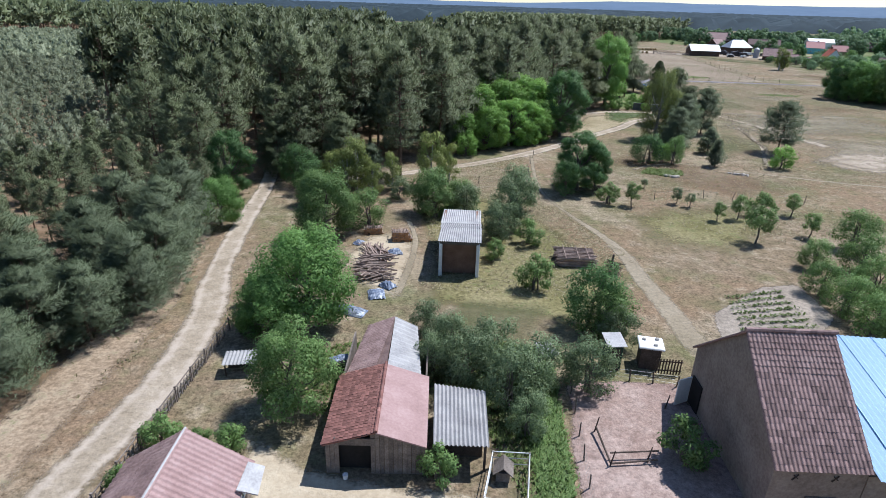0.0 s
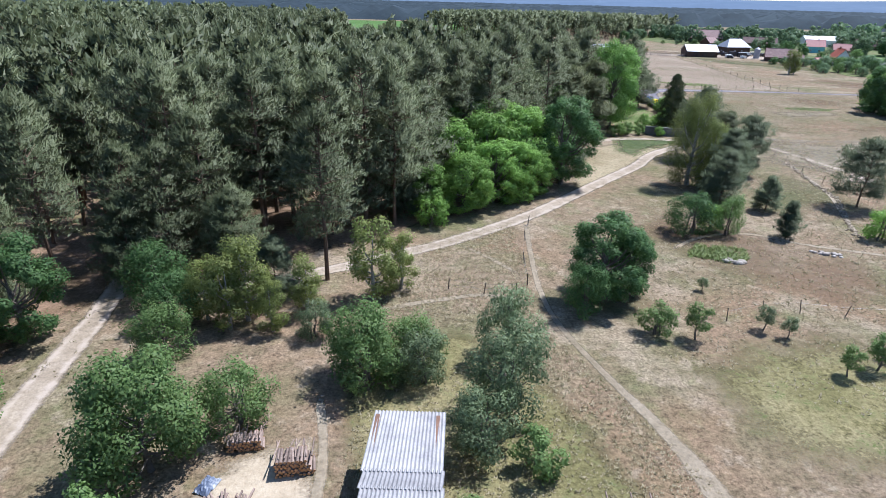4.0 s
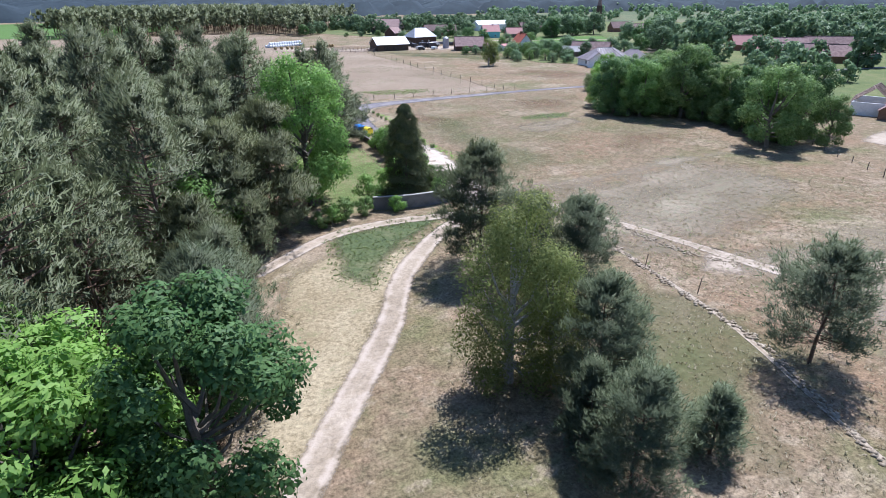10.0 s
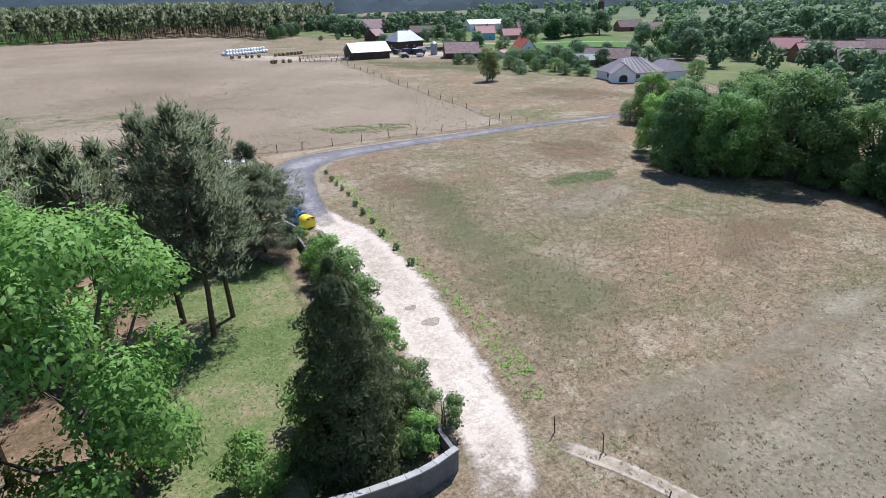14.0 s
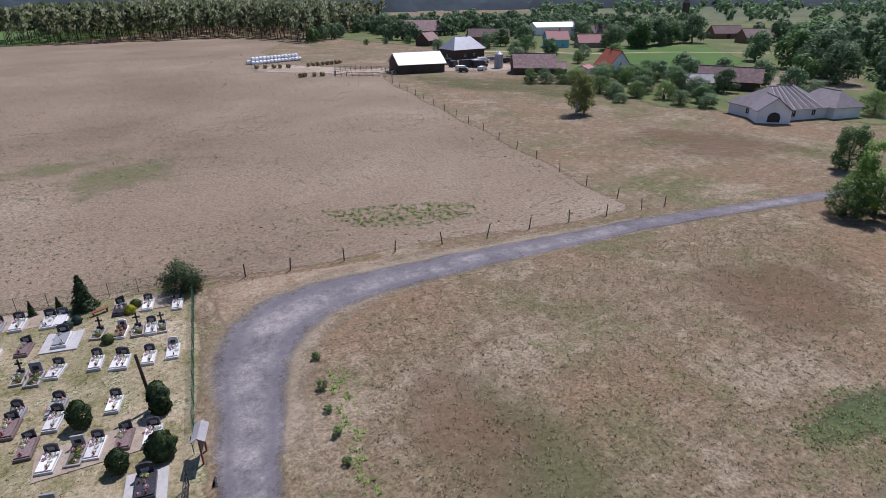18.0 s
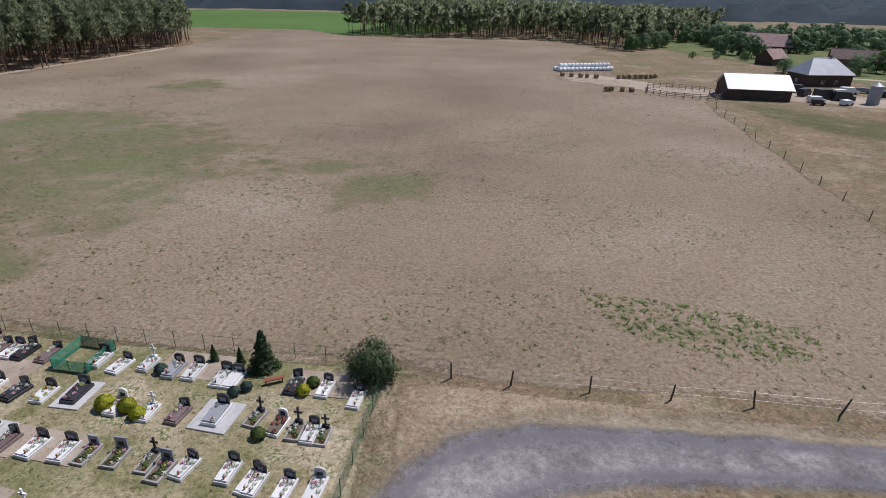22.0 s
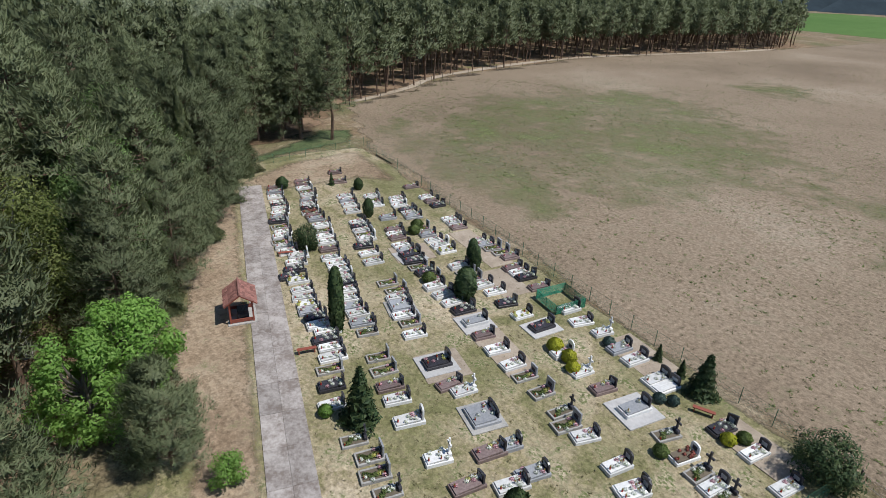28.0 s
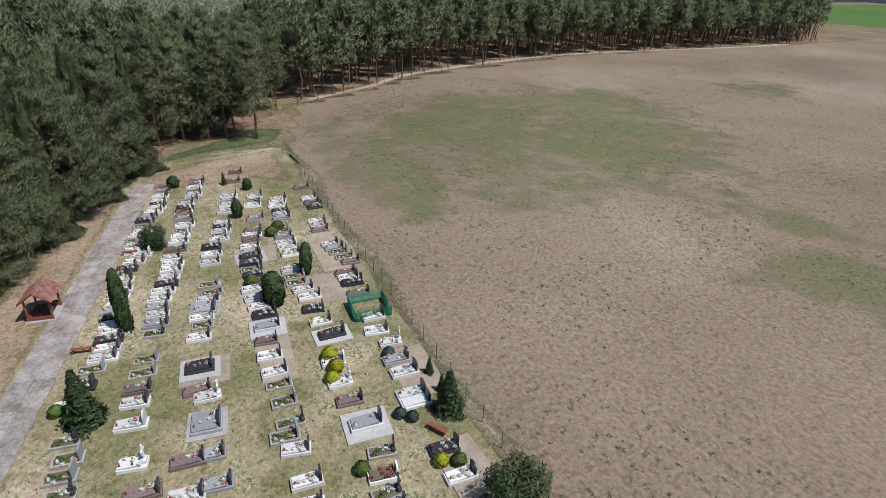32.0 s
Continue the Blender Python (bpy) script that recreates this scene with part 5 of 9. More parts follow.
for k, v, a, b, h0, h, lab in ((K_BIR, SMALL_BIRCH[1], -13.0, 79.0, 8.5, 7.2, "young birch among roadside scrub"), (K_BIR, SMALL_BIRCH[0], -9.2, 78.6, 8.5, 5.2, "young birch among roadside scrub"),
                               (K_OAK, SHRUB[1], -18.4, 79.6, 5, 5.2, "dark roadside thicket before the pines"), (K_OAK, SHRUB[2], -21.0, 84.0, 5, 6.4, "dark roadside thicket before the pines"), (K_PIN, MPINE[0], -25.0, 87.5, 10.5, 9.0, "bushy pine at the road into the wood"),
                               (K_PIN, MPINE[2], -15.0, 89.5, 10.5, 9.5, "bushy pine at the edge of the wood"), (K_YP, MPINE[1], -10.2, 84.4, 10.5, 6.4, "young pine among roadside scrub"), (K_SHR, SHRUB[0], -5.4, 77.6, 5, 3.4, "grey-green shrub above the wood yard"), (K_FRU, SHRUB[3], -16.6, 74.6, 5, 5.0, "leafy shrub beside the forest road")):
    put(k, v, a, b, h0, h, lab)

for i, (a, b, h) in enumerate(((-26.0, 44.0, 7.4), (-27.6, 39.6, 6.8), (-25.8, 48.6, 7.4), (-27.2, 52.6, 8.0), (-29.6, 46.0, 8.0), (-30.2, 37.4, 7.2), (-29.8, 32.4, 7.4), (-31.2, 27.6, 7.0), (-28.6, 56.6, 8.4), (-28.8, 61.0, 9.0), (-33.2, 41.6, 7.8), (-34.0, 34.0, 7.4), (-34.6, 25.0, 7.0), (-31.6, 21.0, 6.8), (-33.0, 50.0, 8.2), (-33.4, 57.0, 8.6), (-37.0, 46.0, 8.0), (-38.0, 38.0, 7.6))):
    put(K_YP, MPINE[i % 3], a, b, 10.5, h, "low bushy grey-green pine beside the forest road", None, 1.22)

# locust grove and the trees along the wood
for i, (a, b, h) in enumerate(((4.5, 108.0, 7.4), (9.5, 109.5, 8.6), (14.0, 113.5, 9.2), (17.6, 115.6, 8.8), (20.4, 118.4, 7.2), (8.0, 115.5, 11.4), (13.5, 119.5, 12.2), (18.5, 123.0, 12.6), (10.5, 124.5, 12.8), (16.0, 128.5, 13.0), (2.5, 113.0, 8.2), (20.6, 126.4, 11.4))):
    put(K_LOC, LOCUST[i % 3], a, b, 10.5, h, "bright yellow-green locust tree in a dense grove", None, 1.18)
put(K_LOC, BUSH[2], 5.2, 104.0, 3.4, 4.4, "bright green sapling at the track", 0)
put(K_YP, YPINE[1], 1.5, 107.0, 5, 8.2, "grey young pine before the locust grove", 0, 0.8)
put(K_OAK, OAK, 26.0, 123.2, 14.5, 14.2, "large dark green oak at the bend of the track", 0, 1.06)
put(K_PIN, MPINE[0], 30.0, 137.5, 10.5, 10.8, "bushy grey-green pine at the wood's edge", 10)
put(K_YP, MPINE[1], 28.0, 131.5, 10.5, 12.0, "bushy grey-green pine at the wood's edge", 60)
put(K_SHADEPINE, MPINE[2], 29.4, 143.6, 10.5, 11.4, "bushy pine at the wood's edge, shade in its needle colour", 110)
put(K_SHADEPINE, MPINE[0], 35.0, 156.2, 10.5, 14.4, "bushy pine at the side track, shade in its needle colour", 160)
put(K_SHADEPINE, MPINE[1], 40.6, 160.8, 10.5, 15.5, "bushy pine beside the churchyard, shade in its needle colour", 200)
put(K_MAP, WALNUT[0], 29.5, 155.6, 9.5, 12.6, "bright broad-leaved tree among the pines", 200)
put(K_BIR, BIRCH[0], 46.8, 123.6, 15, 15.2, "tall yellow-green birch by the track", 0)
put(K_BIR, BIRCH[1], 49.6, 122.4, 15, 11.0, "slimmer birch beside the taller one", 100)
put(K_PIN, MPINE[2], 56.4, 141.2, 10.5, 12.9, "bushy pine behind the birch", 0, 1.05)
put(K_PIN, MPINE[0], 56.6, 133.4, 10.5, 9.8, "bushy pine behind the birch", 90)
put(K_YP, MPINE[1], 59.8, 130.6, 10.5, 10.0, "dense pine beside the birch", 0)
put(K_YP, MPINE[0], 46.4, 111.6, 10.5, 8.4, "grey-green young pine at the birch group", 0, 1.05)
put(K_YP, MPINE[2], 50.2, 118.4, 10.5, 10.0, "grey-green young pine at the birch group", 70, 0.95)
put(K_YP, YPINE[1], 46.6, 115.4, 5, 6.6, "grey-green young pine at the birch group", 70, 0.9)
put(K_YP, YPINE[1], 53.0, 111.2, 5, 4.9, "small round young pine on the meadow", 0, 1.15)
put(K_YP, YPINE[0], 50.0, 101.0, 5, 4.7, "small young pine on the meadow", 40)
put(K_YP, LONE, 68.0, 113.2, 9.5, 9.7, "lone spreading pine on the meadow", 45)
put(K_LOC, BUSH[2], 61.8, 100.6, 3.4, 4.6, "young bright green tree on the meadow", 0)

for x, y, h in ((83.0, 224.6, 0.8), (82.4, 220.6, 0.9), (82.0, 218.0, 0.7), (81.8, 215.4, 0.8), (81.6, 212.6, 0.7), (80.6, 208.0, 0.9), (80.0, 204.4, 1.0), (79.8, 201.0, 0.8), (79.0, 196.6, 1.0), (78.4, 192.0, 0.9), (77.8, 187.4, 1.0)):
    put(K_BUSH, BUSH[int(y) % 3], x, y, 3.4, h, "small green weed bush beside the sandy lane")

# churchyard corner
put(K_SPR, SPRUCE[0], 60.6, 165.4, 14, 12.9, "dense dark green spruce behind the wall", 0, 1.12)
put(K_SPR, SPRUCE[0], 63.2, 168.2, 14, 8.6, "olive spruce leaning on its taller neighbour", 200, 1.3)
put(K_SPR, SPRUCE[0], 63.6, 170.6, 14, 9.4, "dark green spruce behind the wall", 80, 0.9)
put(K_SPR, SPRUCE[0], 64.6, 176.6, 14, 8.6, "dark green spruce beside the track", 130, 0.9)
put(K_MAP, BUSH[0], 60.4, 168.6, 3.4, 5.0, "bright green bush on the churchyard grass", 0)
put(K_MAP, BUSH[1], 55.0, 166.0, 3.4, 4.2, "bright green bush behind the wall", 0)
put(K_MAP, MAPLE, 47.6, 168.4, 19.5, 20.0, "tall bright green maple beside the churchyard", 0, 0.95)
put(K_PIN, PINES[1], 56.6, 184.6, 16, 19.4, "tall dark pine in the churchyard", 0, 0.95)
put(K_PIN, PINES[2], 58.8, 187.0, 16, 18.0, "tall dark pine in the churchyard", 80)
put(K_PIN, PINES[3], 54.8, 188.4, 16, 18.4, "tall dark pine in the churchyard", 160)
for a, b, h in ((47.0, 196.0, 16.0), (43.5, 203.0, 15.5), (49.0, 189.5, 16.5), (51.5, 196.5, 15.0)):
    put(K_PIN, PINES_THIN[int(b) % 3], a, b, 15, h, "tall thin-crowned pine behind the churchyard")
put(K_PIN, MPINE[1], 65.6, 199.6, 10.5, 10.0, "wide pine by the cemetery gate", 20, 1.45)
put(K_PIN, MPINE[2], 59.4, 200.4, 10.5, 10.6, "wide pine by the cemetery gate", 120, 1.1)
put(K_PIN, MPINE[0], 55.8, 201.8, 10.5, 11.0, "wide pine beside the cemetery", 220)
put(K_LOC, LOCUST[1], 44.6, 209.2, 10.5, 7.6, "bright green locust tree beside the cemetery", 0, 1.05)
put(K_LOC, LOCUST[2], 47.2, 206.2, 10.5, 7.4, "bright green locust tree beside the cemetery", 0)
put(K_PIN, MPINE[1], 52.6, 209.6, 10.5, 7.6, "bushy pine beside the cemetery verge", 0, 0.95)
put(K_LOC, BUSH[0], 55.6, 212.0, 3.4, 2.4, "green bush beside the verge", 0)
for i, (x, y, h) in enumerate(((3.0, 229.0, 17.4), (7.0, 225.6, 17.0), (16.0, 222.0, 15.0), (22.0, 218.8, 16.0), (26.0, 216.6, 12.4), (31.0, 214.8, 12.0), (34.4, 212.8, 11.4), (40.0, 209.6, 12.0), (18.4, 219.4, 16.8), (12.2, 223.6, 16.4))):
    put(K_PIN if i % 3 else K_SPR, CPINE[i % 2] if i % 3 else SPRUCE[1], x, y, 15 if i % 3 else 18, h, "tall dark conifer crowding the cemetery walk")
for x, y, h in ((24.0, 214.2, 15.4), (29.6, 211.0, 14.6), (33.4, 209.4, 13.4), (20.0, 213.4, 16.6), (27.0, 207.6, 15.6)):
    put((M_BARK_BIRCH, L_FRUIT, "birch_tree"), BIRCH[int(y) % 2], x, y, 15, h, "green birch with pale limbs crowding the cemetery walk")
put(K_SPR, SPRUCE[1], 10.0, 222.8, 18, 18.6, "tall dark spruce at the end of the walk", 0)
put(K_SPR, SPRUCE[1], 14.6, 220.2, 18, 17.0, "tall dark spruce beside the walk", 100)
put(K_SPR, SPRUCE[1], 20.4, 217.4, 18, 14.0, "dark spruce beside the walk", 200)
put(K_PIN, PINES[0], 28.4, 214.0, 16, 16.6, "tall red-barked pine near the wayside shelter", 0)
put(K_PIN, PINES[4], 36.8, 210.6, 16, 15.4, "tall red-barked pine near the wayside shelter", 60)
put(K_BIR, BIRCH[0], 36.0, 203.0, 15, 17.0, "tall birch with white trunk in the wood", 0)
put(K_PIN, PINES[3], -7.0, 247.4, 16, 16.8, "tall pine at the cemetery corner", 0, 1.15)
put(K_PIN, PINES[2], -9.8, 243.0, 16, 17.0, "tall pine at the cemetery corner", 90, 1.15)

# groves and hedges east of the meadow
for i, (a, b, h) in enumerate(((137.6, 204.0, 13.8), (131.5, 195.0, 13.2), (134.4, 188.0, 15.2), (141, 182.0, 16.0), (143.3, 178.0, 16.6), (141.6, 166.4, 14.6), (131, 155.0, 15.6), (146, 196, 15), (150, 187, 15), (152, 205, 14), (150, 174, 14.5), (138.6, 160.0, 13.0), (158.4, 222.2, 12.6), (149.4, 209.0, 9.2), (162, 214, 12), (168, 220, 11), (160, 202, 13), (176, 236, 9), (170, 205, 12), (142, 150, 14))):
    put(K_OAK if i % 4 == 1 else K_WAL if i % 3 == 2 else K_LOC if i in (0, 12) else K_GRO, GROVE[i % 3], a, b, 14.5, h * (0.78, 1.0, 0.88, 1.08, 0.7)[i % 5], "leafy broad-leaved tree of the meadow grove")
for i, (a, b, h) in enumerate(((137.0, 198.0, 12.4), (140.4, 192.6, 13.0), (136.6, 192.0, 11.0), (145.6, 188.4, 13.6), (147.0, 181.8, 14.0), (145.6, 173.0, 13.4), (144.6, 168.4, 13.2), (142.6, 161.0, 13.4), (147.8, 164.0, 14.0), (150.6, 158.0, 14.4), (139.0, 155.6, 13.2), (144.0, 203.0, 12.4), (152.0, 196.0, 13.0), (156.0, 212.0, 11.6))):
    put((K_GRO, K_OAK, K_WAL, K_GRO, K_OAK)[i % 5], GROVE[(i + 1) % 3], a, b, 14.5, h, "leafy broad-leaved tree closing the meadow grove")
for i, (a, b, h) in enumerate(((131.0, 192.4, 5.4), (133.0, 190.0, 6.4), (136.4, 187.4, 6.0), (140.6, 184.6, 5.0), (141.6, 177.0, 5.6), (141.8, 172.4, 5.2), (139.4, 165.4, 5.4), (137.2, 160.4, 5.8), (136.6, 155.4, 6.2), (145.4, 208.0, 5.2), (154.4, 224.0, 5.0), (140.0, 200.4, 5.6))):
    put((K_OAK, K_GRO, K_FRU)[i % 3], SHRUB[i % 4], a, b, 5.0, h, "dense bush at the foot of the grove", None, 1.15)
put(K_BIR, SMALL_BIRCH[0], 166.0, 293.0, 8.5, 11.0, "lone willow-like tree in the field", 0)
put(K_BIR, SMALL_BIRCH[1], 167.8, 292.4, 8.5, 9.6, "lone willow-like tree in the field", 90)

# ---- the farm ----
def gable_house(name, x, y, turn, long, deep, eave, ridge, wall, roof, label, over=0.35, windows=(), doors=(), chimney=False, group="", ridge_tiles=True, hip=0.0, gable_wall=None):
    """A house with its ridge along its own x; walls with thickness, openings set in, and two roof slopes."""
    root = thing(name, pose(x, y, 0, 0, 0, turn), label, "house" if "house" in name else "building", group)
    L, D, t = long / 2, deep / 2, 0.3
    for nm, c, s in (("wall_front", (0, -D + t / 2, 0), (long, t, eave)), ("wall_back", (0, D - t / 2, 0), (long, t, eave))):
        part(nm, Geo().box(c, s), wall, root)
    for sx in (-1, 1):
        if hip:
            part("wall_side", Geo().box((sx * (L - t / 2), 0, 0), (t, deep - 2 * t, eave)), wall, root)
        else:
            g = Geo()
            o = [(-D + t, 0), (D - t, 0), (D - t, eave), (0, ridge - 0.12), (-D + t, eave)]
            g.add([(sx * L, py, pz) for py, pz in o] + [(sx * (L - t), py, pz) for py, pz in o], [(0, 1, 2, 3, 4), (9, 8, 7, 6, 5)] + [(i, 5 + i, 5 + (i + 1) % 5, (i + 1) % 5) for i in range(5)])
            part("gable_wall", g, gable_wall or wall, root)
    k = (ridge - eave) / D
    lo = eave - over * k
    for sy in (-1, 1):
        g = Geo()
        e = L + over
        g.slab([(-e, sy * (D + over), lo), (e, sy * (D + over), lo), (e - hip, 0, ridge), (-e + hip, 0, ridge)], 0.12)
        part("roof_slope", g, roof, root)
    if hip:
        for sx in (-1, 1):
            g = Geo()
            e = L + over
            a, b, c = (sx * e, -(D + over), lo), (sx * e, D + over, lo), (sx * (e - hip), 0, ridge)
            g.add([a, b, c, (a[0], a[1], a[2] - 0.12), (b[0], b[1], b[2] - 0.12), (c[0], c[1], c[2] - 0.12)], [(0, 1, 2), (5, 4, 3), (0, 3, 4, 1), (1, 4, 5, 2), (2, 5, 3, 0)])
            part("roof_hip", g, roof, root)
    if ridge_tiles:
        part("ridge_cap", Geo().tube([(-L - over + hip, 0, ridge + 0.03), (L + over - hip, 0, ridge + 0.03)], [0.12, 0.12], 8), roof, root)
    for side, u, z, w, hh in windows:
        window(root, side, u, z, w, hh, L, D)
    for side, u, w, hh in doors:
        g = Geo()
        if side in "fb":
            sy = -1 if side == "f" else 1
            g.box((u, sy * (D + 0.01), 0), (w, 0.08, hh))
        else:
            sx = -1 if side == "l" else 1
            g.box((sx * (L + 0.01), u, 0), (0.08, w, hh))
        part("door", g, M_WOOD_DARK, root, "dark wooden door")
    if chimney:
        part("chimney", Geo().box((L * 0.3, 0.2, ridge - 0.6), (0.6, 0.6, 1.5), 0, 0.03), M_BRICK, root, "brick chimney")
    return root


def window(root, side, u, z, w, hh, L, D):
    fr = Geo()
    gl = Geo()
    if side in "fb":
        sy = -1 if side == "f" else 1
        for dx, dz, sw, sh in ((0, 0, w, 0.08), (0, hh - 0.08, w, 0.08), (-w / 2 + 0.04, 0.08, 0.08, hh - 0.16), (w / 2 - 0.04, 0.08, 0.08, hh - 0.16), (0, 0.08, 0.06, hh - 0.16)):
            fr.box((u + dx, sy * (D + 0.02), z + dz), (sw, 0.1, sh))
        gl.box((u, sy * (D + 0.005), z + 0.06), (w - 0.1, 0.04, hh - 0.12))
    else:
        sx = -1 if side == "l" else 1
        for dy, dz, sw, sh in ((0, 0, w, 0.08), (0, hh - 0.08, w, 0.08), (-w / 2 + 0.04, 0.08, 0.08, hh - 0.16), (w / 2 - 0.04, 0.08, 0.08, hh - 0.16), (0, 0.08, 0.06, hh - 0.16)):
            fr.box((sx * (L + 0.02), u + dy, z + dz), (0.1, sw, sh))
        gl.box((sx * (L + 0.005), u, z + 0.06), (0.04, w - 0.1, hh - 0.12))
    wi = part("window", fr, M_WHITE, root, "white framed window")
    part("pane", gl, M_GLASS, wi)


def corrugated(quad, waves, depth, thick=0.012, rows=2):
    """A wavy sheet between four corners; the waves run from edge a-d to edge b-c."""
    a, b, c, d = (Vector(q) for q in quad)
    nrm = (b - a).cross(d - a).normalized()
    if nrm.z < 0:
        nrm = -nrm
    n = waves * 4
    top, bot = [], []
    for i in range(n + 1):
        u = i / n
        off = nrm * depth * math.sin(u * waves * 2 * math.pi)
        for j in range(rows):
            v = j / (rows - 1)
            p = (a + (b - a) * u) * (1 - v) + (d + (c - d) * u) * v + off
            top.append(p)
            bot.append(p - nrm * thick)
    g = Geo()
    m = len(top)
    f = [(i * rows + j, (i + 1) * rows + j, (i + 1) * rows + j + 1, i * rows + j + 1) for i in range(n) for j in range(rows - 1)]
    g.add(top + bot, f + [tuple(m + q for q in reversed(x)) for x in f])
    return g


def tiles(root, quad, across, up, tile_mesh, limit, material, seed):
    """Lay roof tiles over a slope, each one an object; past the limit they are joined. quad: eave left, eave right, ridge right, ridge left."""
    rng = random.Random(seed)
    a, b, c, d = (Vector(q) for q in quad)
    nrm = (b - a).cross(d - a).normalized()
    if nrm.z < 0:
        nrm = -nrm
    ex, ey = (b - a) / across, (d - a) / up
    rest_v, rest_f, made = [], [], 0
    base = [tuple(v.co) for v in tile_mesh.vertices]
    faces = [tuple(p.vertices) for p in tile_mesh.polygons]
    tile_mesh.materials.clear()
    tile_mesh.materials.append(material)
    for j in range(up):
        for i in range(across):
            o = a + ex * (i + 0.5) + ey * j + nrm * (0.015 + rng.uniform(0, 0.012))
            X, Y, Z = ex.normalized(), (ey.normalized() - nrm * 0.13).normalized(), nrm
            m = Matrix((X * ex.length, Y * ey.length, Z)).transposed().to_4x4()
            m.translation = o + Vector((rng.uniform(-0.012, 0.012), rng.uniform(-0.012, 0.012), 0))
            if made < limit:
                ob = new("roof_tile", tile_mesh)
                ob.parent = root
                ob.matrix_basis = m
                made += 1
            else:
                n = len(rest_v)
                rest_v += [m @ Vector(p) for p in base]
                rest_f += [tuple(n + k for k in q) for q in faces]
    if rest_v:
        ob = part("roof_tiles", Geo().add(rest_v, rest_f), material, root)
        ob["kind"] = "stuff"


def pantile():
    """A curved clay tile, one unit wide and a bit over one unit long."""
    g = Geo()
    prof = [(-0.5, 0.0), (-0.3, 0.045), (-0.1, 0.05), (0.15, 0.012), (0.35, 0.0), (0.5, 0.02)]
    up = [(x, -0.04, z) for x, z in prof] + [(x, 1.12, z) for x, z in prof]
    dn = [(x, y, z - 0.025) for x, y, z in up]
    n = len(prof)
    f = [(i, i + 1, n + i + 1, n + i) for i in range(n - 1)] + [(i + 1, i, 2 * n + i, 2 * n + i + 1) for i in range(n - 1)]
    return g.add(up + dn, f).mesh("roof_tile")


# big brick barn with brown tiles and its pale blue annex
barn = thing("brick_barn", pose(18.3, 28.6, 0, 0, 0, -2), "tall plastered brick barn with brown clay tile roof", "barn")
BL, BD, BE, BR = 4.9, 5.5, 4.3, 8.9
g = Geo()
o = [(-BD, 0), (BD, 0), (BD, BE), (0, BR - 0.1), (-BD, BE)]
g.add([(0, py, pz) for py, pz in o] + [(0.35, py, pz) for py, pz in o], [(4, 3, 2, 1, 0), (5, 6, 7, 8, 9)] + [((i + 1) % 5, 5 + (i + 1) % 5, 5 + i, i) for i in range(5)])
part("gable_wall", g, M_PLASTER, barn, "stained brownish plaster gable")
part("wall_front", Geo().box((BL / 2 + 0.2, -BD + 0.18, 0), (BL - 0.3, 0.36, BE)), M_PLASTER, barn)
part("wall_back", Geo().box((BL / 2 + 0.2, BD - 0.18, 0), (BL - 0.3, 0.36, BE)), M_PLASTER, barn)
for sy in (-1, 1):
    part("roof_slope", Geo().slab([(-0.2, sy * (BD + 0.35), BE - 0.28), (BL, sy * (BD + 0.35), BE - 0.28), (BL, 0, BR), (-0.2, 0, BR)], 0.1), M_TILE_BROWN, barn)
tiles(barn, [(-0.22, -BD - 0.38, BE - 0.3), (BL, -BD - 0.38, BE - 0.3), (BL, 0, BR + 0.02), (-0.22, 0, BR + 0.02)], 21, 22, pantile(), 300, M_TILE_BROWN, 3)
for i in range(13):
    part("ridge_tile", Geo().tube([(-0.25 + i * 0.4, 0, BR + 0.05), (0.2 + i * 0.4, 0, BR + 0.08)], [0.15, 0.13], 8), M_TILE_BROWN, barn)
win = part("arched_window", Geo().box((2.9, -BD - 0.02, 0.8), (1.7, 0.1, 1.2), 0, 0.03), M_WOOD_OLD, barn, "low window opening with grey frame")
part("pane", Geo().box((2.9, -BD - 0.05, 0.9), (1.4, 0.08, 0.95)), M_GLASS, win)
for u in (1.2, 3.3):
    part("wall_anchor", Geo().tube([(u - 0.15, -BD - 0.05, 3.1), (u + 0.12, -BD - 0.05, 3.5)], [0.035, 0.035], 5).tube([(u - 0.12, -BD - 0.05, 3.45), (u + 0.15, -BD - 0.05, 3.2)], [0.035, 0.035], 5), M_WOOD_DARK, barn, "iron wall anchor")
# solid near-black panel on the wall, the doorway's inner shade as colour
ad = part("barn_door", Geo().box((-0.06, BD - 1.3, 0), (0.1, 1.5, 2.2)), M_DARK, barn, "near-black panel for the shade in the open doorway")
part("door_leaf", Geo().box((-0.75, BD - 0.9, 0.05), (1.2, 0.08, 2.1), 25), M_WHITE, ad, "pale bluish open door leaf")
annex = thing("barn_annex", pose(23.2, 28.2, 0, 0, 0, -2), "lower barn annex with pale blue metal roof", "barn")
part("wall_front", Geo().box((3.4, -5.0, 0), (6.4, 0.3, 3.4)), M_PLASTER, annex)
part("wall_side", Geo().box((6.75, 0, 0), (0.3, 10.2, 3.6)), M_PLASTER, annex)
part("metal_roof", corrugated([(0.12, -6.0, 3.9), (7.2, -6.0, 3.6), (7.2, 5.0, 5.9), (0.12, 5.0, 6.2)], 20, 0.035, 0.02), M_BLUE_METAL, annex)
for i in range(3):
    part("roof_seam", Geo().tube([(1.6 + i * 2.2, -5.98, 3.9 - i * 0.1), (1.6 + i * 2.2, 4.98, 6.2 - i * 0.1)], [0.035, 0.035], 5), M_BLUE_METAL, annex)

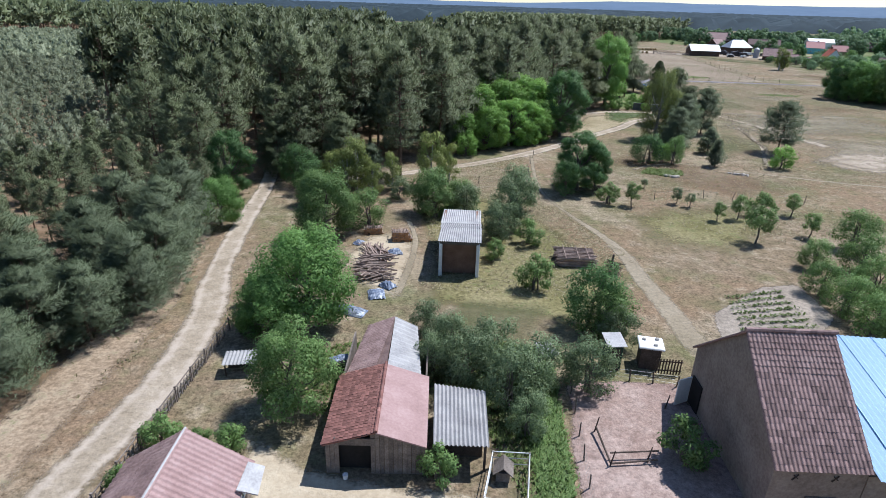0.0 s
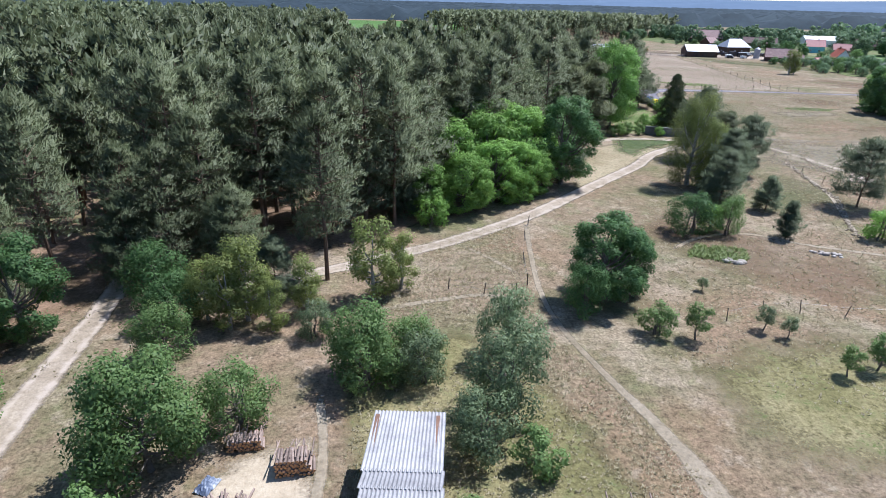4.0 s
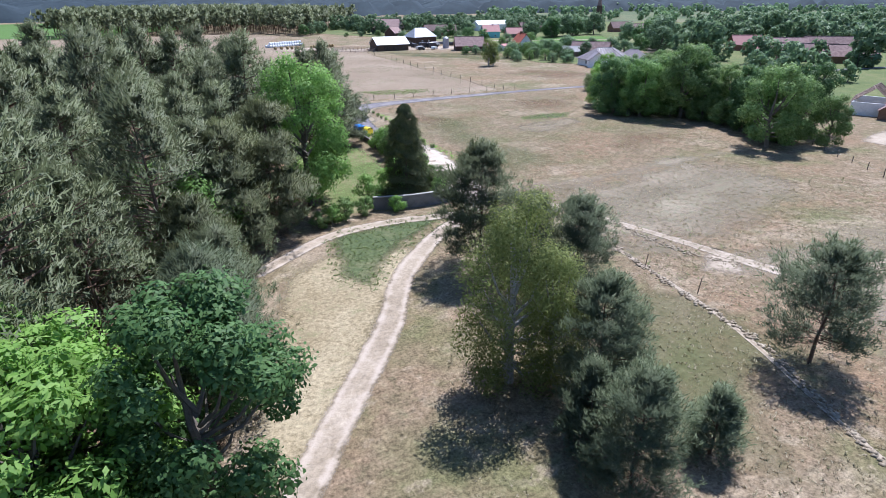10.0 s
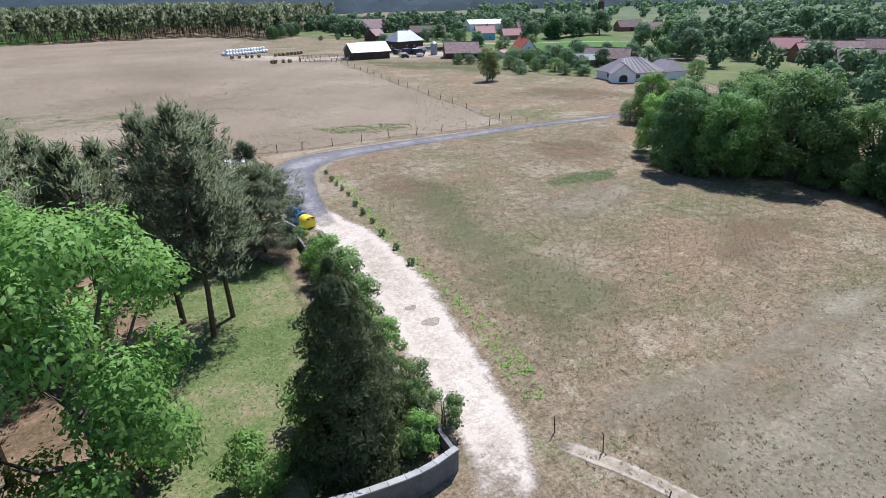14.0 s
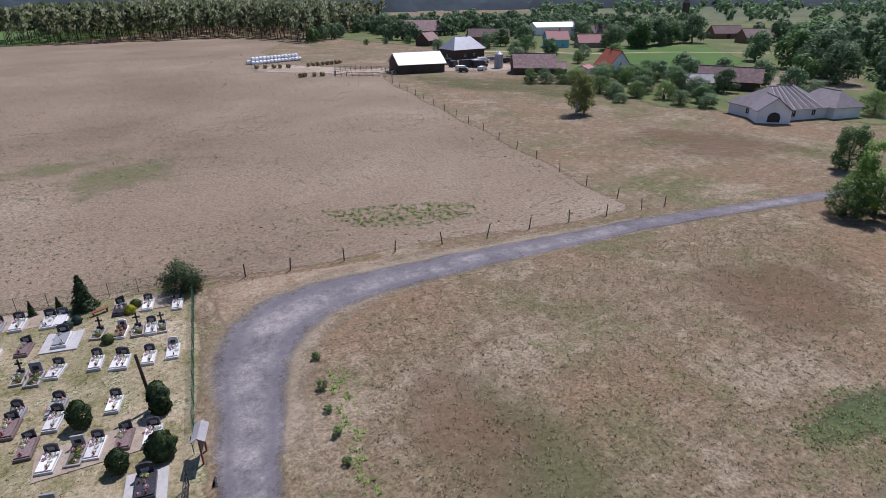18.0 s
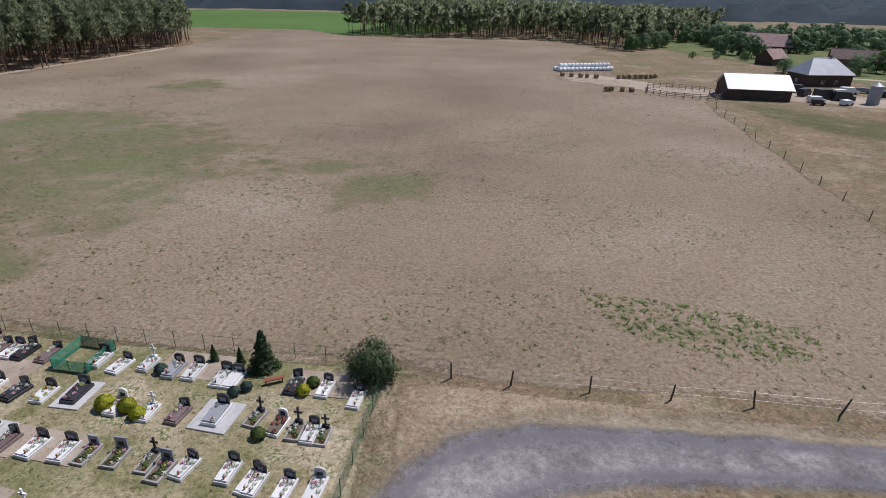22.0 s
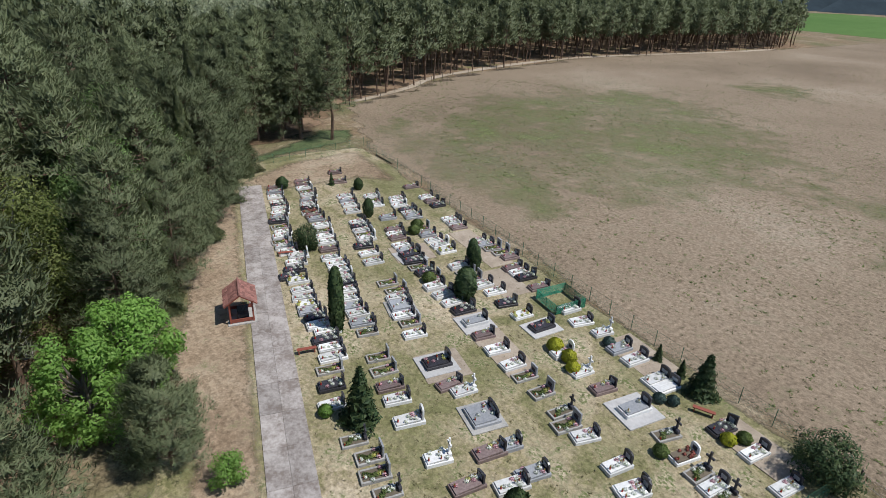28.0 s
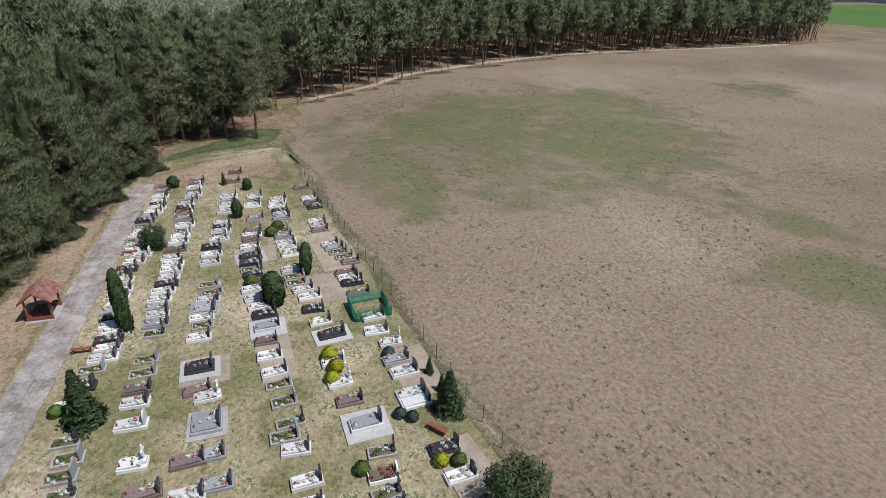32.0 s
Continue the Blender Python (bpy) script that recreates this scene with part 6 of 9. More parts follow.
# long barn with red tiles on one slope and faded felt on the other
longb = thing("timber_barn", pose(-3.2, 26.0, 0), "low timber barn, red tiles and faded pink felt roof", "barn")
RZ, EZ = 3.35, 2.35
part("roof_slope", Geo().slab([(-3.1, -0.3, EZ), (-3.1, 6.5, EZ), (0, 6.5, RZ), (0, -0.3, RZ)], 0.08), M_TILE_RED, longb)
part("roof_felt", Geo().slab([(0, -0.3, RZ), (0, 6.5, RZ), (2.95, 6.5, EZ), (2.95, -0.3, EZ)], 0.09), M_TILE_PINK, longb, "faded pink felt slope")
tiles(longb, [(-3.15, 6.5, EZ + 0.01), (-3.15, -0.32, EZ + 0.01), (0.03, -0.32, RZ + 0.03), (0.03, 6.5, RZ + 0.03)], 28, 12, pantile(), 300, M_TILE_RED, 5)
for i in range(17):
    part("ridge_tile", Geo().tube([(0.02, -0.3 + i * 0.4, RZ + 0.06), (0.02, 0.15 + i * 0.4, RZ + 0.09)], [0.12, 0.1], 7), M_TILE_RED, longb)
part("roof_slope_old", Geo().slab([(-2.75, 6.5, EZ - 0.1), (-1.95, 13.2, EZ - 0.1), (0.1, 13.2, RZ - 0.25), (0, 6.5, RZ - 0.25)], 0.08), M_TILE_BROWN, longb, "older mossy tile slope")
tiles(longb, [(-1.95, 13.2, EZ - 0.08), (-2.75, 6.5, EZ - 0.08), (0.03, 6.5, RZ - 0.22), (0.1, 13.2, RZ - 0.22)], 26, 10, pantile(), 10, M_TILE_BROWN, 6)
part("sheet_slope", corrugated([(0.1, 6.5, RZ - 0.22), (0.15, 13.2, RZ - 0.22), (1.9, 13.2, EZ - 0.1), (2.4, 6.5, EZ - 0.1)], 12, 0.03), M_CORRU, longb, "pale fibre cement sheets")
for i in range(22):
    u = -2.85 + i * 0.265
    if -2.3 < u < -0.2:
        continue
    top = EZ + (RZ - EZ) * (1 - abs(u) / 3.0) - 0.12
    part("board", Geo().box((u, 0.05, 0), (0.25, 0.04, top)), M_WOOD_OLD, longb)
# black sheet set back in the opening paints the shade of the interior
part("doorway", Geo().box((-1.25, 0.5, 0), (2.2, 0.05, 2.2)), M_DARK, longb, "near-black panel for the shade inside the open barn")
part("lintel", Geo().box((-1.25, 0.03, 2.15), (2.4, 0.12, 0.5)), M_WOOD_OLD, longb)
for sx, mm in ((-2.9, M_WOOD_OLD), (2.75, M_WOOD_OLD)):
    part("side_wall", Geo().box((sx, 6.2, 0), (0.12, 12.3, EZ - 0.15)), mm, longb)
part("back_wall", Geo().box((0, 13.0, 0), (4.0, 0.12, EZ - 0.2)), M_WOOD_OLD, longb)
bucket = thing("bucket", pose(-5.0, 25.6, 0), "white plastic bucket in front of the barn", "bucket")
part("pail", Geo().tube([(0, 0, 0), (0, 0, 0.32)], [0.13, 0.17], 12), M_WHITE, bucket)
part("handle", Geo().tube([(-0.17, 0, 0.3), (0, 0, 0.46), (0.17, 0, 0.3)], [0.008] * 3, 4), M_WIRE, bucket)

lean = thing("lean_to", pose(0.1, 26.2, 0), "lean-to shed under grey corrugated sheets", "shed")
part("corrugated_roof", corrugated([(0, -0.1, 2.2), (3.3, -0.1, 2.15), (3.4, 5.0, 2.25), (0, 5.6, 2.3)], 13, 0.06, 0.02, 4), M_CORRU, lean)
for px, py in ((0.15, 0.2), (3.1, 0.2), (0.15, 5.0), (3.1, 4.8)):
    part("post", Geo().box((px, py, 0), (0.14, 0.14, 2.1)), M_WOOD_DARK, lean)
part("back_board", Geo().box((1.7, 4.9, 0), (3.0, 0.08, 1.9)), M_WOOD_DARK, lean)
part("front_board", Geo().box((1.6, 1.4, 0), (2.9, 0.08, 1.8)), M_WOOD_DARK, lean)

# low house by the road
house = gable_house("farm_house", -13.3, 16.6, 90, 15.4, 6.4, 2.3, 4.3, M_PLASTER, M_TILE_PINK, "low farmhouse with faded pink roof", 0.3, (("f", 6.6, 1.0, 0.8, 0.9),), (("f", 5.2, 0.9, 1.9),), True)
part("verge_board", Geo().tube([(8.0, 0, 4.40), (-8.0, 0, 4.40)], [0.07, 0.07], 6), M_CORRU, house, "pale ridge flashing")
tiles(house, [(-8.0, -3.5, 2.12), (8.0, -3.5, 2.12), (8.0, 0, 4.32), (-8.0, 0, 4.32)], 46, 13, pantile(), 60, M_TILE_PINK, 12)
tiles(house, [(8.0, 3.5, 2.12), (-8.0, 3.5, 2.12), (-8.0, 0, 4.32), (8.0, 0, 4.32)], 46, 13, pantile(), 10, M_TILE_BROWN, 13)
part("porch_roof", Geo().slab([(7.6, -4.2, 2.2), (5.6, -4.4, 2.2), (5.6, -3.3, 2.5), (7.6, -3.3, 2.5)], 0.08), M_CORRU, house, "small greenish porch roof")

# shed in the meadow
shed = thing("field_shed", pose(0.4, 53.3, 0, 0, 0, -3), "narrow brick shed under grey corrugated sheets", "shed")
for i, (y0, y1) in enumerate(((-0.4, 4.2), (4.0, 5.4), (5.2, 10.3))):
    z0, z1 = 3.95 - 0.035 * y0 + 0.02 * i, 3.95 - 0.035 * y1 + 0.02 * i
    part("roof_sheet", corrugated([(-0.25, y0, z0), (4.15, y0, z0), (4.25, y1, z1), (-0.1, y1, z1)], 20, 0.045, 0.02), M_CORRU, shed)
for c, s in (((0.12, 5, 0), (0.24, 9.8, 3.7)), ((3.78, 5, 0), (0.24, 9.8, 3.7)), ((1.95, 9.9, 0), (3.6, 0.24, 3.4)), ((1.95, 0.8, 0), (3.5, 0.2, 3.3))):
    part("wall", Geo().box(c, s), M_BRICK, shed)
part("beam", Geo().box((1.95, -0.1, 3.55), (3.9, 0.16, 0.22)), M_WOOD_OLD, shed)
for u in (0.06, 3.84):
    part("whitewashed_pier", Geo().box((u, -0.02, 0), (0.34, 0.34, 3.6), 0, 0.02), M_WHITE, shed, "patchy whitewashed pier")

# outhouses
oh = thing("outhouse", pose(13.9, 37.7, 0, 0, 0, 4), "dark green wooden outhouse with pale flat roof", "outhouse")
part("cabin", Geo().box((0, 0, 0), (1.1, 1.2, 2.2)), surf("dark_green_boards", [(0.02, 0.05, 0.035), (0.035, 0.075, 0.05)], 2, 8, 0.7, 0.2), oh)
part("roof", Geo().slab([(-0.75, -0.85, 2.3), (0.75, -0.85, 2.3), (0.75, 0.85, 2.55), (-0.75, 0.85, 2.55)], 0.06), M_CORRU, oh)
part("door", Geo().box((0, -0.62, 0.05), (0.75, 0.05, 1.9)), M_WOOD_DARK, oh)
oh2 = thing("tarp_hut", pose(16.9, 38.0, 0, 0, 0, -12), "dark hut covered with a white weighted tarp", "hut")
part("hut_body", Geo().box((0, 0, 0), (1.5, 1.4, 1.9)), M_WOOD_DARK, oh2)
part("tarp", Geo().box((0, 0, 1.9), (1.9, 1.8, 0.14), 0, 0.05), M_WHITE, oh2, "crumpled white tarpaulin")
for u, v in ((-0.5, 0.3), (0.3, -0.4), (0.5, 0.5)):
    part("weight_stone", Geo().box((u, v, 2.03), (0.3, 0.22, 0.16), 30 * u, 0.05), M_CONCRETE, oh2)
sheets = thing("sheet_stack", pose(9.2, 39.6, 0, 0, 0, 12), "stack of broken pale corrugated sheets in grass", "stack")
for i in range(4):
    part("sheet", corrugated([(-0.7, -0.9, 0.1 + i * 0.07), (0.7, -0.9, 0.1 + i * 0.07), (0.7 - 0.1 * i, 0.9, 0.12 + i * 0.07), (-0.7, 0.9, 0.12 + i * 0.07)], 7, 0.03), M_CORRU, sheets)


# wood piles
def log(parent, p0, p1, r, cut=False, n=6):
    ob = part("log", Geo().tube([p0, p1], [r, r * 0.85], n, not cut), M_LOG, parent)
    if cut:
        for p, q in ((p0, p1), (p1, p0)):
            d = (Vector(p) - Vector(q)).normalized() * 0.006
            part("cut_end", Geo().tube([Vector(p) - d, Vector(p) + d], [r * 0.97] * 2, n), M_LOG_END, ob)


wr = random.Random(9)
pile = thing("branch_pile", pose(-6.8, 56.4, 0), "long heap of grey cut branches", "wood pile")
for i in range(170):
    y = wr.uniform(-4.8, 3.0)
    h = max(0.12, (1.25 - 0.16 * abs(y + 1.2)) * wr.random() ** 0.6)
    a = wr.gauss(0.2 if y < -1 else 1.9, 0.35)
    ln = wr.uniform(1.0, 1.7)
    cx = wr.uniform(-0.7, 1.3) + 0.1 * y * -1
    d = Vector((math.cos(a), math.sin(a), wr.uniform(-0.08, 0.12))) * ln
    c = Vector((cx, y, h))
    log(pile, c - d, c + d, wr.uniform(0.045, 0.11), False, 5)
pile2 = thing("pole_stack", pose(15.2, 57.4, 0, 0, 0, -3), "neat stack of dark thin poles", "wood pile")
for k in range(9):
    for i in range(9):
        y = -1.5 + i * 0.36 + wr.uniform(-0.06, 0.06)
        log(pile2, (-2.0 + wr.uniform(-0.3, 0.2), y, 0.1 + k * 0.13), (2.0 + wr.uniform(-0.2, 0.3), y + wr.uniform(-0.1, 0.1), 0.1 + k * 0.13 + wr.uniform(-0.02, 0.04)), wr.uniform(0.05, 0.08), False, 5)
for ux in (-1.2, 0.2, 1.3):
    part("cross_pole", Geo().tube([(ux, -1.9, 1.2), (ux + 0.1, 1.9, 1.22)], [0.05, 0.05], 5), M_LOG, pile2)
pile3 = thing("brush_heap", pose(19.0, 55.2, 0), "dark heap of brushwood by the path", "wood pile")
for i in range(60):
    a, b = wr.uniform(0, 6.28), wr.uniform(0.1, 0.9)
    c = Vector((wr.gauss(0, 0.35), wr.gauss(0, 0.5), b * 0.9 + 0.15))
    d = Vector((math.cos(a) * 0.5, math.sin(a), wr.uniform(-0.3, 0.3)))
    part("stick", Geo().tube([c - d, c + d], [0.03, 0.015], 4), M_WOOD_DARK, pile3)
part("leaning_stump", Geo().tube([(0.2, 1.5, 0), (0.3, 1.6, 1.3)], [0.14, 0.11], 7), M_WOOD_DARK, pile3)
for nm, px, py, w, dpt, n in (("split_log_stack", -4.0, 62.6, 2.6, 1.2, 6), ("split_log_stack", -7.6, 64.6, 2.4, 1.0, 4)):
    st = thing(nm, pose(px, py, 0, 0, 0, 8), "stack of sawn logs with orange cut ends", "wood pile", "sawn log stacks")
    for k in range(n):
        for i in range(int(w / 0.24) - k // 2):
            r = wr.uniform(0.09, 0.125)
            x = -w / 2 + 0.12 + i * 0.24 + (k % 2) * 0.1
            if wr.random() < 0.95:
                log(st, (x, -dpt / 2 - 0.12 * wr.random(), 0.11 + k * 0.2), (x + wr.uniform(-0.1, 0.1), dpt / 2, 0.11 + k * 0.2), r, True, 7)
    for i in range(8):
        part("pole", Geo().tube([(-w / 2 + i * w / 8, -0.4, n * 0.2 + 0.05), (-w / 2 + i * w / 8 + wr.uniform(-0.4, 0.6), 1.6, n * 0.2 - 0.3)], [0.05, 0.04], 5), M_LOG, st)
M_TARP = surf("blue_grey_plastic_sheet", [(0.05, 0.07, 0.13), (0.16, 0.19, 0.26), (0.6, 0.62, 0.66)], 1.3, 5, 0.4, 0.3)


def crumple(w, d, h, seed, n=9):
    rng = np.random.default_rng(seed)
    V = [((i / n - 0.5) * w, (j / n - 0.5) * d, h * (1 - max(abs(2 * i / n - 1), abs(2 * j / n - 1)) ** 2) + rng.uniform(0, 0.16) + 0.02) for i in range(n + 1) for j in range(n + 1)]
    return Geo().add(V, [(i * (n + 1) + j, (i + 1) * (n + 1) + j, (i + 1) * (n + 1) + j + 1, i * (n + 1) + j + 1) for i in range(n) for j in range(n)])


for px, py, w, d, h, a in ((-4.6, 58.6, 1.6, 1.3, 0.5, 20), (-5.6, 48.6, 1.6, 2.0, 0.4, 10), (-4.7, 50.4, 1.2, 1.6, 0.5, 50), (-7.6, 45.2, 3.0, 1.4, 0.5, -20), (-9.0, 61.2, 1.4, 1.0, 0.3, 70)):
    solid("tarpaulin", crumple(w, d, h, int(px * -10)), M_TARP, "crumpled blue and white plastic sheeting on the ground", "tarpaulin", m=pose(px, py, 0, 0, 0, a))
saw = thing("trestle_table", pose(-7.1, 36.6, 0, 0, 0, 25), "littered work trestle under a pale sheet", "table")
part("tabletop", Geo().box((0, 0, 0.75), (1.5, 0.9, 0.06)), M_WOOD_OLD, saw)
for u in (-0.65, 0.65):
    for v in (-0.35, 0.35):
        part("leg", Geo().box((u, v, 0), (0.07, 0.07, 0.75)), M_WOOD_OLD, saw)
part("sheet_cover", crumple(1.4, 0.8, 0.12, 4), M_TARP, saw).location = (0, 0, 0.8)
hut = thing("kennel", pose(-14.4, 35.9, 0, 0, 0, 8), "low open shelter with striped sheet roof", "shelter")
part("roof", corrugated([(-1.2, -0.7, 1.1), (1.2, -0.7, 1.1), (1.3, 0.8, 1.35), (-1.1, 0.8, 1.35)], 9, 0.035), M_CORRU, hut)
for u in (-1.0, 1.0):
    for v in (-0.5, 0.6):
        part("post", Geo().box((u, v, 0), (0.09, 0.09, 1.08)), M_WOOD_DARK, hut)
part("board", Geo().box((0, 0.55, 0), (2.0, 0.06, 1.0)), M_WOOD_DARK, hut)
pen = thing("dog_pen", pose(4.4, 25.2, 0, 0, 0, -8), "wire dog pen with pale wooden rails", "pen")
for u, v, h in ((-1.2, -2.2, 1.3), (1.2, -2.2, 1.3), (-0.9, 1.4, 1.3), (1.3, 1.6, 1.3), (0, -2.2, 1.2)):
    part("post", Geo().box((u, v, 0), (0.09, 0.09, h)), M_WOOD_OLD, pen)
for a, b in (((-1.2, -2.2), (1.2, -2.2)), ((1.2, -2.2), (1.3, 1.6)), ((-1.2, -2.2), (-0.9, 1.4)), ((-0.9, 1.4), (1.3, 1.6))):
    for z in (0.35, 0.8, 1.25):
        part("rail", Geo().tube([(*a, z), (*b, z)], [0.03, 0.03], 5), M_WHITE if z > 1 else M_WIRE, pen)
kn = thing("dog_house", pose(4.3, 26.0, 0, 0, 0, -8), "small wooden dog house with pitched roof", "dog house")
part("box", Geo().box((0, 0, 0), (0.8, 0.9, 0.65)), M_WOOD_OLD, kn)
for sx in (-1, 1):
    part("roof_board", Geo().slab([(0, -0.6, 1.15), (0, 0.6, 1.15), (sx * 0.6, 0.6, 0.6), (sx * 0.6, -0.6, 0.6)], 0.05), M_WOOD_OLD, kn)
# sand heap, vegetable rows
heap = crumple(4.2, 2.6, 0.5, 77, 14)
solid("dug_soil", heap, M_PATH, "spread heap of pale dug soil", "heap", m=pose(25.4, 50.6, 0, 0, 0, 30))
vg = np.random.default_rng(21)
for r in range(7):
    a, b = Vector((27.1 + r * 0.24, 43.4 + r * 1.02, 0)), Vector((34.4 + r * 0.08, 44.4 + r * 1.14, 0))
    row = thing("vegetable_row", pose(a.x, a.y, 0), "row of leafy potato plants in grey soil", "crop row", "rows of the vegetable plot")
    n = 150
    t = vg.uniform(0, 1, n)
    C = np.array(b - a)[None] * t[:, None] + vg.normal(size=(n, 3)) * np.array([0.12, 0.12, 0.05]) + np.array([0, 0, 0.18])
    V, F = leaf_cards(C, unit(vg.normal(size=(n, 3)) * 0.5 + np.array([0, 0, 1])), 0.14 * vg.uniform(0.6, 1.3, n), 0.55, vg)
    part("leaf_band", np_mesh("leaf_band", V, F), L_WEED, row)["kind"] = "stuff"
    part("ridge", Geo().tube([(0, 0, -0.08), tuple(b - a - Vector((0, 0, 0.08)))], [0.22, 0.22], 8), M_BED, row)


# ---- fences ----
def post_row(name, pts, h, r, label, material=M_POST, wires=2, wire_mat=M_WIRE, lean=4, group="", square=False):
    """Posts at the given places with strands of wire between them, one fence."""
    root = thing(name, pose(pts[0][0], pts[0][1], 0), label, "fence", group)
    ox, oy = pts[0][0], pts[0][1]
    fr2 = random.Random(len(pts) * 7 + int(ox))
    tops = []
    for x, y in pts:
        hh = h * fr2.uniform(0.92, 1.08)
        dx, dy = (math.tan(radians(fr2.gauss(0, lean))) * hh for _ in "ab")
        g = Geo().box((x - ox, y - oy, 0), (r * 1.6, r * 1.6, hh)) if square else Geo().tube([(x - ox, y - oy, -0.1), (x - ox + dx, y - oy + dy, hh)], [r, r * 0.85], 7)
        part("post", g, material, root)
        tops.append((x - ox + dx * 0.9, y - oy + dy * 0.9, hh))
    for k in range(wires):
        f = (k + 1) / (wires + 0.3)
        part("wire", Geo().tube([(a[0] * 1, a[1] * 1, a[2] * f) for a in tops], [0.006] * len(tops), 3, False), wire_mat, root)
    return root


def along(a, b, step):
    n = max(1, round(math.dist(a, b) / step))
    return [(a[0] + (b[0] - a[0]) * i / n, a[1] + (b[1] - a[1]) * i / n) for i in range(n + 1)]


post_row("pasture_fence", along((76, 243), (85.1, 241.8), 4.6) + along((85.1, 241.8), (132.3, 238), 5.7)[1:] + [(136.4, 237.8)], 1.55, 0.075, "wire pasture fence on dark wooden posts", lean=5)
post_row("pasture_fence", [(132.5, 243)] + along((132.5, 249.7), (146, 358), 7.6) + [(150, 368), (153, 379)], 1.5, 0.075, "wire pasture fence on dark wooden posts", lean=5)
post_row("meadow_fence", [(6.4, 86.6), (9.9, 85.6), (13.2, 85.4), (14.6, 87.6), (15.2, 93), (16.4, 99.6), (17.6, 104.8)], 1.3, 0.06, "broken line of thin fence posts", lean=6)
post_row("meadow_fence", [(32, 80.4), (36.4, 81.8), (39.9, 81.8), (43.9, 81.2), (48.4, 80.8), (54, 80)], 1.3, 0.045, "thin leaning stakes across the meadow", lean=9, wires=1)
post_row("meadow_fence", [(73.2, 159.8), (74.6, 156.8), (73.6, 151.4), (73.8, 147.6), (72.6, 143), (72.2, 138.6), (71.4, 132), (70.5, 125), (72, 119)], 1.4, 0.045, "thin leaning stakes beside the wheel tracks", lean=8, wires=2)
post_row("sand_fence", along((124, 127.5), (149, 165), 4), 1.2, 0.07, "low post fence round the bare sand", lean=3)
post_row("far_fence", along((-29, 261.5), (-51, 304), 6) + along((-51, 304), (-61.5, 365), 6)[1:] + along((-61.5, 365), (-51, 470), 7)[1:], 1.4, 0.07, "pasture fence along the pine wood", wires=2)
post_row("yard_fence", along((10.4, 38.4), (8.2, 12), 2.3), 1.2, 0.05, "wire netting fence round the bare yard", wires=4, lean=5)
post_row("yard_fence", along((13.2, 36.1), (18.2, 35.2), 1.7), 1.0, 0.06, "low rail fence at the back of the yard", wires=3, lean=4)
rf = thing("roadside_fence", pose(-18.4, 20, 0), "grey weathered plank fence along the sandy road", "fence")
pts = along((-18.5, 16), (-17.2, 41.6), 2.4)
for i, (x, y) in enumerate(pts):
    part("post", Geo().box((x + 18.4, y - 20, 0), (0.12, 0.12, 1.25)), M_WOOD_OLD, rf)
    if i:
        u = pts[i - 1]
        for z in (0.3, 0.7, 1.1):
            part("rail", Geo().tube([(u[0] + 18.4, u[1] - 20, z), (x + 18.4, y - 20, z + 0.02)], [0.045, 0.04], 4), M_WOOD_OLD, rf)
        for q in range(5):
            f = (q + 0.5) / 5
            part("picket", Geo().box((u[0] + (x - u[0]) * f + 18.46, u[1] + (y - u[1]) * f - 20, 0.1), (0.03, 0.1, 0.95)), M_WOOD_OLD, rf)
rail = thing("pole_rail", pose(11, 27, 0), "dark pole rails lying across the yard", "rail")
part("pole", Geo().tube([(-0.2, 3, 0.5), (0, 0, 0.25)], [0.07, 0.06], 6), M_WOOD_DARK, rail)
part("pole", Geo().tube([(0, 0, 0.2), (3.0, 0.3, 0.3)], [0.06, 0.05], 6), M_WOOD_DARK, rail)
part("pole", Geo().tube([(0.1, 0.6, 0.5), (3.2, 0.8, 0.55)], [0.05, 0.05], 6), M_WOOD_DARK, rail)
for u, v in ((-0.2, 3.1), (0, 0), (2.4, 0.4), (5.4, 5.6)):
    part("stake", Geo().tube([(u, v, 0), (u + 0.2, v + 0.1, 1.1)], [0.06, 0.04], 6), M_WOOD_DARK, rail)
gate = thing("picket_gate", pose(18.0, 36.6, 0, 0, 0, -6), "slatted wooden gate at the barn corner", "gate")
for i in range(9):
    part("slat", Geo().box((-0.9 + i * 0.22, 0, 0.1), (0.09, 0.04, 1.35)), M_WOOD_DARK, gate)
for z in (0.35, 1.15):
    part("rail", Geo().box((0, 0.04, z), (2.0, 0.05, 0.1)), M_WOOD_DARK, gate)

# ---- the cemetery ----
M_GR_DARK = surf("polished_dark_granite", [(0.022, 0.022, 0.026), (0.045, 0.043, 0.05), (0.07, 0.065, 0.072)], 6, 6, 0.25, 0.0, change=0.3)
M_GR_GREY = surf("grey_granite", [(0.22, 0.225, 0.24), (0.31, 0.315, 0.33), (0.38, 0.385, 0.4)], 6, 6, 0.35, 0.05, change=0.15)
M_GR_PINK = surf("reddish_granite", [(0.12, 0.085, 0.08), (0.19, 0.14, 0.13), (0.26, 0.20, 0.19)], 6, 6, 0.35, 0.0, change=0.2)
M_TERRAZZO = surf("pale_terrazzo", [(0.54, 0.53, 0.515), (0.66, 0.65, 0.635), (0.77, 0.76, 0.745)], 5, 7, 0.55, 0.1, change=0.26)
M_PLATE = surf("grey_base_plate", [(0.36, 0.345, 0.335), (0.45, 0.435, 0.425), (0.53, 0.515, 0.50)], 3, 7, 0.7, 0.15, change=0.1)
M_BEDSOIL = surf("grave_bed_soil", [(0.10, 0.08, 0.06), (0.17, 0.14, 0.10)], 4, 6, 0.95, 0.5)
M_LANTERN = surf("red_lantern_glass", [(0.35, 0.02, 0.015), (0.45, 0.04, 0.03)], 2, 4, 0.2, 0.0)
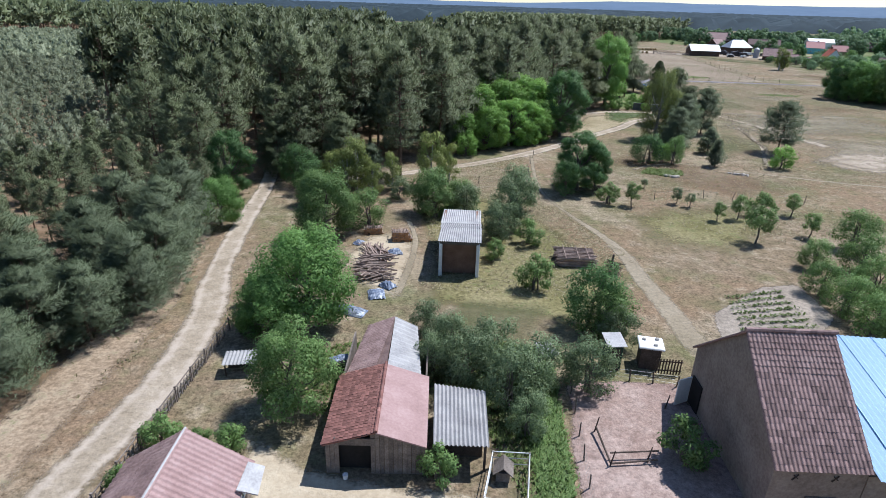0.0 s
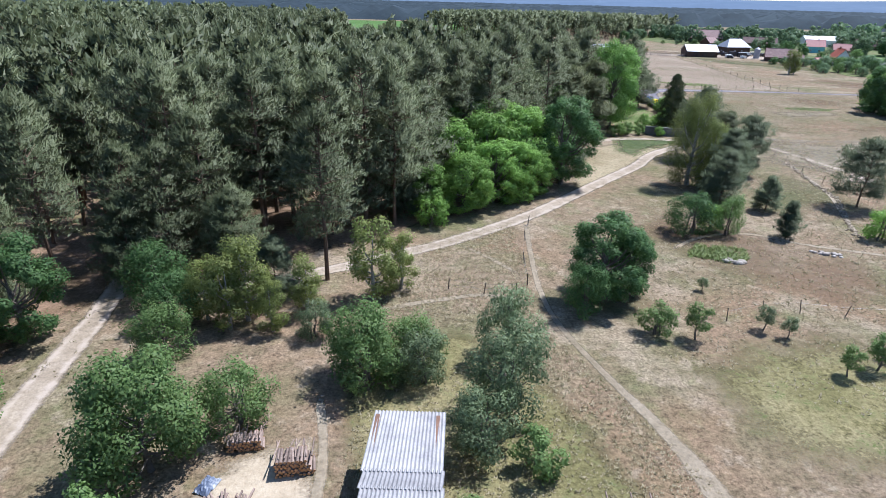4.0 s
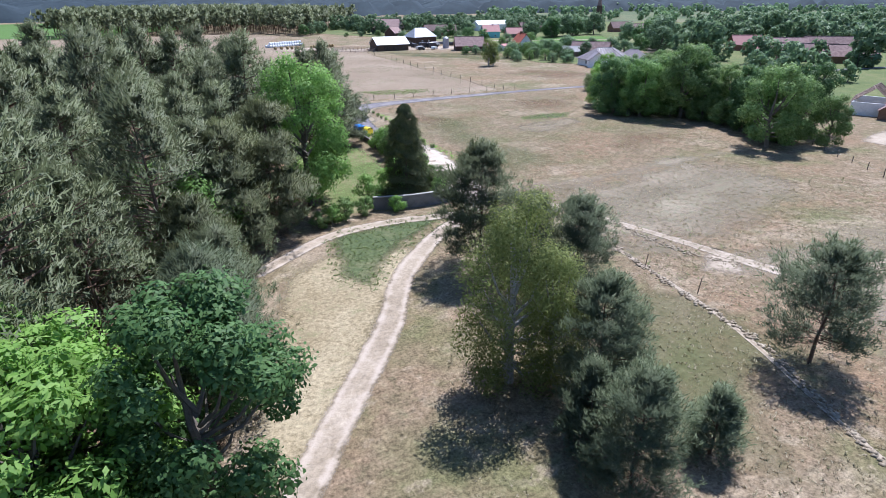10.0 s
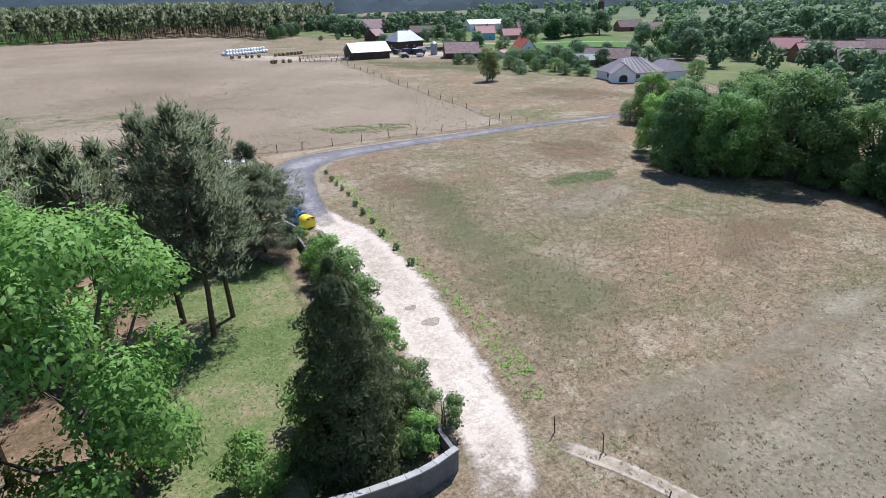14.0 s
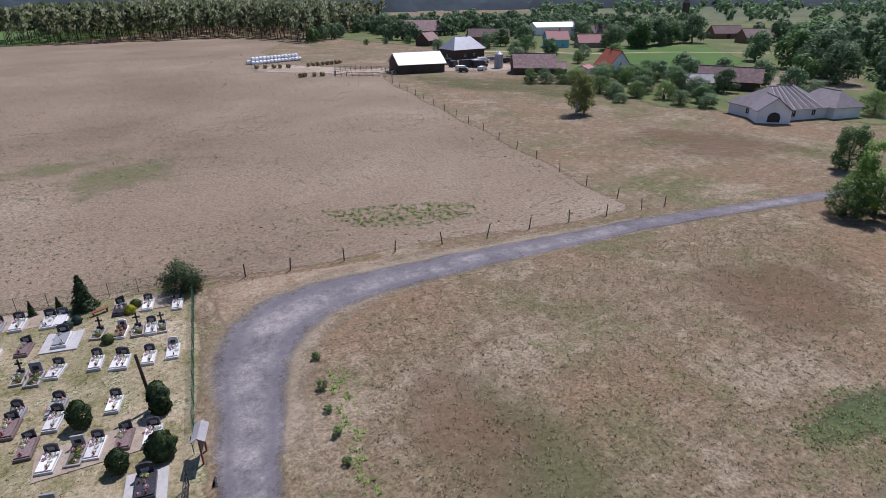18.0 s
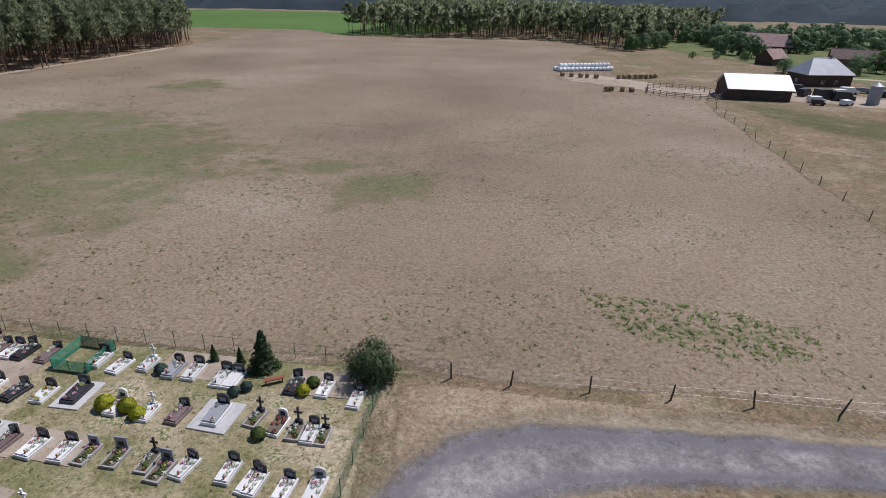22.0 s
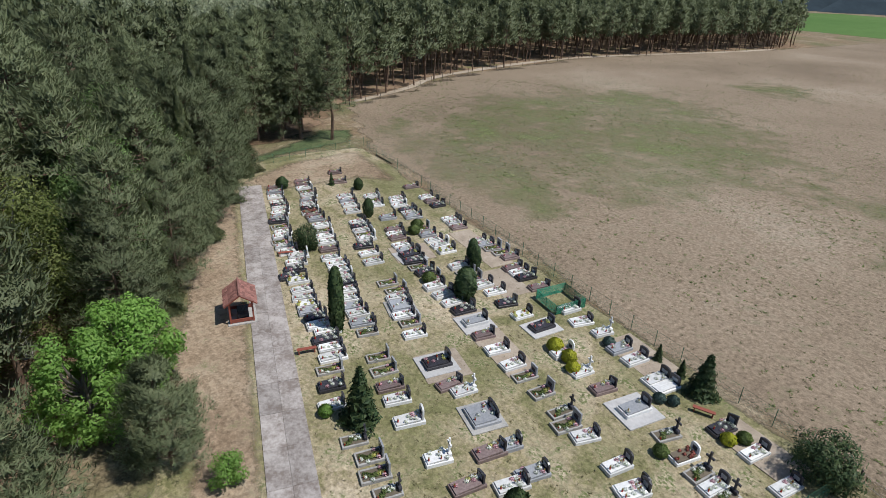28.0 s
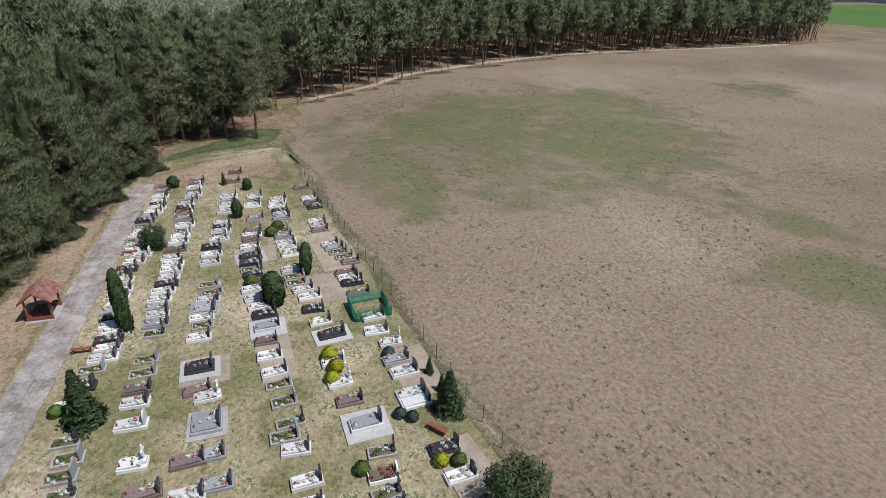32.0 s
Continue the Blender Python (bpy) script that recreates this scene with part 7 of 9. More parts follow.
M_GOLD = surf("brass_lid", [(0.45, 0.33, 0.10), (0.55, 0.42, 0.16)], 3, 5, 0.35, 0.0, metal=0.8)
F_WHITE = leafy("white_petals", (0.30, 0.36, 0.22), (0.88, 0.87, 0.85), 0.2)
F_PINK = leafy("pink_petals", (0.42, 0.20, 0.24), (0.70, 0.45, 0.48), 0.2)
F_YELLOW = leafy("yellow_petals", (0.30, 0.34, 0.08), (0.66, 0.60, 0.22), 0.2)
F_RED = leafy("red_petals", (0.12, 0.10, 0.06), (0.42, 0.09, 0.08), 0.2)
F_GOLDBUSH = leafy("golden_foliage", (0.35, 0.36, 0.03), (0.52, 0.52, 0.06), 0.3)

cr = np.random.default_rng(40)


def posy(r, n, size, flat=0.7):
    """A rounded bunch of petals or leaves."""
    D = unit(cr.normal(size=(n, 3)))
    D[:, 2] = np.abs(D[:, 2])
    C = D * r * cr.uniform(0.5, 1, n)[:, None] * np.array([1, 1, flat])
    V, F = leaf_cards(C, unit(D + cr.normal(size=(n, 3)) * 0.5), size * cr.uniform(0.7, 1.3, n), 0.6, cr)
    return np_mesh("posy", V, F)


POSY = {k: posy(0.17, 52, 0.05) for k in "wpyr"}
LEAFBED = posy(0.22, 46, 0.07, 0.9)
PETAL = {"w": F_WHITE, "p": F_PINK, "y": F_YELLOW, "r": F_RED}


def headstone_mesh(w, h, t, shape):
    if shape == 0:
        o = [(-w / 2, 0), (w / 2, 0), (w / 2, h * 0.86), (w * 0.2, h), (-w * 0.2, h), (-w / 2, h * 0.86)]
    elif shape == 1:
        o = [(-w / 2, 0), (w / 2, 0), (w / 2, h), (w * 0.1, h * 0.92), (-w / 2, h * 0.72)]
    elif shape == 2:
        o = [(-w / 2, 0), (w / 2, 0), (w / 2, h * 0.7)] + [(math.cos(a) * w / 2, h * 0.7 + math.sin(a) * h * 0.3) for a in (0.5, 1.0, 1.57, 2.1, 2.6)] + [(-w / 2, h * 0.7)]
    else:
        o = [(-w / 2, 0), (w / 2, 0), (w / 2, h * 0.9), (-w / 2, h * 0.9)]
    return Geo().prism(o, -t / 2, t / 2)


def flowers(root, spots):
    for x, y, z, k in spots:
        ob = part("bouquet", POSY[k], PETAL[k], root)
        ob.location = (x, y, z + 0.08)


def lantern(root, x, y, z, red=True):
    l = part("grave_lantern", Geo().tube([(x, y, z), (x, y, z + 0.2)], [0.05, 0.055], 8), M_LANTERN if red else M_WHITE, root)
    part("lid", Geo().tube([(x, y, z + 0.2), (x, y, z + 0.27)], [0.06, 0.02], 8), M_GOLD, l)


def grave(style, plinth, slab, stone, shape, label, wide=1.0, long=2.0, deco="", cross=False, plate=None, bed=False, two=False):
    """One grave: plinth, cover slab or planted bed, headstone at its far end, flowers and lanterns."""
    root = thing("grave", Matrix(), label, "grave", "graves of the cemetery")
    rr = random.Random(style * 13 + 1)
    z0 = 0.0
    if plate:
        part("base_plate", Geo().box((0, 0, 0), (plate[0], plate[1], 0.1), 0, 0.015), M_CONCRETE if plate[2] else M_PLATE, root)
        z0 = 0.1
    hw = 0.24 if not bed else 0.2
    if bed:
        fr = Geo()
        for c, s in (((0, -long / 2 + 0.06, z0), (wide, 0.12, hw)), ((0, long / 2 - 0.06, z0), (wide, 0.12, hw)), ((-wide / 2 + 0.06, 0, z0), (0.12, long - 0.24, hw)), ((wide / 2 - 0.06, 0, z0), (0.12, long - 0.24, hw))):
            fr.box(c, s, 0, 0.012)
        part("kerb_frame", fr, plinth, root)
        part("planting_bed", Geo().box((0, 0, z0), (wide - 0.24, long - 0.24, hw - 0.04)), M_BEDSOIL, root)
        for i in range(5):
            ob = part("bed_plant", LEAFBED, L_WEED, root)
            ob.location = (rr.uniform(-0.25, 0.25) * wide, -long / 2 + 0.35 + i * (long - 0.8) / 5, z0 + hw - 0.05)
            ob.rotation_euler = (0, 0, rr.uniform(0, 6))
        zt = z0 + hw
    else:
        part("plinth", Geo().box((0, 0, z0), (wide, long, hw), 0, 0.02), plinth, root)
        sw = [(0, wide * 0.88)] if not two else [(-wide * 0.24, wide * 0.42), (wide * 0.24, wide * 0.42)]
        for cx, w in sw:
            g = Geo()
            y0, y1, za, zb, t = -long / 2 + 0.1, long / 2 - 0.32, z0 + hw, z0 + hw + 0.07, 0.09
            x0, x1 = cx - w / 2, cx + w / 2
            g.slab([(x0, y0, za + t), (x1, y0, za + t), (x1, y1, zb + t), (x0, y1, zb + t)], t)
            part("cover_slab", g, slab, root)
        zt = z0 + hw + 0.13
    sy = long / 2 - 0.16
    if cross:
        part("stone_base", Geo().box((0, sy, z0 + hw), (0.5, 0.24, 0.25), 0, 0.02), stone, root)
        part("cross", Geo().box((0, sy, z0 + hw + 0.25), (0.13, 0.1, 0.95)).box((0, sy, z0 + hw + 0.75), (0.55, 0.1, 0.13)), stone, root, "stone cross")
    else:
        w = wide * (0.78 if not two else 0.5)
        n = [0.0] if not two else [-wide * 0.24, wide * 0.24]
        for cx in n:
            hs = part("headstone", headstone_mesh(w if not two else wide * 0.44, rr.uniform(0.72, 0.95), 0.12, shape), stone, root, "upright polished headstone")
            hs.location = (cx, sy, z0 + hw)
            part("inscription_panel", Geo().box((0, -0.07, 0.25), (w * 0.5, 0.02, 0.28)), M_GR_GREY if stone is M_GR_DARK else M_GR_DARK, hs)
    sp = []
    for i, k in enumerate(deco + deco[: 3 + style % 3]):
        near = i % 3 != 0
        sp.append((rr.uniform(-0.4, 0.4) * wide, (rr.uniform(0.12, 0.36) if near else rr.uniform(-0.42, 0.1)) * long, zt - (0.02 if near else 0.06), k))
    flowers(root, sp)
    lantern(root, rr.uniform(-0.3, 0.3) * wide, -long * 0.38, zt - 0.02)
    for i in range(1 + style % 2):
        lantern(root, rr.uniform(-0.42, 0.42) * wide, long * rr.uniform(0.02, 0.3), zt, i % 2 > 0)
    return root


KINDS = {
    "w": grave(1, M_TERRAZZO, M_TERRAZZO, M_GR_DARK, 0, "pale terrazzo grave with dark headstone and flowers", 1.0, 2.0, "wwpw"),
    "v": grave(2, M_TERRAZZO, M_TERRAZZO, M_TERRAZZO, 2, "white grave with rounded white headstone", 1.0, 2.0, "wpww"),
    "x": grave(3, M_TERRAZZO, M_TERRAZZO, M_TERRAZZO, 2, "white grave with a stone cross", 0.95, 1.8, "ww", True),
    "d": grave(4, M_GR_DARK, M_GR_DARK, M_GR_DARK, 1, "polished dark granite grave with flowers", 1.05, 2.05, "pwww"),
    "g": grave(5, M_GR_GREY, M_GR_GREY, M_GR_DARK, 2, "grey granite grave with dark headstone", 1.0, 2.0, "wwpw"),
    "p": grave(6, M_GR_PINK, M_GR_PINK, M_GR_DARK, 1, "reddish granite grave with flowers", 1.0, 2.0, "pwwy"),
    "b": grave(7, M_CONCRETE, M_CONCRETE, M_GR_GREY, 3, "concrete-kerbed grave bed with plants", 1.0, 1.9, "wyp", False, None, True),
    "c": grave(8, M_CONCRETE, M_CONCRETE, M_GR_DARK, 0, "old planted grave with stone cross", 0.95, 1.8, "ww", True, None, True),
    "D": grave(9, M_GR_DARK, M_GR_DARK, M_GR_DARK, 0, "dark granite grave on a pale base plate", 1.2, 2.1, "pyw", False, (2.4, 2.9, False)),
    "W": grave(10, M_TERRAZZO, M_GR_GREY, M_GR_DARK, 0, "grey slab grave on a wide pale base plate", 1.1, 2.1, "w", False, (2.7, 2.9, False)),
    "G": grave(11, M_GR_GREY, M_GR_GREY, M_GR_DARK, 2, "double grey granite grave on a base plate", 1.9, 2.1, "wwp", False, (2.6, 2.8, True)),
    "T": grave(12, M_TERRAZZO, M_TERRAZZO, M_GR_DARK, 0, "double pale grave with two dark headstones", 2.0, 2.1, "wwww", False, None, False, True),
    "y": grave(13, M_TERRAZZO, M_TERRAZZO, M_GR_DARK, 2, "pale grave crowded with yellow flowers", 1.0, 2.0, "yyyyyw"),
    "r": grave(14, M_TERRAZZO, M_BEDSOIL, M_TERRAZZO, 2, "white grave frame with red flowers", 1.0, 2.0, "rrrrr"),
}
for k in KINDS.values():
    k.location = (0, 0, -500)
GRAVE_ROWS = (
    # row by row from the walk to the pasture: kinds and places, the wood's end first
    ("pwwwgdwbwvddywwygdwwdwwbdwcbbc", ((11.1, 230.9), (14.2, 229.9), (16.0, 229.5), (18.1, 229.1), (20.6, 228.0), (21.6, 227.4), (24.8, 226.9), (26.9, 225.8), (29.6, 225.6), (30.9, 226.2), (33.5, 224.7), (34.6, 223.8), (35.7, 224.2), (37.5, 223.9), (38.9, 223.5), (40.1, 223.3), (41.2, 223.1), (42.4, 223.1), (43.6, 222.9), (44.7, 223.1), (45.7, 222.5), (46.9, 222.4), (48.1, 222.0), (49.3, 221.2), (51.1, 220.5), (52.9, 219.7), (56.6, 219.5), (58.3, 219.7), (59.7, 219.3), (61.2, 219.3))),
    ("pvwwrgwvpwwvwwgwcbbpwvxp", ((10.3, 235.0), (12.9, 234.2), (15.7, 233.7), (18.5, 232.4), (21.0, 231.7), (23.2, 231.5), (25.1, 231.3), (27.9, 230.4), (31.1, 229.5), (33.0, 228.8), (34.4, 228.8), (37.2, 228.1), (39.6, 227.3), (41.1, 226.8), (42.4, 226.4), (43.6, 226.4), (46.5, 225.8), (49.9, 224.9), (51.5, 224.5), (53.3, 224.0), (54.8, 223.7), (57.0, 223.3), (60.7, 223.1), (63.3, 223.4))),
    ("ppwwwwwvdwwbbwGwbwDpxGgg", ((9.1, 240.4), (12.9, 239.3), (18.2, 237.6), (21.1, 236.8), (23.0, 236.2), (26.4, 235.2), (28.7, 234.6), (30.8, 234.0), (32.2, 232.9), (34.0, 232.6), (35.9, 232.1), (40.3, 231.2), (41.9, 231.2), (43.2, 230.6), (44.6, 230.1), (45.9, 229.6), (47.1, 229.5), (48.8, 228.9), (52.9, 228.3), (55.4, 227.7), (56.5, 228.2), (59.2, 227.7), (62.2, 227.4), (64.7, 227.2))),
    ("wwgppwDbbwvdWpwwbbcbwww", ((19.8, 240.5), (22.6, 239.6), (26.9, 238.9), (30.2, 237.8), (32.2, 237.1), (34.1, 236.5), (36.6, 236.0), (39.1, 235.4), (41.7, 235.3), (43.2, 234.6), (46.4, 234.4), (47.9, 234.5), (50.0, 234.2), (51.9, 233.6), (54.0, 233.3), (56.1, 233.1), (57.6, 233.0), (59.6, 232.8), (61.8, 232.6), (62.9, 231.9), (64.3, 232.2), (67.1, 232.0), (68.7, 231.4))),
    ("wvdgbwywbwdyDvxpWcrcw", ((22.0, 243.0), (24.2, 242.1), (25.9, 242.1), (28.1, 241.7), (31.7, 240.6), (34.8, 240.2), (37.6, 239.9), (41.1, 239.0), (43.8, 238.6), (46.9, 238.9), (49.0, 238.5), (51.2, 238.4), (53.5, 238.6), (57.1, 237.4), (59.5, 237.0), (61.7, 236.9), (64.4, 237.0), (67.1, 236.9), (68.9, 236.2), (70.2, 235.8), (71.3, 235.6))),
    ("pwdwpwbppdpwwxgwTd", ((19.2, 246.9), (23.5, 246.5), (26.5, 246.3), (30.9, 245.1), (33.3, 244.6), (37.4, 244.3), (39.6, 244.5), (42.2, 244.8), (44.2, 243.4), (46.3, 243.3), (48.4, 243.1), (52.7, 242.7), (54.7, 242.1), (56.8, 242.4), (59.1, 241.8), (60.7, 241.7), (63.6, 241.0), (68.8, 240.5))),
    ("wwvwcw", ((71.2, 240.3), (73.7, 239.3), (72.7, 231.0), (70.9, 230.9), (72.1, 235.5), (69.0, 231.2))),
    ("wwpwbwpwbD", ((68.4, 225.7), (64.7, 225.6), (62.0, 226.1), (64.7, 221.3), (66.2, 221.3), (67.3, 221.4), (69.0, 221.4), (70.7, 220.9), (64.9, 216.6), (70.1, 216.3))),
)
kinds_rng = random.Random(4)
for text, spots in GRAVE_ROWS:
    plots = list(zip(text, spots))
    for (k, a), (_, b) in zip(plots[:], plots[1:]):
        # plots at the wood's end stand close together
        if 2.0 < b[0] - a[0] < 3.3 and a[0] < 46:
            plots.append((kinds_rng.choice("wwvgdpbw"), ((a[0] + b[0]) / 2, (a[1] + b[1]) / 2)))
    for k, (x, y) in plots:
        size = Matrix.Diagonal((kinds_rng.uniform(0.92, 1.1), kinds_rng.uniform(0.92, 1.08), kinds_rng.uniform(0.9, 1.15), 1))
        if x < 32 and k in "DGWT":
            size = size @ Matrix.Diagonal((0.8, 0.9, 1, 1))
        copy_thing(KINDS[k], pose(x, y, 0.014, 0, 0, kinds_rng.gauss(-9 if y > 232 else -12, 3)) @ size)
for k in KINDS.values():
    for o in list(k.children_recursive) + [k]:
        bpy.data.objects.remove(o)

# green netting over one grave
M_NETTING = surf("green_netting", [(0.02, 0.16, 0.09), (0.035, 0.21, 0.12)], 3, 4, 0.7, 0.0)
net = thing("netted_grave_cover", pose(51.4, 242.9, 0, 0, 0, -8), "green netting fence round a grave plot", "netting")
for u in (-1.5, 0, 1.5):
    for v in (-1.6, 1.6):
        part("stake", Geo().tube([(u, v, 0), (u, v, 1.0)], [0.025, 0.025], 5), M_GREENWIRE, net)
for i in range(14):
    z = 0.06 + i * 0.07
    part("strand", Geo().tube([(-1.5, -1.6, z), (1.5, -1.6, z), (1.5, 1.6, z), (-1.5, 1.6, z), (-1.5, -1.6, z)], [0.026] * 5, 3, False), M_NETTING, net)

# evergreens and bushes among the graves
for a, b, h, v, w, lab in ((55.2, 220.7, 4.4, 3, 1.25, "dark conical spruce between the graves"), (44.9, 223.9, 6.0, 1, 0.66, "tall narrow thuja column beside graves"), (29.4, 227.6, 2.8, 4, 0.85, "round clipped evergreen among the graves"), (46.4, 235.8, 3.3, 1, 1.9, "egg-shaped dark thuja among graves"),
                           (41.4, 240.4, 3.0, 1, 1.25, "narrow dark thuja among graves"), (42.4, 240.0, 2.8, 1, 1.25, "narrow dark thuja among graves"), (25.2, 237.2, 2.4, 0, 0.7, "small dark thuja among graves"), (65.9, 242.6, 3.5, 3, 1.35, "dark thuja at the fence"), (74.4, 242.0, 3.3, 4, 1.0, "broad round yew at the fence corner"),
                           (11.2, 231.9, 1.6, 2, 0.9, "small round evergreen among graves"), (16.4, 240.4, 1.6, 2, 0.7, "small round evergreen among graves"), (61.6, 243.4, 1.5, 3, 1.1, "small thuja at the fence"), (63.8, 243.2, 1.5, 3, 1.1, "small thuja at the fence"),
                           (66.4, 224.4, 2.2, 0, 0.9, "small thuja between graves"), (71.2, 218.8, 1.9, 2, 0.9, "round clipped evergreen at the gate"), (68.7, 218.7, 1.7, 0, 1.0, "small thuja by the gate"), (71.4, 223.5, 2.6, 1, 1.8, "narrow thuja at the fence"), (13.2, 238.0, 1.8, 3, 1.0, "small conical spruce among graves")):
    plant("thuja_bush", YEW[v], M_BARK, L_THUJA, a, b, lab, "bush", rnd.uniform(0, 360), h * w, 1 / w)
for a, b, h, m, lab in ((57.9, 237.3, 1.1, F_GOLDBUSH, "golden dwarf shrub on a grave"), (56.3, 237.4, 1.2, F_GOLDBUSH, "golden dwarf shrub on a grave"), (59.0, 236.6, 1.0, F_GOLDBUSH, "golden dwarf shrub on a grave"), (69.7, 239.8, 0.9, F_GOLDBUSH, "golden dwarf shrub by a grave"), (70.2, 240.8, 0.9, L_WEED, "small round shrub by a grave"),
                        (31.0, 240.4, 1.3, L_WEED, "spreading green shrub on a grave"), (32.0, 239.4, 1.2, L_WEED, "spreading green shrub on a grave"), (42.0, 234.8, 1.2, L_WEED, "green shrub on a grave"), (65.4, 240.0, 0.8, L_JUNIPER, "low creeping juniper beside a grave"), (64.7, 239.4, 0.8, L_JUNIPER, "low creeping juniper beside a grave"), (58.2, 241.6, 0.9, L_JUNIPER, "bluish dwarf conifer beside a grave"), (53.4, 219.0, 0.9, L_LOCUST, "low bright green plant"), (67.9, 235.2, 0.9, L_WEED, "green shrub on a grave")):
    s = plant("dwarf_shrub", YEW[2], M_BARK, m, a, b, lab, "bush", rnd.uniform(0, 360), h, 0.9)

# the paved walk, slab by slab
walk_root = tagged(new("cemetery_walk"), "worn grey concrete slab walk", "path", kind="structure")
wa, wb = Vector((64.0, 213.3, 0)), Vector((8.6, 228.4, 0))
nslab, lanes = 18, 2
wd = (wb - wa) / nslab
side = Vector((-wd.y, wd.x, 0)).normalized()
ang = math.degrees(math.atan2(wd.y, wd.x))
slab_mesh = Geo().box((0, 0, 0), (wd.length - 0.02, 1.44, 0.06), 0, 0.006).mesh("paving_slab")
slab_mesh.materials.append(surf("concrete_slab", [(0.20, 0.165, 0.145), (0.30, 0.265, 0.245), (0.40, 0.36, 0.335)], 0.7, 7, 0.9, 0.4, change=0.12, place=True, lo=0.4, hi=0.6))
for i in range(nslab):
    for k in range(lanes):
        c = wa + wd * (i + 0.5) + side * (k - 0.5) * 1.45
        ob = new("paving_slab", slab_mesh)
        ob.parent = walk_root
        ob.matrix_basis = pose(c.x, c.y, 0.02 + 0.006 * ((i * 7 + k * 3) % 4), 0, 0, ang)
kerb = Geo()
for s in (-1, 1):
    a, b = wa + side * s * 1.5, wb + side * s * 1.5
    c = (a + b) / 2
    kerb.box((c.x, c.y, 0), ((b - a).length, 0.08, 0.06), ang)
tagged(part("kerb", kerb, M_VERGE, walk_root), kind="structure")
M_PAD = surf("trodden_grave_pad", [(0.24, 0.19, 0.145), (0.32, 0.26, 0.20), (0.40, 0.335, 0.27)], 0.8, 8, 0.95, 0.3, change=0.12, place=True)
for i, (a, b, w, l, turn) in enumerate(((45.8, 241.0, 5.2, 3.2, -8), (60.8, 242.6, 6.0, 3.2, -6), (38.6, 243.6, 9.0, 2.8, -6), (53.2, 228.6, 3.4, 3.6, -12), (50.6, 234.2, 5.0, 2.8, -9), (55.0, 233.6, 4.6, 2.6, -9), (36.0, 236.6, 3.6, 4.2, -12), (67.6, 221.4, 7.6, 2.9, 0), (71.0, 241.0, 5.6, 2.9, -4))):
    solid("grave_surround", Geo().box((0, 0, 0), (w, l, 0.035), 0, 0.01), M_PAD, "bare trodden strip round a group of graves", "paving", kind="structure", m=pose(a, b, 0.004 + 0.005 * i, 0, 0, turn))

# wayside shelter
sh = thing("wayside_shelter", pose(38.8, 218.0, 0, 0, 0, -14), "small red open shelter with tiled gable roof", "shelter")
M_REDWOOD = surf("red_stained_wood", [(0.20, 0.055, 0.038), (0.30, 0.09, 0.06)], 2, 7, 0.6, 0.2)
part("floor_slab", Geo().box((0, 0, 0), (2.7, 2.3, 0.14), 0, 0.02), M_CONCRETE, sh)
for u in (-1.1, 1.1):
    for v in (-0.9, 0.9):
        part("post", Geo().box((u, v, 0.14), (0.14, 0.14, 1.9)), M_REDWOOD, sh)
for c, s in (((0, -0.9, 0.2), (2.2, 0.08, 0.28)), ((-1.1, 0, 0.2), (0.08, 1.8, 0.28)), ((1.1, 0, 0.2), (0.08, 1.8, 0.28)), ((0, 0.9, 2.0), (2.4, 0.12, 0.12)), ((0, -0.9, 2.0), (2.4, 0.12, 0.12))):
    part("rail", Geo().box(c, s), M_REDWOOD, sh)
for sy in (-1, 1):
    q = [(-1.5, sy * 1.3, 1.95), (1.5, sy * 1.3, 1.95), (1.5, 0, 2.85), (-1.5, 0, 2.85)]
    part("roof_slope", Geo().slab(q, 0.07), M_REDWOOD, sh)
    tiles(sh, [(p[0], p[1], p[2] + 0.01) for p in (q if sy < 0 else (q[1], q[0], q[3], q[2]))], 12, 6, pantile(), 144, M_TILE_RED, 8 + sy)
part("ridge_cap", Geo().tube([(-1.5, 0, 2.9), (1.5, 0, 2.9)], [0.09, 0.09], 7), M_TILE_RED, sh)
part("well_box", Geo().box((0, 0.1, 0.14), (1.0, 0.9, 0.7), 0, 0.03), M_GR_DARK, sh, "dark stone box under the roof")
bench = thing("bench", pose(67.2, 240.9, 0, 0, 0, 25), "low reddish wooden bench by the graves", "bench", "benches")
part("seat", Geo().box((0, 0, 0.38), (1.5, 0.32, 0.06)), M_REDWOOD, bench)
for u in (-0.6, 0.6):
    part("leg", Geo().box((u, 0, 0), (0.08, 0.28, 0.38)), M_REDWOOD, bench)
for a, b in ((30.0, 225.2), (46.4, 220.6)):
    copy_thing(bench, pose(a, b, 0.014, 0, 0, 75))

# cemetery fences, gate and notice board
def mesh_fence(name, a, b, step, h, material, label, gap=0.17):
    pts2 = along(a, b, step)
    root = thing(name, pose(a[0], a[1], 0), label, "fence")
    ang2 = math.degrees(math.atan2(b[1] - a[1], b[0] - a[0]))
    for x, y in pts2:
        part("post", Geo().tube([(x - a[0], y - a[1], 0), (x - a[0], y - a[1], h)], [0.028, 0.028], 6), material, root)
    ln = math.dist(a, b)
    ux, uy = (b[0] - a[0]) / ln, (b[1] - a[1]) / ln
    g = Geo()
    n = int(ln / gap)
    for i in range(n):
        s = i * gap
        for s2 in (s + h * 0.9, s - h * 0.9):
            if 0 <= s2 <= ln:
                g.tube([(ux * s, uy * s, 0.05), (ux * s2, uy * s2, h - 0.05)], [0.004, 0.004], 3, False)
    part("wire_mesh", g, material, root)
    for z in (0.06, h / 2, h - 0.05):
        part("strand", Geo().tube([(0, 0, z), (ux * ln, uy * ln, z)], [0.007, 0.007], 3, False), material, root)


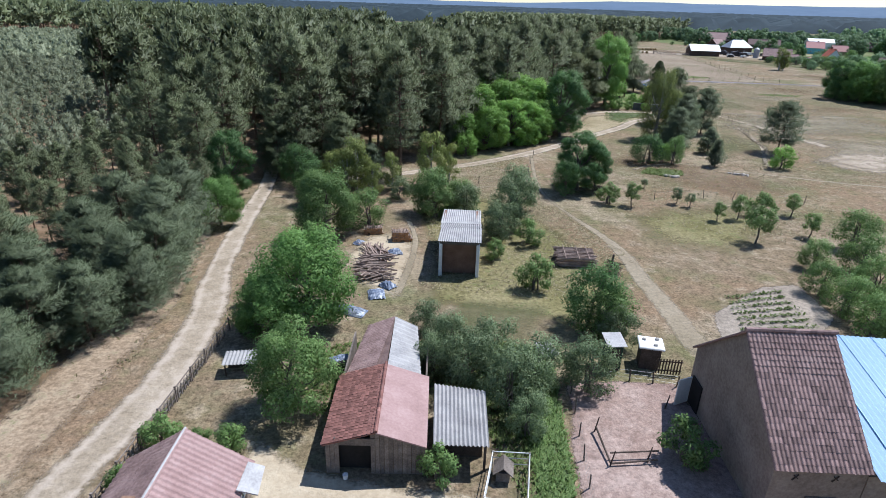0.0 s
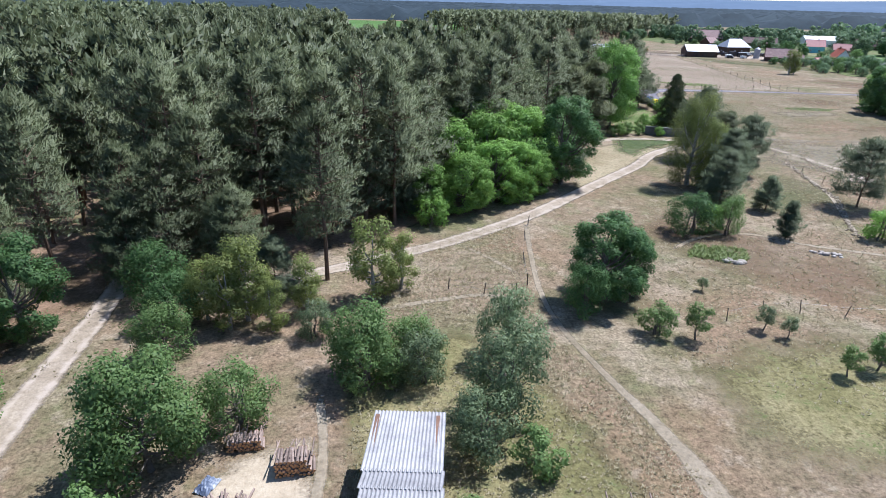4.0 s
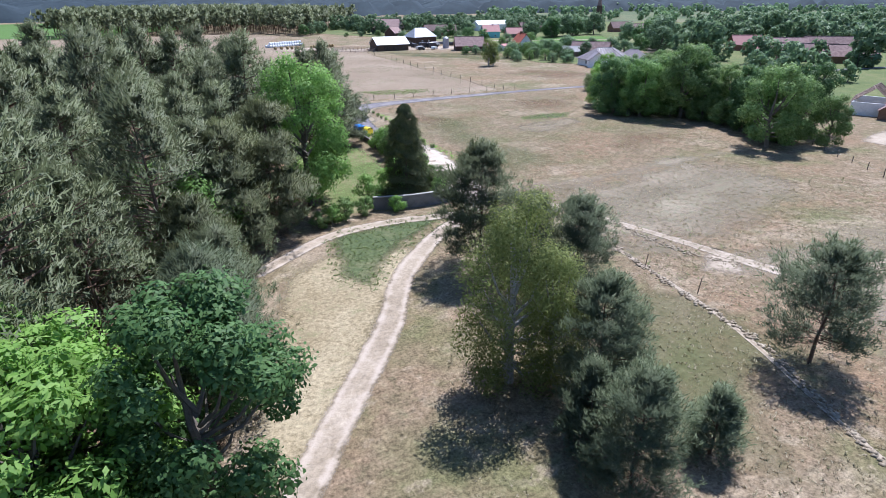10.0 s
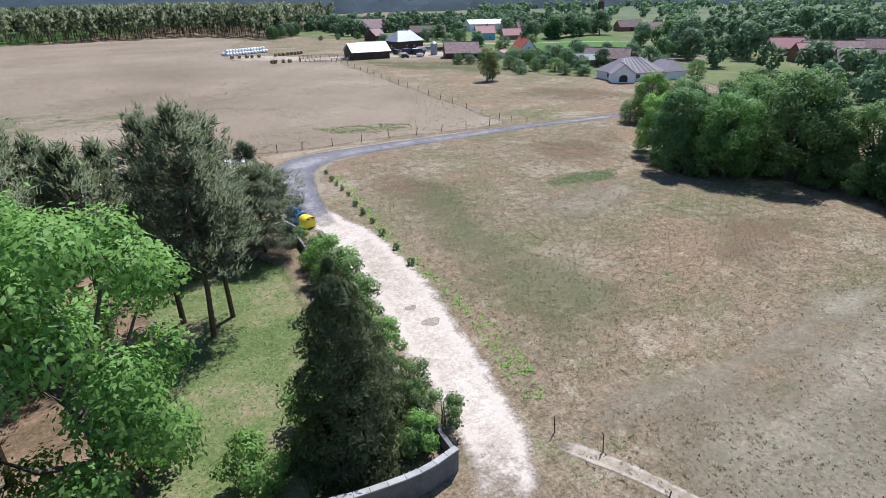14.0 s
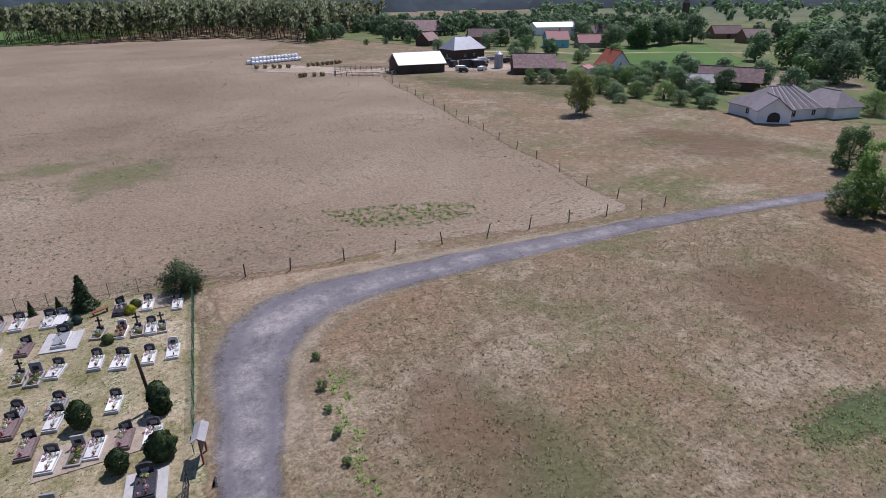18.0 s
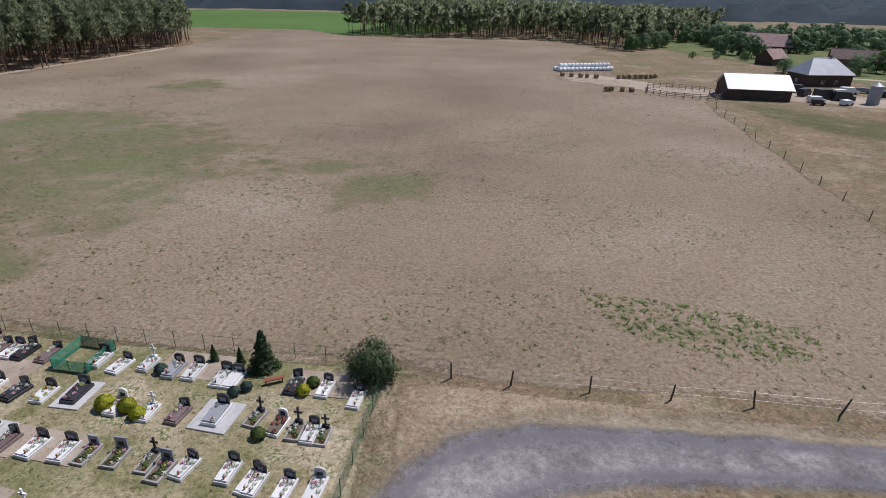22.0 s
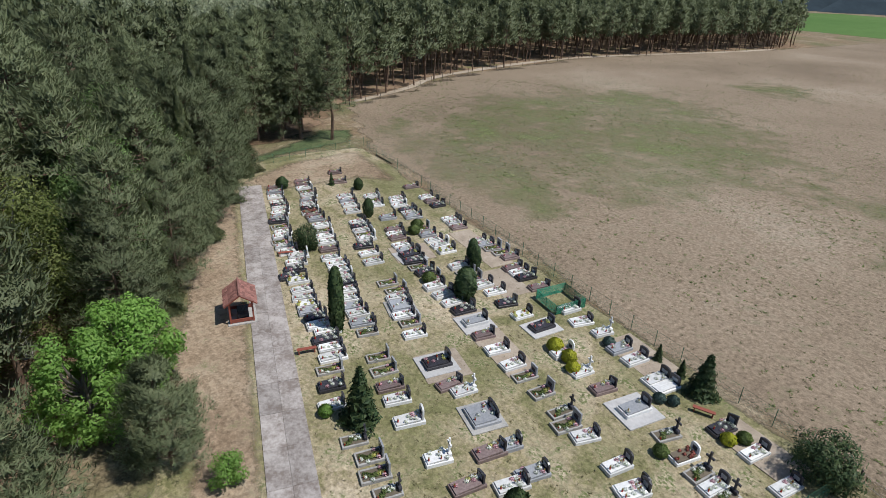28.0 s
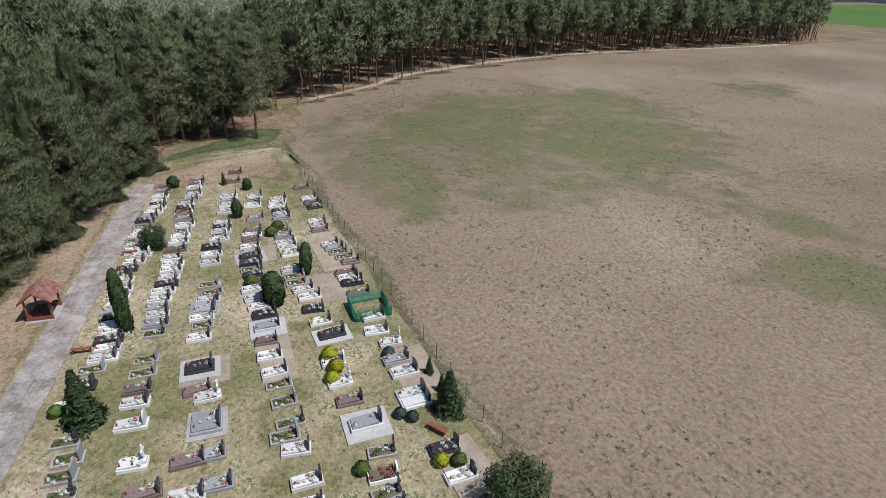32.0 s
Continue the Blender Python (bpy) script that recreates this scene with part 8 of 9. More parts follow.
mesh_fence("cemetery_fence", (75.6, 243.4), (-1.2, 250.4), 2.55, 1.5, M_GREENWIRE, "green wire mesh fence along the pasture", 0.3)
mesh_fence("cemetery_fence", (-1.2, 250.4), (1.2, 229.2), 2.6, 1.4, M_GREENWIRE, "wire mesh fence at the wood end", 0.3)
mesh_fence("cemetery_fence", (75.6, 243.4), (73.0, 218.0), 2.5, 1.5, M_GREENWIRE, "green wire mesh fence beside the lane", 0.16)
gt = thing("cemetery_gate", pose(72.2, 213.6, 0, 0, 0, 82), "open dark metal gate of the cemetery", "gate")
for off in (-1.7, 1.7):
    leaf = part("gate_leaf", Geo().box((off, 0, 0.1), (0.07, 0.07, 1.6)), M_GR_DARK, gt)
    for z in (0.15, 0.9, 1.6):
        part("bar", Geo().box((off - math.copysign(0.85, off), 0, z), (1.65, 0.05, 0.05)), M_GR_DARK, leaf)
    for i in range(6):
        part("bar", Geo().box((off - math.copysign(0.2 + i * 0.28, off), 0, 0.15), (0.03, 0.03, 1.45)), M_GR_DARK, leaf)
board = thing("notice_board", pose(73.6, 217.4, 0, 0, 0, 75), "roofed wooden notice board at the gate", "notice board")
for u in (-0.6, 0.6):
    part("post", Geo().box((u, 0, 0), (0.1, 0.1, 2.1)), M_REDWOOD, board)
part("panel", Geo().box((0, 0, 0.9), (1.1, 0.06, 1.0)), M_WOOD_OLD, board)
for sy in (-1, 1):
    part("roof_board", Geo().slab([(-0.9, sy * 0.45, 2.05), (0.9, sy * 0.45, 2.05), (0.9, 0, 2.35), (-0.9, 0, 2.35)], 0.05), M_CORRU, board)
lamp = thing("timber_pole", pose(70.9, 224.2, 0), "dark leaning timber lamp pole", "pole")
part("pole", Geo().tube([(0, 0, 0), (-0.3, 0.2, 4.6)], [0.13, 0.1], 8), M_WOOD_DARK, lamp)

# recycling containers by the gate
for (a, b, turn), m, lab in (((71.9, 208.0, 12), M_BLUE_PLASTIC, "blue domed recycling container"), ((72.0, 206.2, 14), M_BLUE_PLASTIC, "blue domed recycling container"), ((72.3, 204.2, 16), M_YELLOW_PLASTIC, "yellow domed recycling container")):
    c = thing("recycling_container", pose(a, b, 0.02, 0, 0, turn), lab, "container", "recycling containers")
    o = [(-0.72, 0.12), (0.72, 0.12), (0.75, 1.05)] + [(0.75 * math.cos(t), 1.05 + 0.5 * math.sin(t)) for t in (0.35, 0.8, 1.2, 1.57, 1.94, 2.34, 2.79)] + [(-0.75, 1.05)]
    part("shell", Geo().prism(o, -0.72, 0.72), m, c)
    part("lid_rim", Geo().box((0, 0, 1.02), (1.54, 1.48, 0.06)), m, c)
    for s in (-1, 1):
        part("opening", Geo().tube([(s * 0.55, -0.74, 1.3), (s * 0.2, -0.74, 1.3)], [0.1, 0.1], 8), M_DARK, c)
    part("lifting_hook", Geo().tube([(-0.12, 0, 1.52), (0, 0, 1.72), (0.12, 0, 1.52)], [0.025] * 3, 6), M_WIRE, c)
    for u in (-0.6, 0.6):
        for v in (-0.55, 0.55):
            part("foot", Geo().box((u, v, 0), (0.14, 0.14, 0.13)), M_DARK, c)
bw = thing("concrete_bunker", pose(70.2, 203.0, 0, 0, 0, 10), "low concrete waste bunker", "bunker")
for cc, s in (((0, 0, 0), (0.2, 4.4, 1.1)), ((-0.8, -2.1, 0), (1.4, 0.2, 1.1)), ((-0.8, 2.1, 0), (1.4, 0.2, 1.1))):
    part("wall_panel", Geo().box(cc, s, 0, 0.015), M_CONCRETE, bw)

# churchyard wall, curving, with its coping
wall_pts = curve_pts([(54, 162.5, 0), (56.5, 161.5, 0), (59, 160.7, 0), (63, 160.2, 0), (65.8, 160.6, 0)], 0.9)
# wall concrete darker than the coping: its shaded side put into the colour
M_SHADEWALL = surf("shade_dark_concrete", [(0.10, 0.095, 0.09), (0.16, 0.155, 0.15), (0.22, 0.21, 0.20)], 1.0, 9, 0.9, 0.3)
cw = tagged(new("churchyard_wall"), "curved concrete churchyard wall, shade in its dark colour", "wall", kind="structure")
for i in range(len(wall_pts) - 1):
    a, b = wall_pts[i], wall_pts[i + 1]
    c, d = (a + b) / 2, b - a
    t = math.degrees(math.atan2(d.y, d.x))
    part("wall_block", Geo().box((c.x, c.y, 0), (d.length + 0.02, 0.3, 1.75), t), M_SHADEWALL, cw)
    part("coping_stone", Geo().box((c.x, c.y, 1.75), (d.length - 0.01, 0.44, 0.1), t, 0.02), M_CONCRETE, cw)
east = along((66.0, 161.0), (69.6, 200.5), 2.2)
for i in range(len(east) - 1):
    a, b = Vector(east[i]), Vector(east[i + 1])
    c, d = (a + b) / 2, b - a
    t = math.degrees(math.atan2(d.y, d.x))
    part("wall_block", Geo().box((c.x, c.y, 0), (d.length - 0.02, 0.28, 1.0), t), M_SHADEWALL, cw)
for i, (a, b, h) in enumerate(((65.0, 163.5, 3.0), (66.0, 167.5, 2.6), (66.4, 172, 2.8), (67.0, 177, 3.2), (67.6, 182, 3.0), (68.2, 187, 3.4), (68.4, 192, 3.0), (67.0, 164.0, 3.4), (67.2, 168.6, 3.2), (67.4, 173.6, 4.0), (67.8, 179.5, 5.0), (68.6, 184.6, 5.6), (69.4, 189.4, 5.2), (69.8, 194, 3.6), (64.4, 163.4, 2.6), (56.5, 160.4, 2.4), (52.5, 161.6, 2.6), (49.5, 161.4, 3.2), (47.4, 160.4, 3.0), (45.6, 160.0, 2.4), (69.2, 199.8, 2.2), (70.4, 201.2, 1.8))):
    put(K_MAP if i % 3 == 0 else K_BUSH, BUSH[i % 3], a, b, 3.4, h, "hedge bush against the churchyard wall")

# ---- the village ----
M_ROOF_RED = surf("bright_red_tiles", [(0.30, 0.07, 0.04), (0.40, 0.11, 0.06)], 1.0, 8, 0.8, 0.2)
M_ROOF_PINKRED = surf("faded_red_sheet", [(0.36, 0.16, 0.15), (0.44, 0.22, 0.20)], 1.0, 8, 0.7, 0.1)
M_ROOF_STRIPE = surf("grey_brown_sheet_tiles", [(0.16, 0.135, 0.145), (0.25, 0.215, 0.22)], 0.7, 9, 0.6, 0.2)
M_TURQ = surf("turquoise_render", [(0.16, 0.42, 0.46), (0.20, 0.48, 0.52)], 0.6, 8, 0.8, 0.1)
M_BROWNWALL = surf("brown_timber_wall", [(0.06, 0.04, 0.03), (0.12, 0.075, 0.055)], 1.2, 8, 0.9, 0.3)
WIN4 = (("f", -2.4, 0.9, 1.0, 1.1), ("f", 2.4, 0.9, 1.0, 1.1), ("b", 0, 0.9, 1.0, 1.1), ("r", 0, 0.9, 1.0, 1.1), ("l", 0, 0.9, 1.0, 1.1))

wb2 = gable_house("hay_barn", 165.0, 380.6, -5, 17.0, 11.5, 3.4, 6.6, M_BROWNWALL, M_WHITE_SHEET, "open dark timber barn with white sheet roof", 0.6, (), (("f", -3.5, 3.2, 2.8), ("f", 1.2, 3.2, 2.8), ("f", 5.6, 2.6, 2.8)), ridge_tiles=False)
gable_house("brick_house", 201.0, 411.5, 8, 16, 10.5, 4.2, 8.6, M_BROWNWALL, M_GREY_SHEET, "two-storey brown house with grey hipped roof", 0.5, WIN4, (("f", 0, 1.1, 2.1),), True, hip=4.5)
gable_house("farm_barn", 238, 531, -18, 24, 13, 3.6, 9.2, M_BROWNWALL, M_TILE_BROWN, "large old barn with dark brown roof", 0.5, (), (("f", 0, 3.5, 3.2),))
gable_house("farm_barn", 250, 470, -24, 22, 9, 3.4, 7.0, M_BRICK, M_TILE_BROWN, "long brick barn with brown roof", 0.4, (), (("f", 3, 3, 2.8),))
gable_house("farm_barn", 213, 470, 30, 10, 8, 3.0, 6.4, M_BROWNWALL, M_TILE_BROWN, "brown farm building behind the house", 0.4)
gable_house("farm_barn", 199.5, 357.5, -26, 14.5, 9.5, 2.6, 6.6, M_BROWNWALL, M_TILE_BROWN, "sagging old barn with brown roof", 0.4, (), (("f", -3, 2.4, 2.4),))
gable_house("farm_annex", 204.6, 352.2, -26, 8, 5.0, 2.2, 4.0, M_BROWNWALL, M_TILE_PINK, "low annex with pale brown roof", 0.3)
gable_house("village_house", 222.0, 342.0, 72, 11.5, 8.4, 3.2, 8.2, M_WHITE, M_ROOF_RED, "white house with bright red gable roof", 0.4, (("l", 0, 3.6, 0.8, 1.1), ("l", -2, 0.9, 1, 1.2), ("l", 2, 0.9, 1, 1.2), ("f", 2, 0.9, 1, 1.2)), (), True)
gable_house("house_porch", 213.6, 346.6, 28, 6, 4.4, 2.3, 3.2, M_WHITE, M_ROOF_PINKRED, "low pale annex of the red-roofed house", 0.3)
gable_house("turquoise_house", 266.0, 431.0, -22, 11, 9, 4.2, 8.0, M_TURQ, M_ROOF_PINKRED, "turquoise house with faded red roof", 0.4, WIN4, (), True)
gable_house("village_house", 281.0, 423.0, -22, 13, 8, 2.8, 6.2, M_PLASTER, M_ROOF_PINKRED, "low house with faded red roof", 0.4, WIN4)
gable_house("white_hall", 318, 500, -12, 30, 12, 5.0, 7.5, M_WHITE, M_WHITE_SHEET, "long hall with white sheet roof", 0.5, (), (), ridge_tiles=False)
gable_house("farm_barn", 332, 470, -12, 18, 9, 3.0, 6.8, M_BROWNWALL, M_TILE_BROWN, "brown barn among the trees", 0.4)
gable_house("farm_barn", 232.0, 303.0, -54, 17, 8.5, 2.8, 6.2, M_BROWNWALL, M_TILE_BROWN, "long brown-roofed barn behind the white house", 0.4)
gable_house("farm_annex", 222.0, 306.0, -30, 8, 6, 2.4, 4.4, M_PLASTER, M_CORRU, "grey shed roof beside the barn", 0.3)
wh = gable_house("white_bungalow", 207.5, 270.5, -10, 17, 12, 3.0, 6.8, M_WHITE, M_ROOF_STRIPE, "white bungalow with striped grey hipped roof", 0.7, (("f", -1.5, 0.8, 1.6, 1.4), ("f", 4.5, 0.8, 1.2, 1.4), ("l", 0, 0.8, 1.2, 1.4)), (("f", -5.2, 2.4, 2.2),), True, hip=5.5)
gable_house("bungalow_wing", 219.5, 266.0, 80, 11, 8, 3.0, 5.8, M_WHITE, M_ROOF_STRIPE, "white wing of the bungalow, grey roof", 0.6, (("r", 0, 0.8, 1.2, 1.3), ("f", 0, 0.8, 1.4, 1.3)), (), False, hip=3.5)
wing2 = gable_house("bungalow_wing", 201.0, 268.4, 53, 9, 7, 3.0, 5.7, M_WHITE, M_ROOF_STRIPE, "white gabled wing with an arched window", 0.5, (), (), False)
part("arched_window", Geo().prism([(-1.3, 0.3), (1.3, 0.3), (1.3, 1.5), (0.9, 2.2), (0, 2.5), (-0.9, 2.2), (-1.3, 1.5)], -0.05, 0.05), M_GLASS, wing2).matrix_basis = pose(-4.52, 0, 0, 0, 0, 90)
for i in range(13):
    x = -6.2 + i * 1.03
    if abs(x) < 8.5:
        h0 = 6.86
        part("standing_seam", Geo().tube([(x * 0.5, -0.1, 6.78), (x, -6.7, 2.78)], [0.05, 0.05], 4), M_GR_PINK if i % 2 else M_TERRAZZO, wh)
cw2 = thing("building_site_house", pose(186, 162, 0, 0, 0, 20), "unfinished house with bare roof timbers", "house")
for c, s in (((0, -4, 0), (12, 0.3, 3)), ((0, 4, 0), (12, 0.3, 3)), ((-6, 0, 0), (0.3, 8, 3)), ((6, 0, 0), (0.3, 8, 3))):
    part("wall", Geo().box(c, s), M_WHITE, cw2)
for i in range(13):
    for sy in (-1, 1):
        part("rafter", Geo().tube([(-6 + i, sy * 4.5, 2.8), (-6 + i, 0, 6.4)], [0.09, 0.09], 4), M_LOG, cw2)
gable_house("farm_barn", 182.0, 156.0, 20, 8, 5, 2.2, 4.2, M_BRICK, M_TILE_BROWN, "small brick outbuilding beside the new house", 0.3)
for x, y, turn, ln in ((292, 236, -50, 22), (300, 222, -40, 18), (318, 262, -45, 22), (346, 254, -40, 24), (320, 282, -35, 14), (300, 262, -30, 10), (390, 430, -20, 18), (378, 402, -15, 16)):
    gable_house("farm_barn", x, y, turn, ln, 9.5, 3.2, 7.2, M_BRICK, M_TILE_BROWN if ln > 15 else M_ROOF_PINKRED, "brown-roofed farm building among village trees", 0.4, (), (("f", 0, 2.4, 2.4),))
church = thing("church_tower", pose(450, 514, 0), "distant brick church tower with pointed spire", "church")
part("tower", Geo().box((0, 0, 0), (3.6, 3.6, 17)), M_BROWNWALL, church)
part("spire", Geo().tube([(0, 0, 17), (0, 0, 28)], [2.2, 0.1], 8), M_TILE_BROWN, church)
silo = thing("grain_silo", pose(196.0, 374.5, 0), "round grey metal grain silo", "silo")
part("drum", Geo().tube([(0, 0, 0), (0, 0, 5.0)], [1.6, 1.6], 16), M_GREY_SHEET, silo)
part("cone", Geo().tube([(0, 0, 5.0), (0, 0, 6.0)], [1.7, 0.15], 16), M_GREY_SHEET, silo)
for z in (1.2, 2.4, 3.6):
    part("hoop", Geo().tube([(0, 0, z), (0, 0, z + 0.08)], [1.64, 1.64], 16), M_GREY_SHEET, silo)


# bales, corral, machines
def bale(x, y, z, r, w, material, label, turn=0):
    ob = thing("round_bale", pose(x, y, z, 0, 0, turn), label, "bale", "round bales")
    part("bale_body", Geo().tube([(-w / 2, 0, r), (-w / 2 + 0.08, 0, r), (w / 2 - 0.08, 0, r), (w / 2, 0, r)], [r * 0.9, r, r, r * 0.9], 14), material, ob)
    return ob


M_STRAW = surf("straw_bale", [(0.22, 0.16, 0.08), (0.33, 0.25, 0.13)], 2, 8, 0.95, 0.4)
M_WRAP = surf("white_bale_wrap", [(0.66, 0.68, 0.70), (0.78, 0.79, 0.80)], 1, 8, 0.4, 0.1)
first = bale(116, 426.5, 0, 0.72, 1.25, M_WRAP, "white plastic-wrapped round bale", 24)
for i in range(14):
    for k in range(3):
        if i or k:
            copy_thing(first, pose(116 + i * 1.55 - k * 0.7, 426.5 + i * 0.55 + k * 1.5, 0 if k < 2 else 0, 0, 0, 24))
    if i < 13:
        copy_thing(first, pose(116.3 + i * 1.55, 427.8 + i * 0.55, 1.3, 0, 0, 24))
dark = bale(115, 414.5, 0, 0.75, 1.25, M_STRAW, "weathered straw round bale", 10)
for i, (a, b) in enumerate(((118, 413.5), (121, 412.5), (123, 411.5), (126, 411), (134, 412), (136, 412.6), (138, 413), (140, 413.4), (142, 413.9), (144, 414.4), (146, 415), (147.6, 416), (123.5, 384), (125, 384.4), (128.5, 384.6), (131, 383.8))):
    copy_thing(dark, pose(a, b, 0, 0, 0, i * 37))
corral = thing("corral", pose(146, 384, 0, 0, 0, -26), "wooden rail corral in the sandy barnyard", "fence")
cor = [(-11, 6), (-9, -6), (-3, -9), (4, -9), (10, -7), (12, 2), (4, 8), (-4, 9), (-11, 6)]
for (a, b), (c, d) in zip(cor, cor[1:]):
    n = max(2, int(math.dist((a, b), (c, d)) / 1.8))
    for i in range(n):
        part("post", Geo().tube([(a + (c - a) * i / n, b + (d - b) * i / n, 0), (a + (c - a) * i / n, b + (d - b) * i / n, 1.6)], [0.11, 0.1], 6), M_LOG, corral)
    for z in (0.5, 0.95, 1.4):
        part("rail", Geo().tube([(a, b, z), (c, d, z)], [0.07, 0.07], 5), M_LOG, corral)


def vehicle(x, y, turn, ln, w, h, material, label, kind="van"):
    root = thing(kind, pose(x, y, 0, 0, 0, turn), label, "vehicle")
    L, r = ln / 2, 0.34
    o = [(-L, 0.35), (L, 0.35), (L, h * 0.55), (L * 0.7, h * 0.6), (L * 0.45, h), (-L * 0.9, h), (-L, h * 0.6)]
    part("body", Geo().prism(o, -w / 2, w / 2), material, root)
    part("windscreen", Geo().slab([(L * 0.72, -w * 0.42, h * 0.62), (L * 0.72, w * 0.42, h * 0.62), (L * 0.49, w * 0.42, h * 0.97), (L * 0.49, -w * 0.42, h * 0.97)], 0.03), M_GLASS, root)
    for u in (-L * 0.6, L * 0.62):
        for v in (-w / 2, w / 2):
            part("wheel", Geo().tube([(u, v - 0.1, r), (u, v + 0.1, r)], [r, r], 12), M_DARK, root)
    return root


M_CARGREY = surf("grey_car_paint", [(0.20, 0.21, 0.22), (0.26, 0.27, 0.28)], 1, 5, 0.3, 0.0)
M_CARDARK = surf("dark_machine_paint", [(0.03, 0.03, 0.035), (0.07, 0.06, 0.06)], 1, 5, 0.5, 0.0)
vehicle(186, 381, 10, 6.0, 2.2, 2.9, M_CARDARK, "dark farm machine parked in the yard", "tractor")
vehicle(190.5, 379, -10, 5.6, 2.2, 2.6, M_CARDARK, "dark trailer parked in the yard", "trailer")
vehicle(183, 386, 40, 5.2, 2.0, 2.2, M_CARDARK, "dark pickup parked in the yard", "pickup")
vehicle(180.5, 375, 0, 4.6, 2.0, 1.7, M_WHITE, "white car parked by the barn", "car")
vehicle(214, 424, -15, 7.0, 2.4, 2.6, M_WHITE, "pale caravan beside the house", "caravan")
for x, y, turn, ln, w, h, m, lab, kind in ((187.0, 371.5, 30, 4.2, 1.8, 1.5, M_WHITE, "white car parked in the farmyard", "car"), (178.6, 370.4, -20, 3.4, 1.8, 1.6, M_CARDARK, "dark farm implement beside the barn", "implement"), (193.6, 386.0, 15, 5.4, 2.2, 2.2, M_WHITE, "white covered trailer in the farmyard", "trailer"), (200.0, 392.4, -12, 5.0, 2.1, 2.0, M_WHITE, "pale box trailer beside the house", "trailer"), (189.4, 389.4, 50, 4.4, 1.9, 1.6, M_CARGREY, "grey car parked by the house", "car"), (208.4, 388.0, 5, 4.8, 2.0, 1.8, M_CARDARK, "dark van parked by the street", "van"), (184.0, 392.6, -35, 5.2, 2.1, 2.4, M_CARDARK, "dark tractor behind the barn", "tractor")):
    vehicle(x, y, turn, ln, w, h, m, lab, kind)
vehicle(206, 395, -30, 4.6, 1.9, 1.6, M_CARGREY, "grey car on the village street", "car")
vehicle(224, 440, 20, 4.6, 1.9, 1.6, M_WHITE, "white car beside the village street", "car")

# village trees
for i, (a, b, h, w) in enumerate(((184.8, 338, 3.4, 1.5), (189, 335.5, 3.6, 1.4), (196.7, 331.7, 4.6, 1.4), (193, 333, 3.0, 1.5), (192.3, 309, 3.6, 1.6), (202, 308.2, 5.2, 1.3), (207, 312, 6.0, 1.2), (197.4, 290, 4.0, 1.4), (200.6, 284.5, 3.6, 1.5), (206, 290, 5.0, 1.2), (212, 297, 5.5, 1.2), (186, 300, 2.6, 1.6), (214, 305, 6, 1.1), (220, 313, 6.5, 1.1), (208, 332, 6, 1.1), (214, 328, 5.2, 1.3), (227, 330, 6.0, 1.2), (232, 352, 6, 1.2), (183, 401, 4, 1.3), (224, 405, 7, 1.1), (218, 395, 5, 1.2), (240, 420, 8, 1.1), (232, 440, 8, 1.1), (204, 440, 6, 1.2))):
    put(K_VIL if i % 3 else K_OAK, SHRUB[i % 4], a, b, 5.0, h, "dense garden bush between village plots", None, w)
vr = np.random.default_rng(12)
for i, (a, b, h) in enumerate(((300, 408, 13.5), (306, 413, 14), (313, 417, 14), (320, 414, 14.5), (328, 418, 14), (336, 421, 13), (347, 416, 15), (302, 345, 12), (292, 323, 14), (270, 294, 13), (282, 306, 16), (298, 318, 17), (312, 330, 18), (196, 304, 4.5), (190, 306, 4.5), (200, 298, 5), (205, 290, 4.5), (192, 314, 5), (224, 298, 7), (191, 347, 3.5), (195, 345, 3.6), (200, 343, 3.6), (206, 340, 3.8), (212, 333, 5), (218, 328, 5.4), (224, 323, 7), (215, 320, 5), (209, 322, 6), (204, 327, 5.5), (232, 318, 8), (238, 326, 8), (246, 316, 7), (262, 300, 9), (188, 540, 9), (180, 530, 9), (172, 522, 8.5), (164, 512, 8), (238, 590, 12), (224, 484, 5), (208, 484, 4), (196, 486, 3.5), (186, 488, 3), (288, 438, 12), (258, 446, 10), (244, 448, 9), (262, 384, 6), (243, 382, 6), (232, 372, 5), (236, 396, 8), (278, 404, 12), (284, 410, 11), (222, 284, 4), (230, 276, 6), (228, 260, 6), (236, 286, 8), (242, 300, 8))):
    if h < 7:
        put(K_BUSH if i % 2 else K_VIL, SHRUB[i % 4], a, b, 5.0, h, "leafy garden bush beside village houses", None, 1.15)
    else:
        put(K_OAK if i % 4 == 0 else K_VIL, VTREE[i % 4], a, b, 9.0, h, "leafy village tree beside houses and lanes", None, 1.1)
VLOW = [broadleaf(301 + i, 10, 5.0, 0.8, 400, 0.0, 9, 0.6) for i in range(4)]
VFAR = [broadleaf(311 + i, 10, 5.6, 1.5, 90, 0.0, 6, 0.7) for i in range(3)]
for crowd in (VLOW, VFAR):
    for i, (w, c) in enumerate(crowd):
        crowd[i] = (Geo().tube([(0, 0, 0), (0, 0, 6)], [0.25, 0.1], 3, False).mesh("trunk"), c)


def tree_mass(name, poly, gap, leaf, label, lo, hi, keep=lambda x, y: x > -9e9, kinds=VLOW):
    x, y = scatter(poly, gap, 0.48, vr, keep)
    spread(name, kinds, [(a, b, vr.uniform(lo, hi), vr.uniform(0.85, 1.15), vr.uniform(0, 6.28), int(vr.integers(4))) for a, b in zip(x, y)], M_BARK, leaf, label)


def thin(x, y):
    """Clearings, lanes and plots between the clumps of trees."""
    open_plot = np.sin(x * 0.045) * np.cos(y * 0.038) + 0.5 * np.sin(x * 0.11 + y * 0.07) < -0.12
    return ~open_plot & ~((np.abs(x - 302) < 24) & (y > 436) & (y < 505))


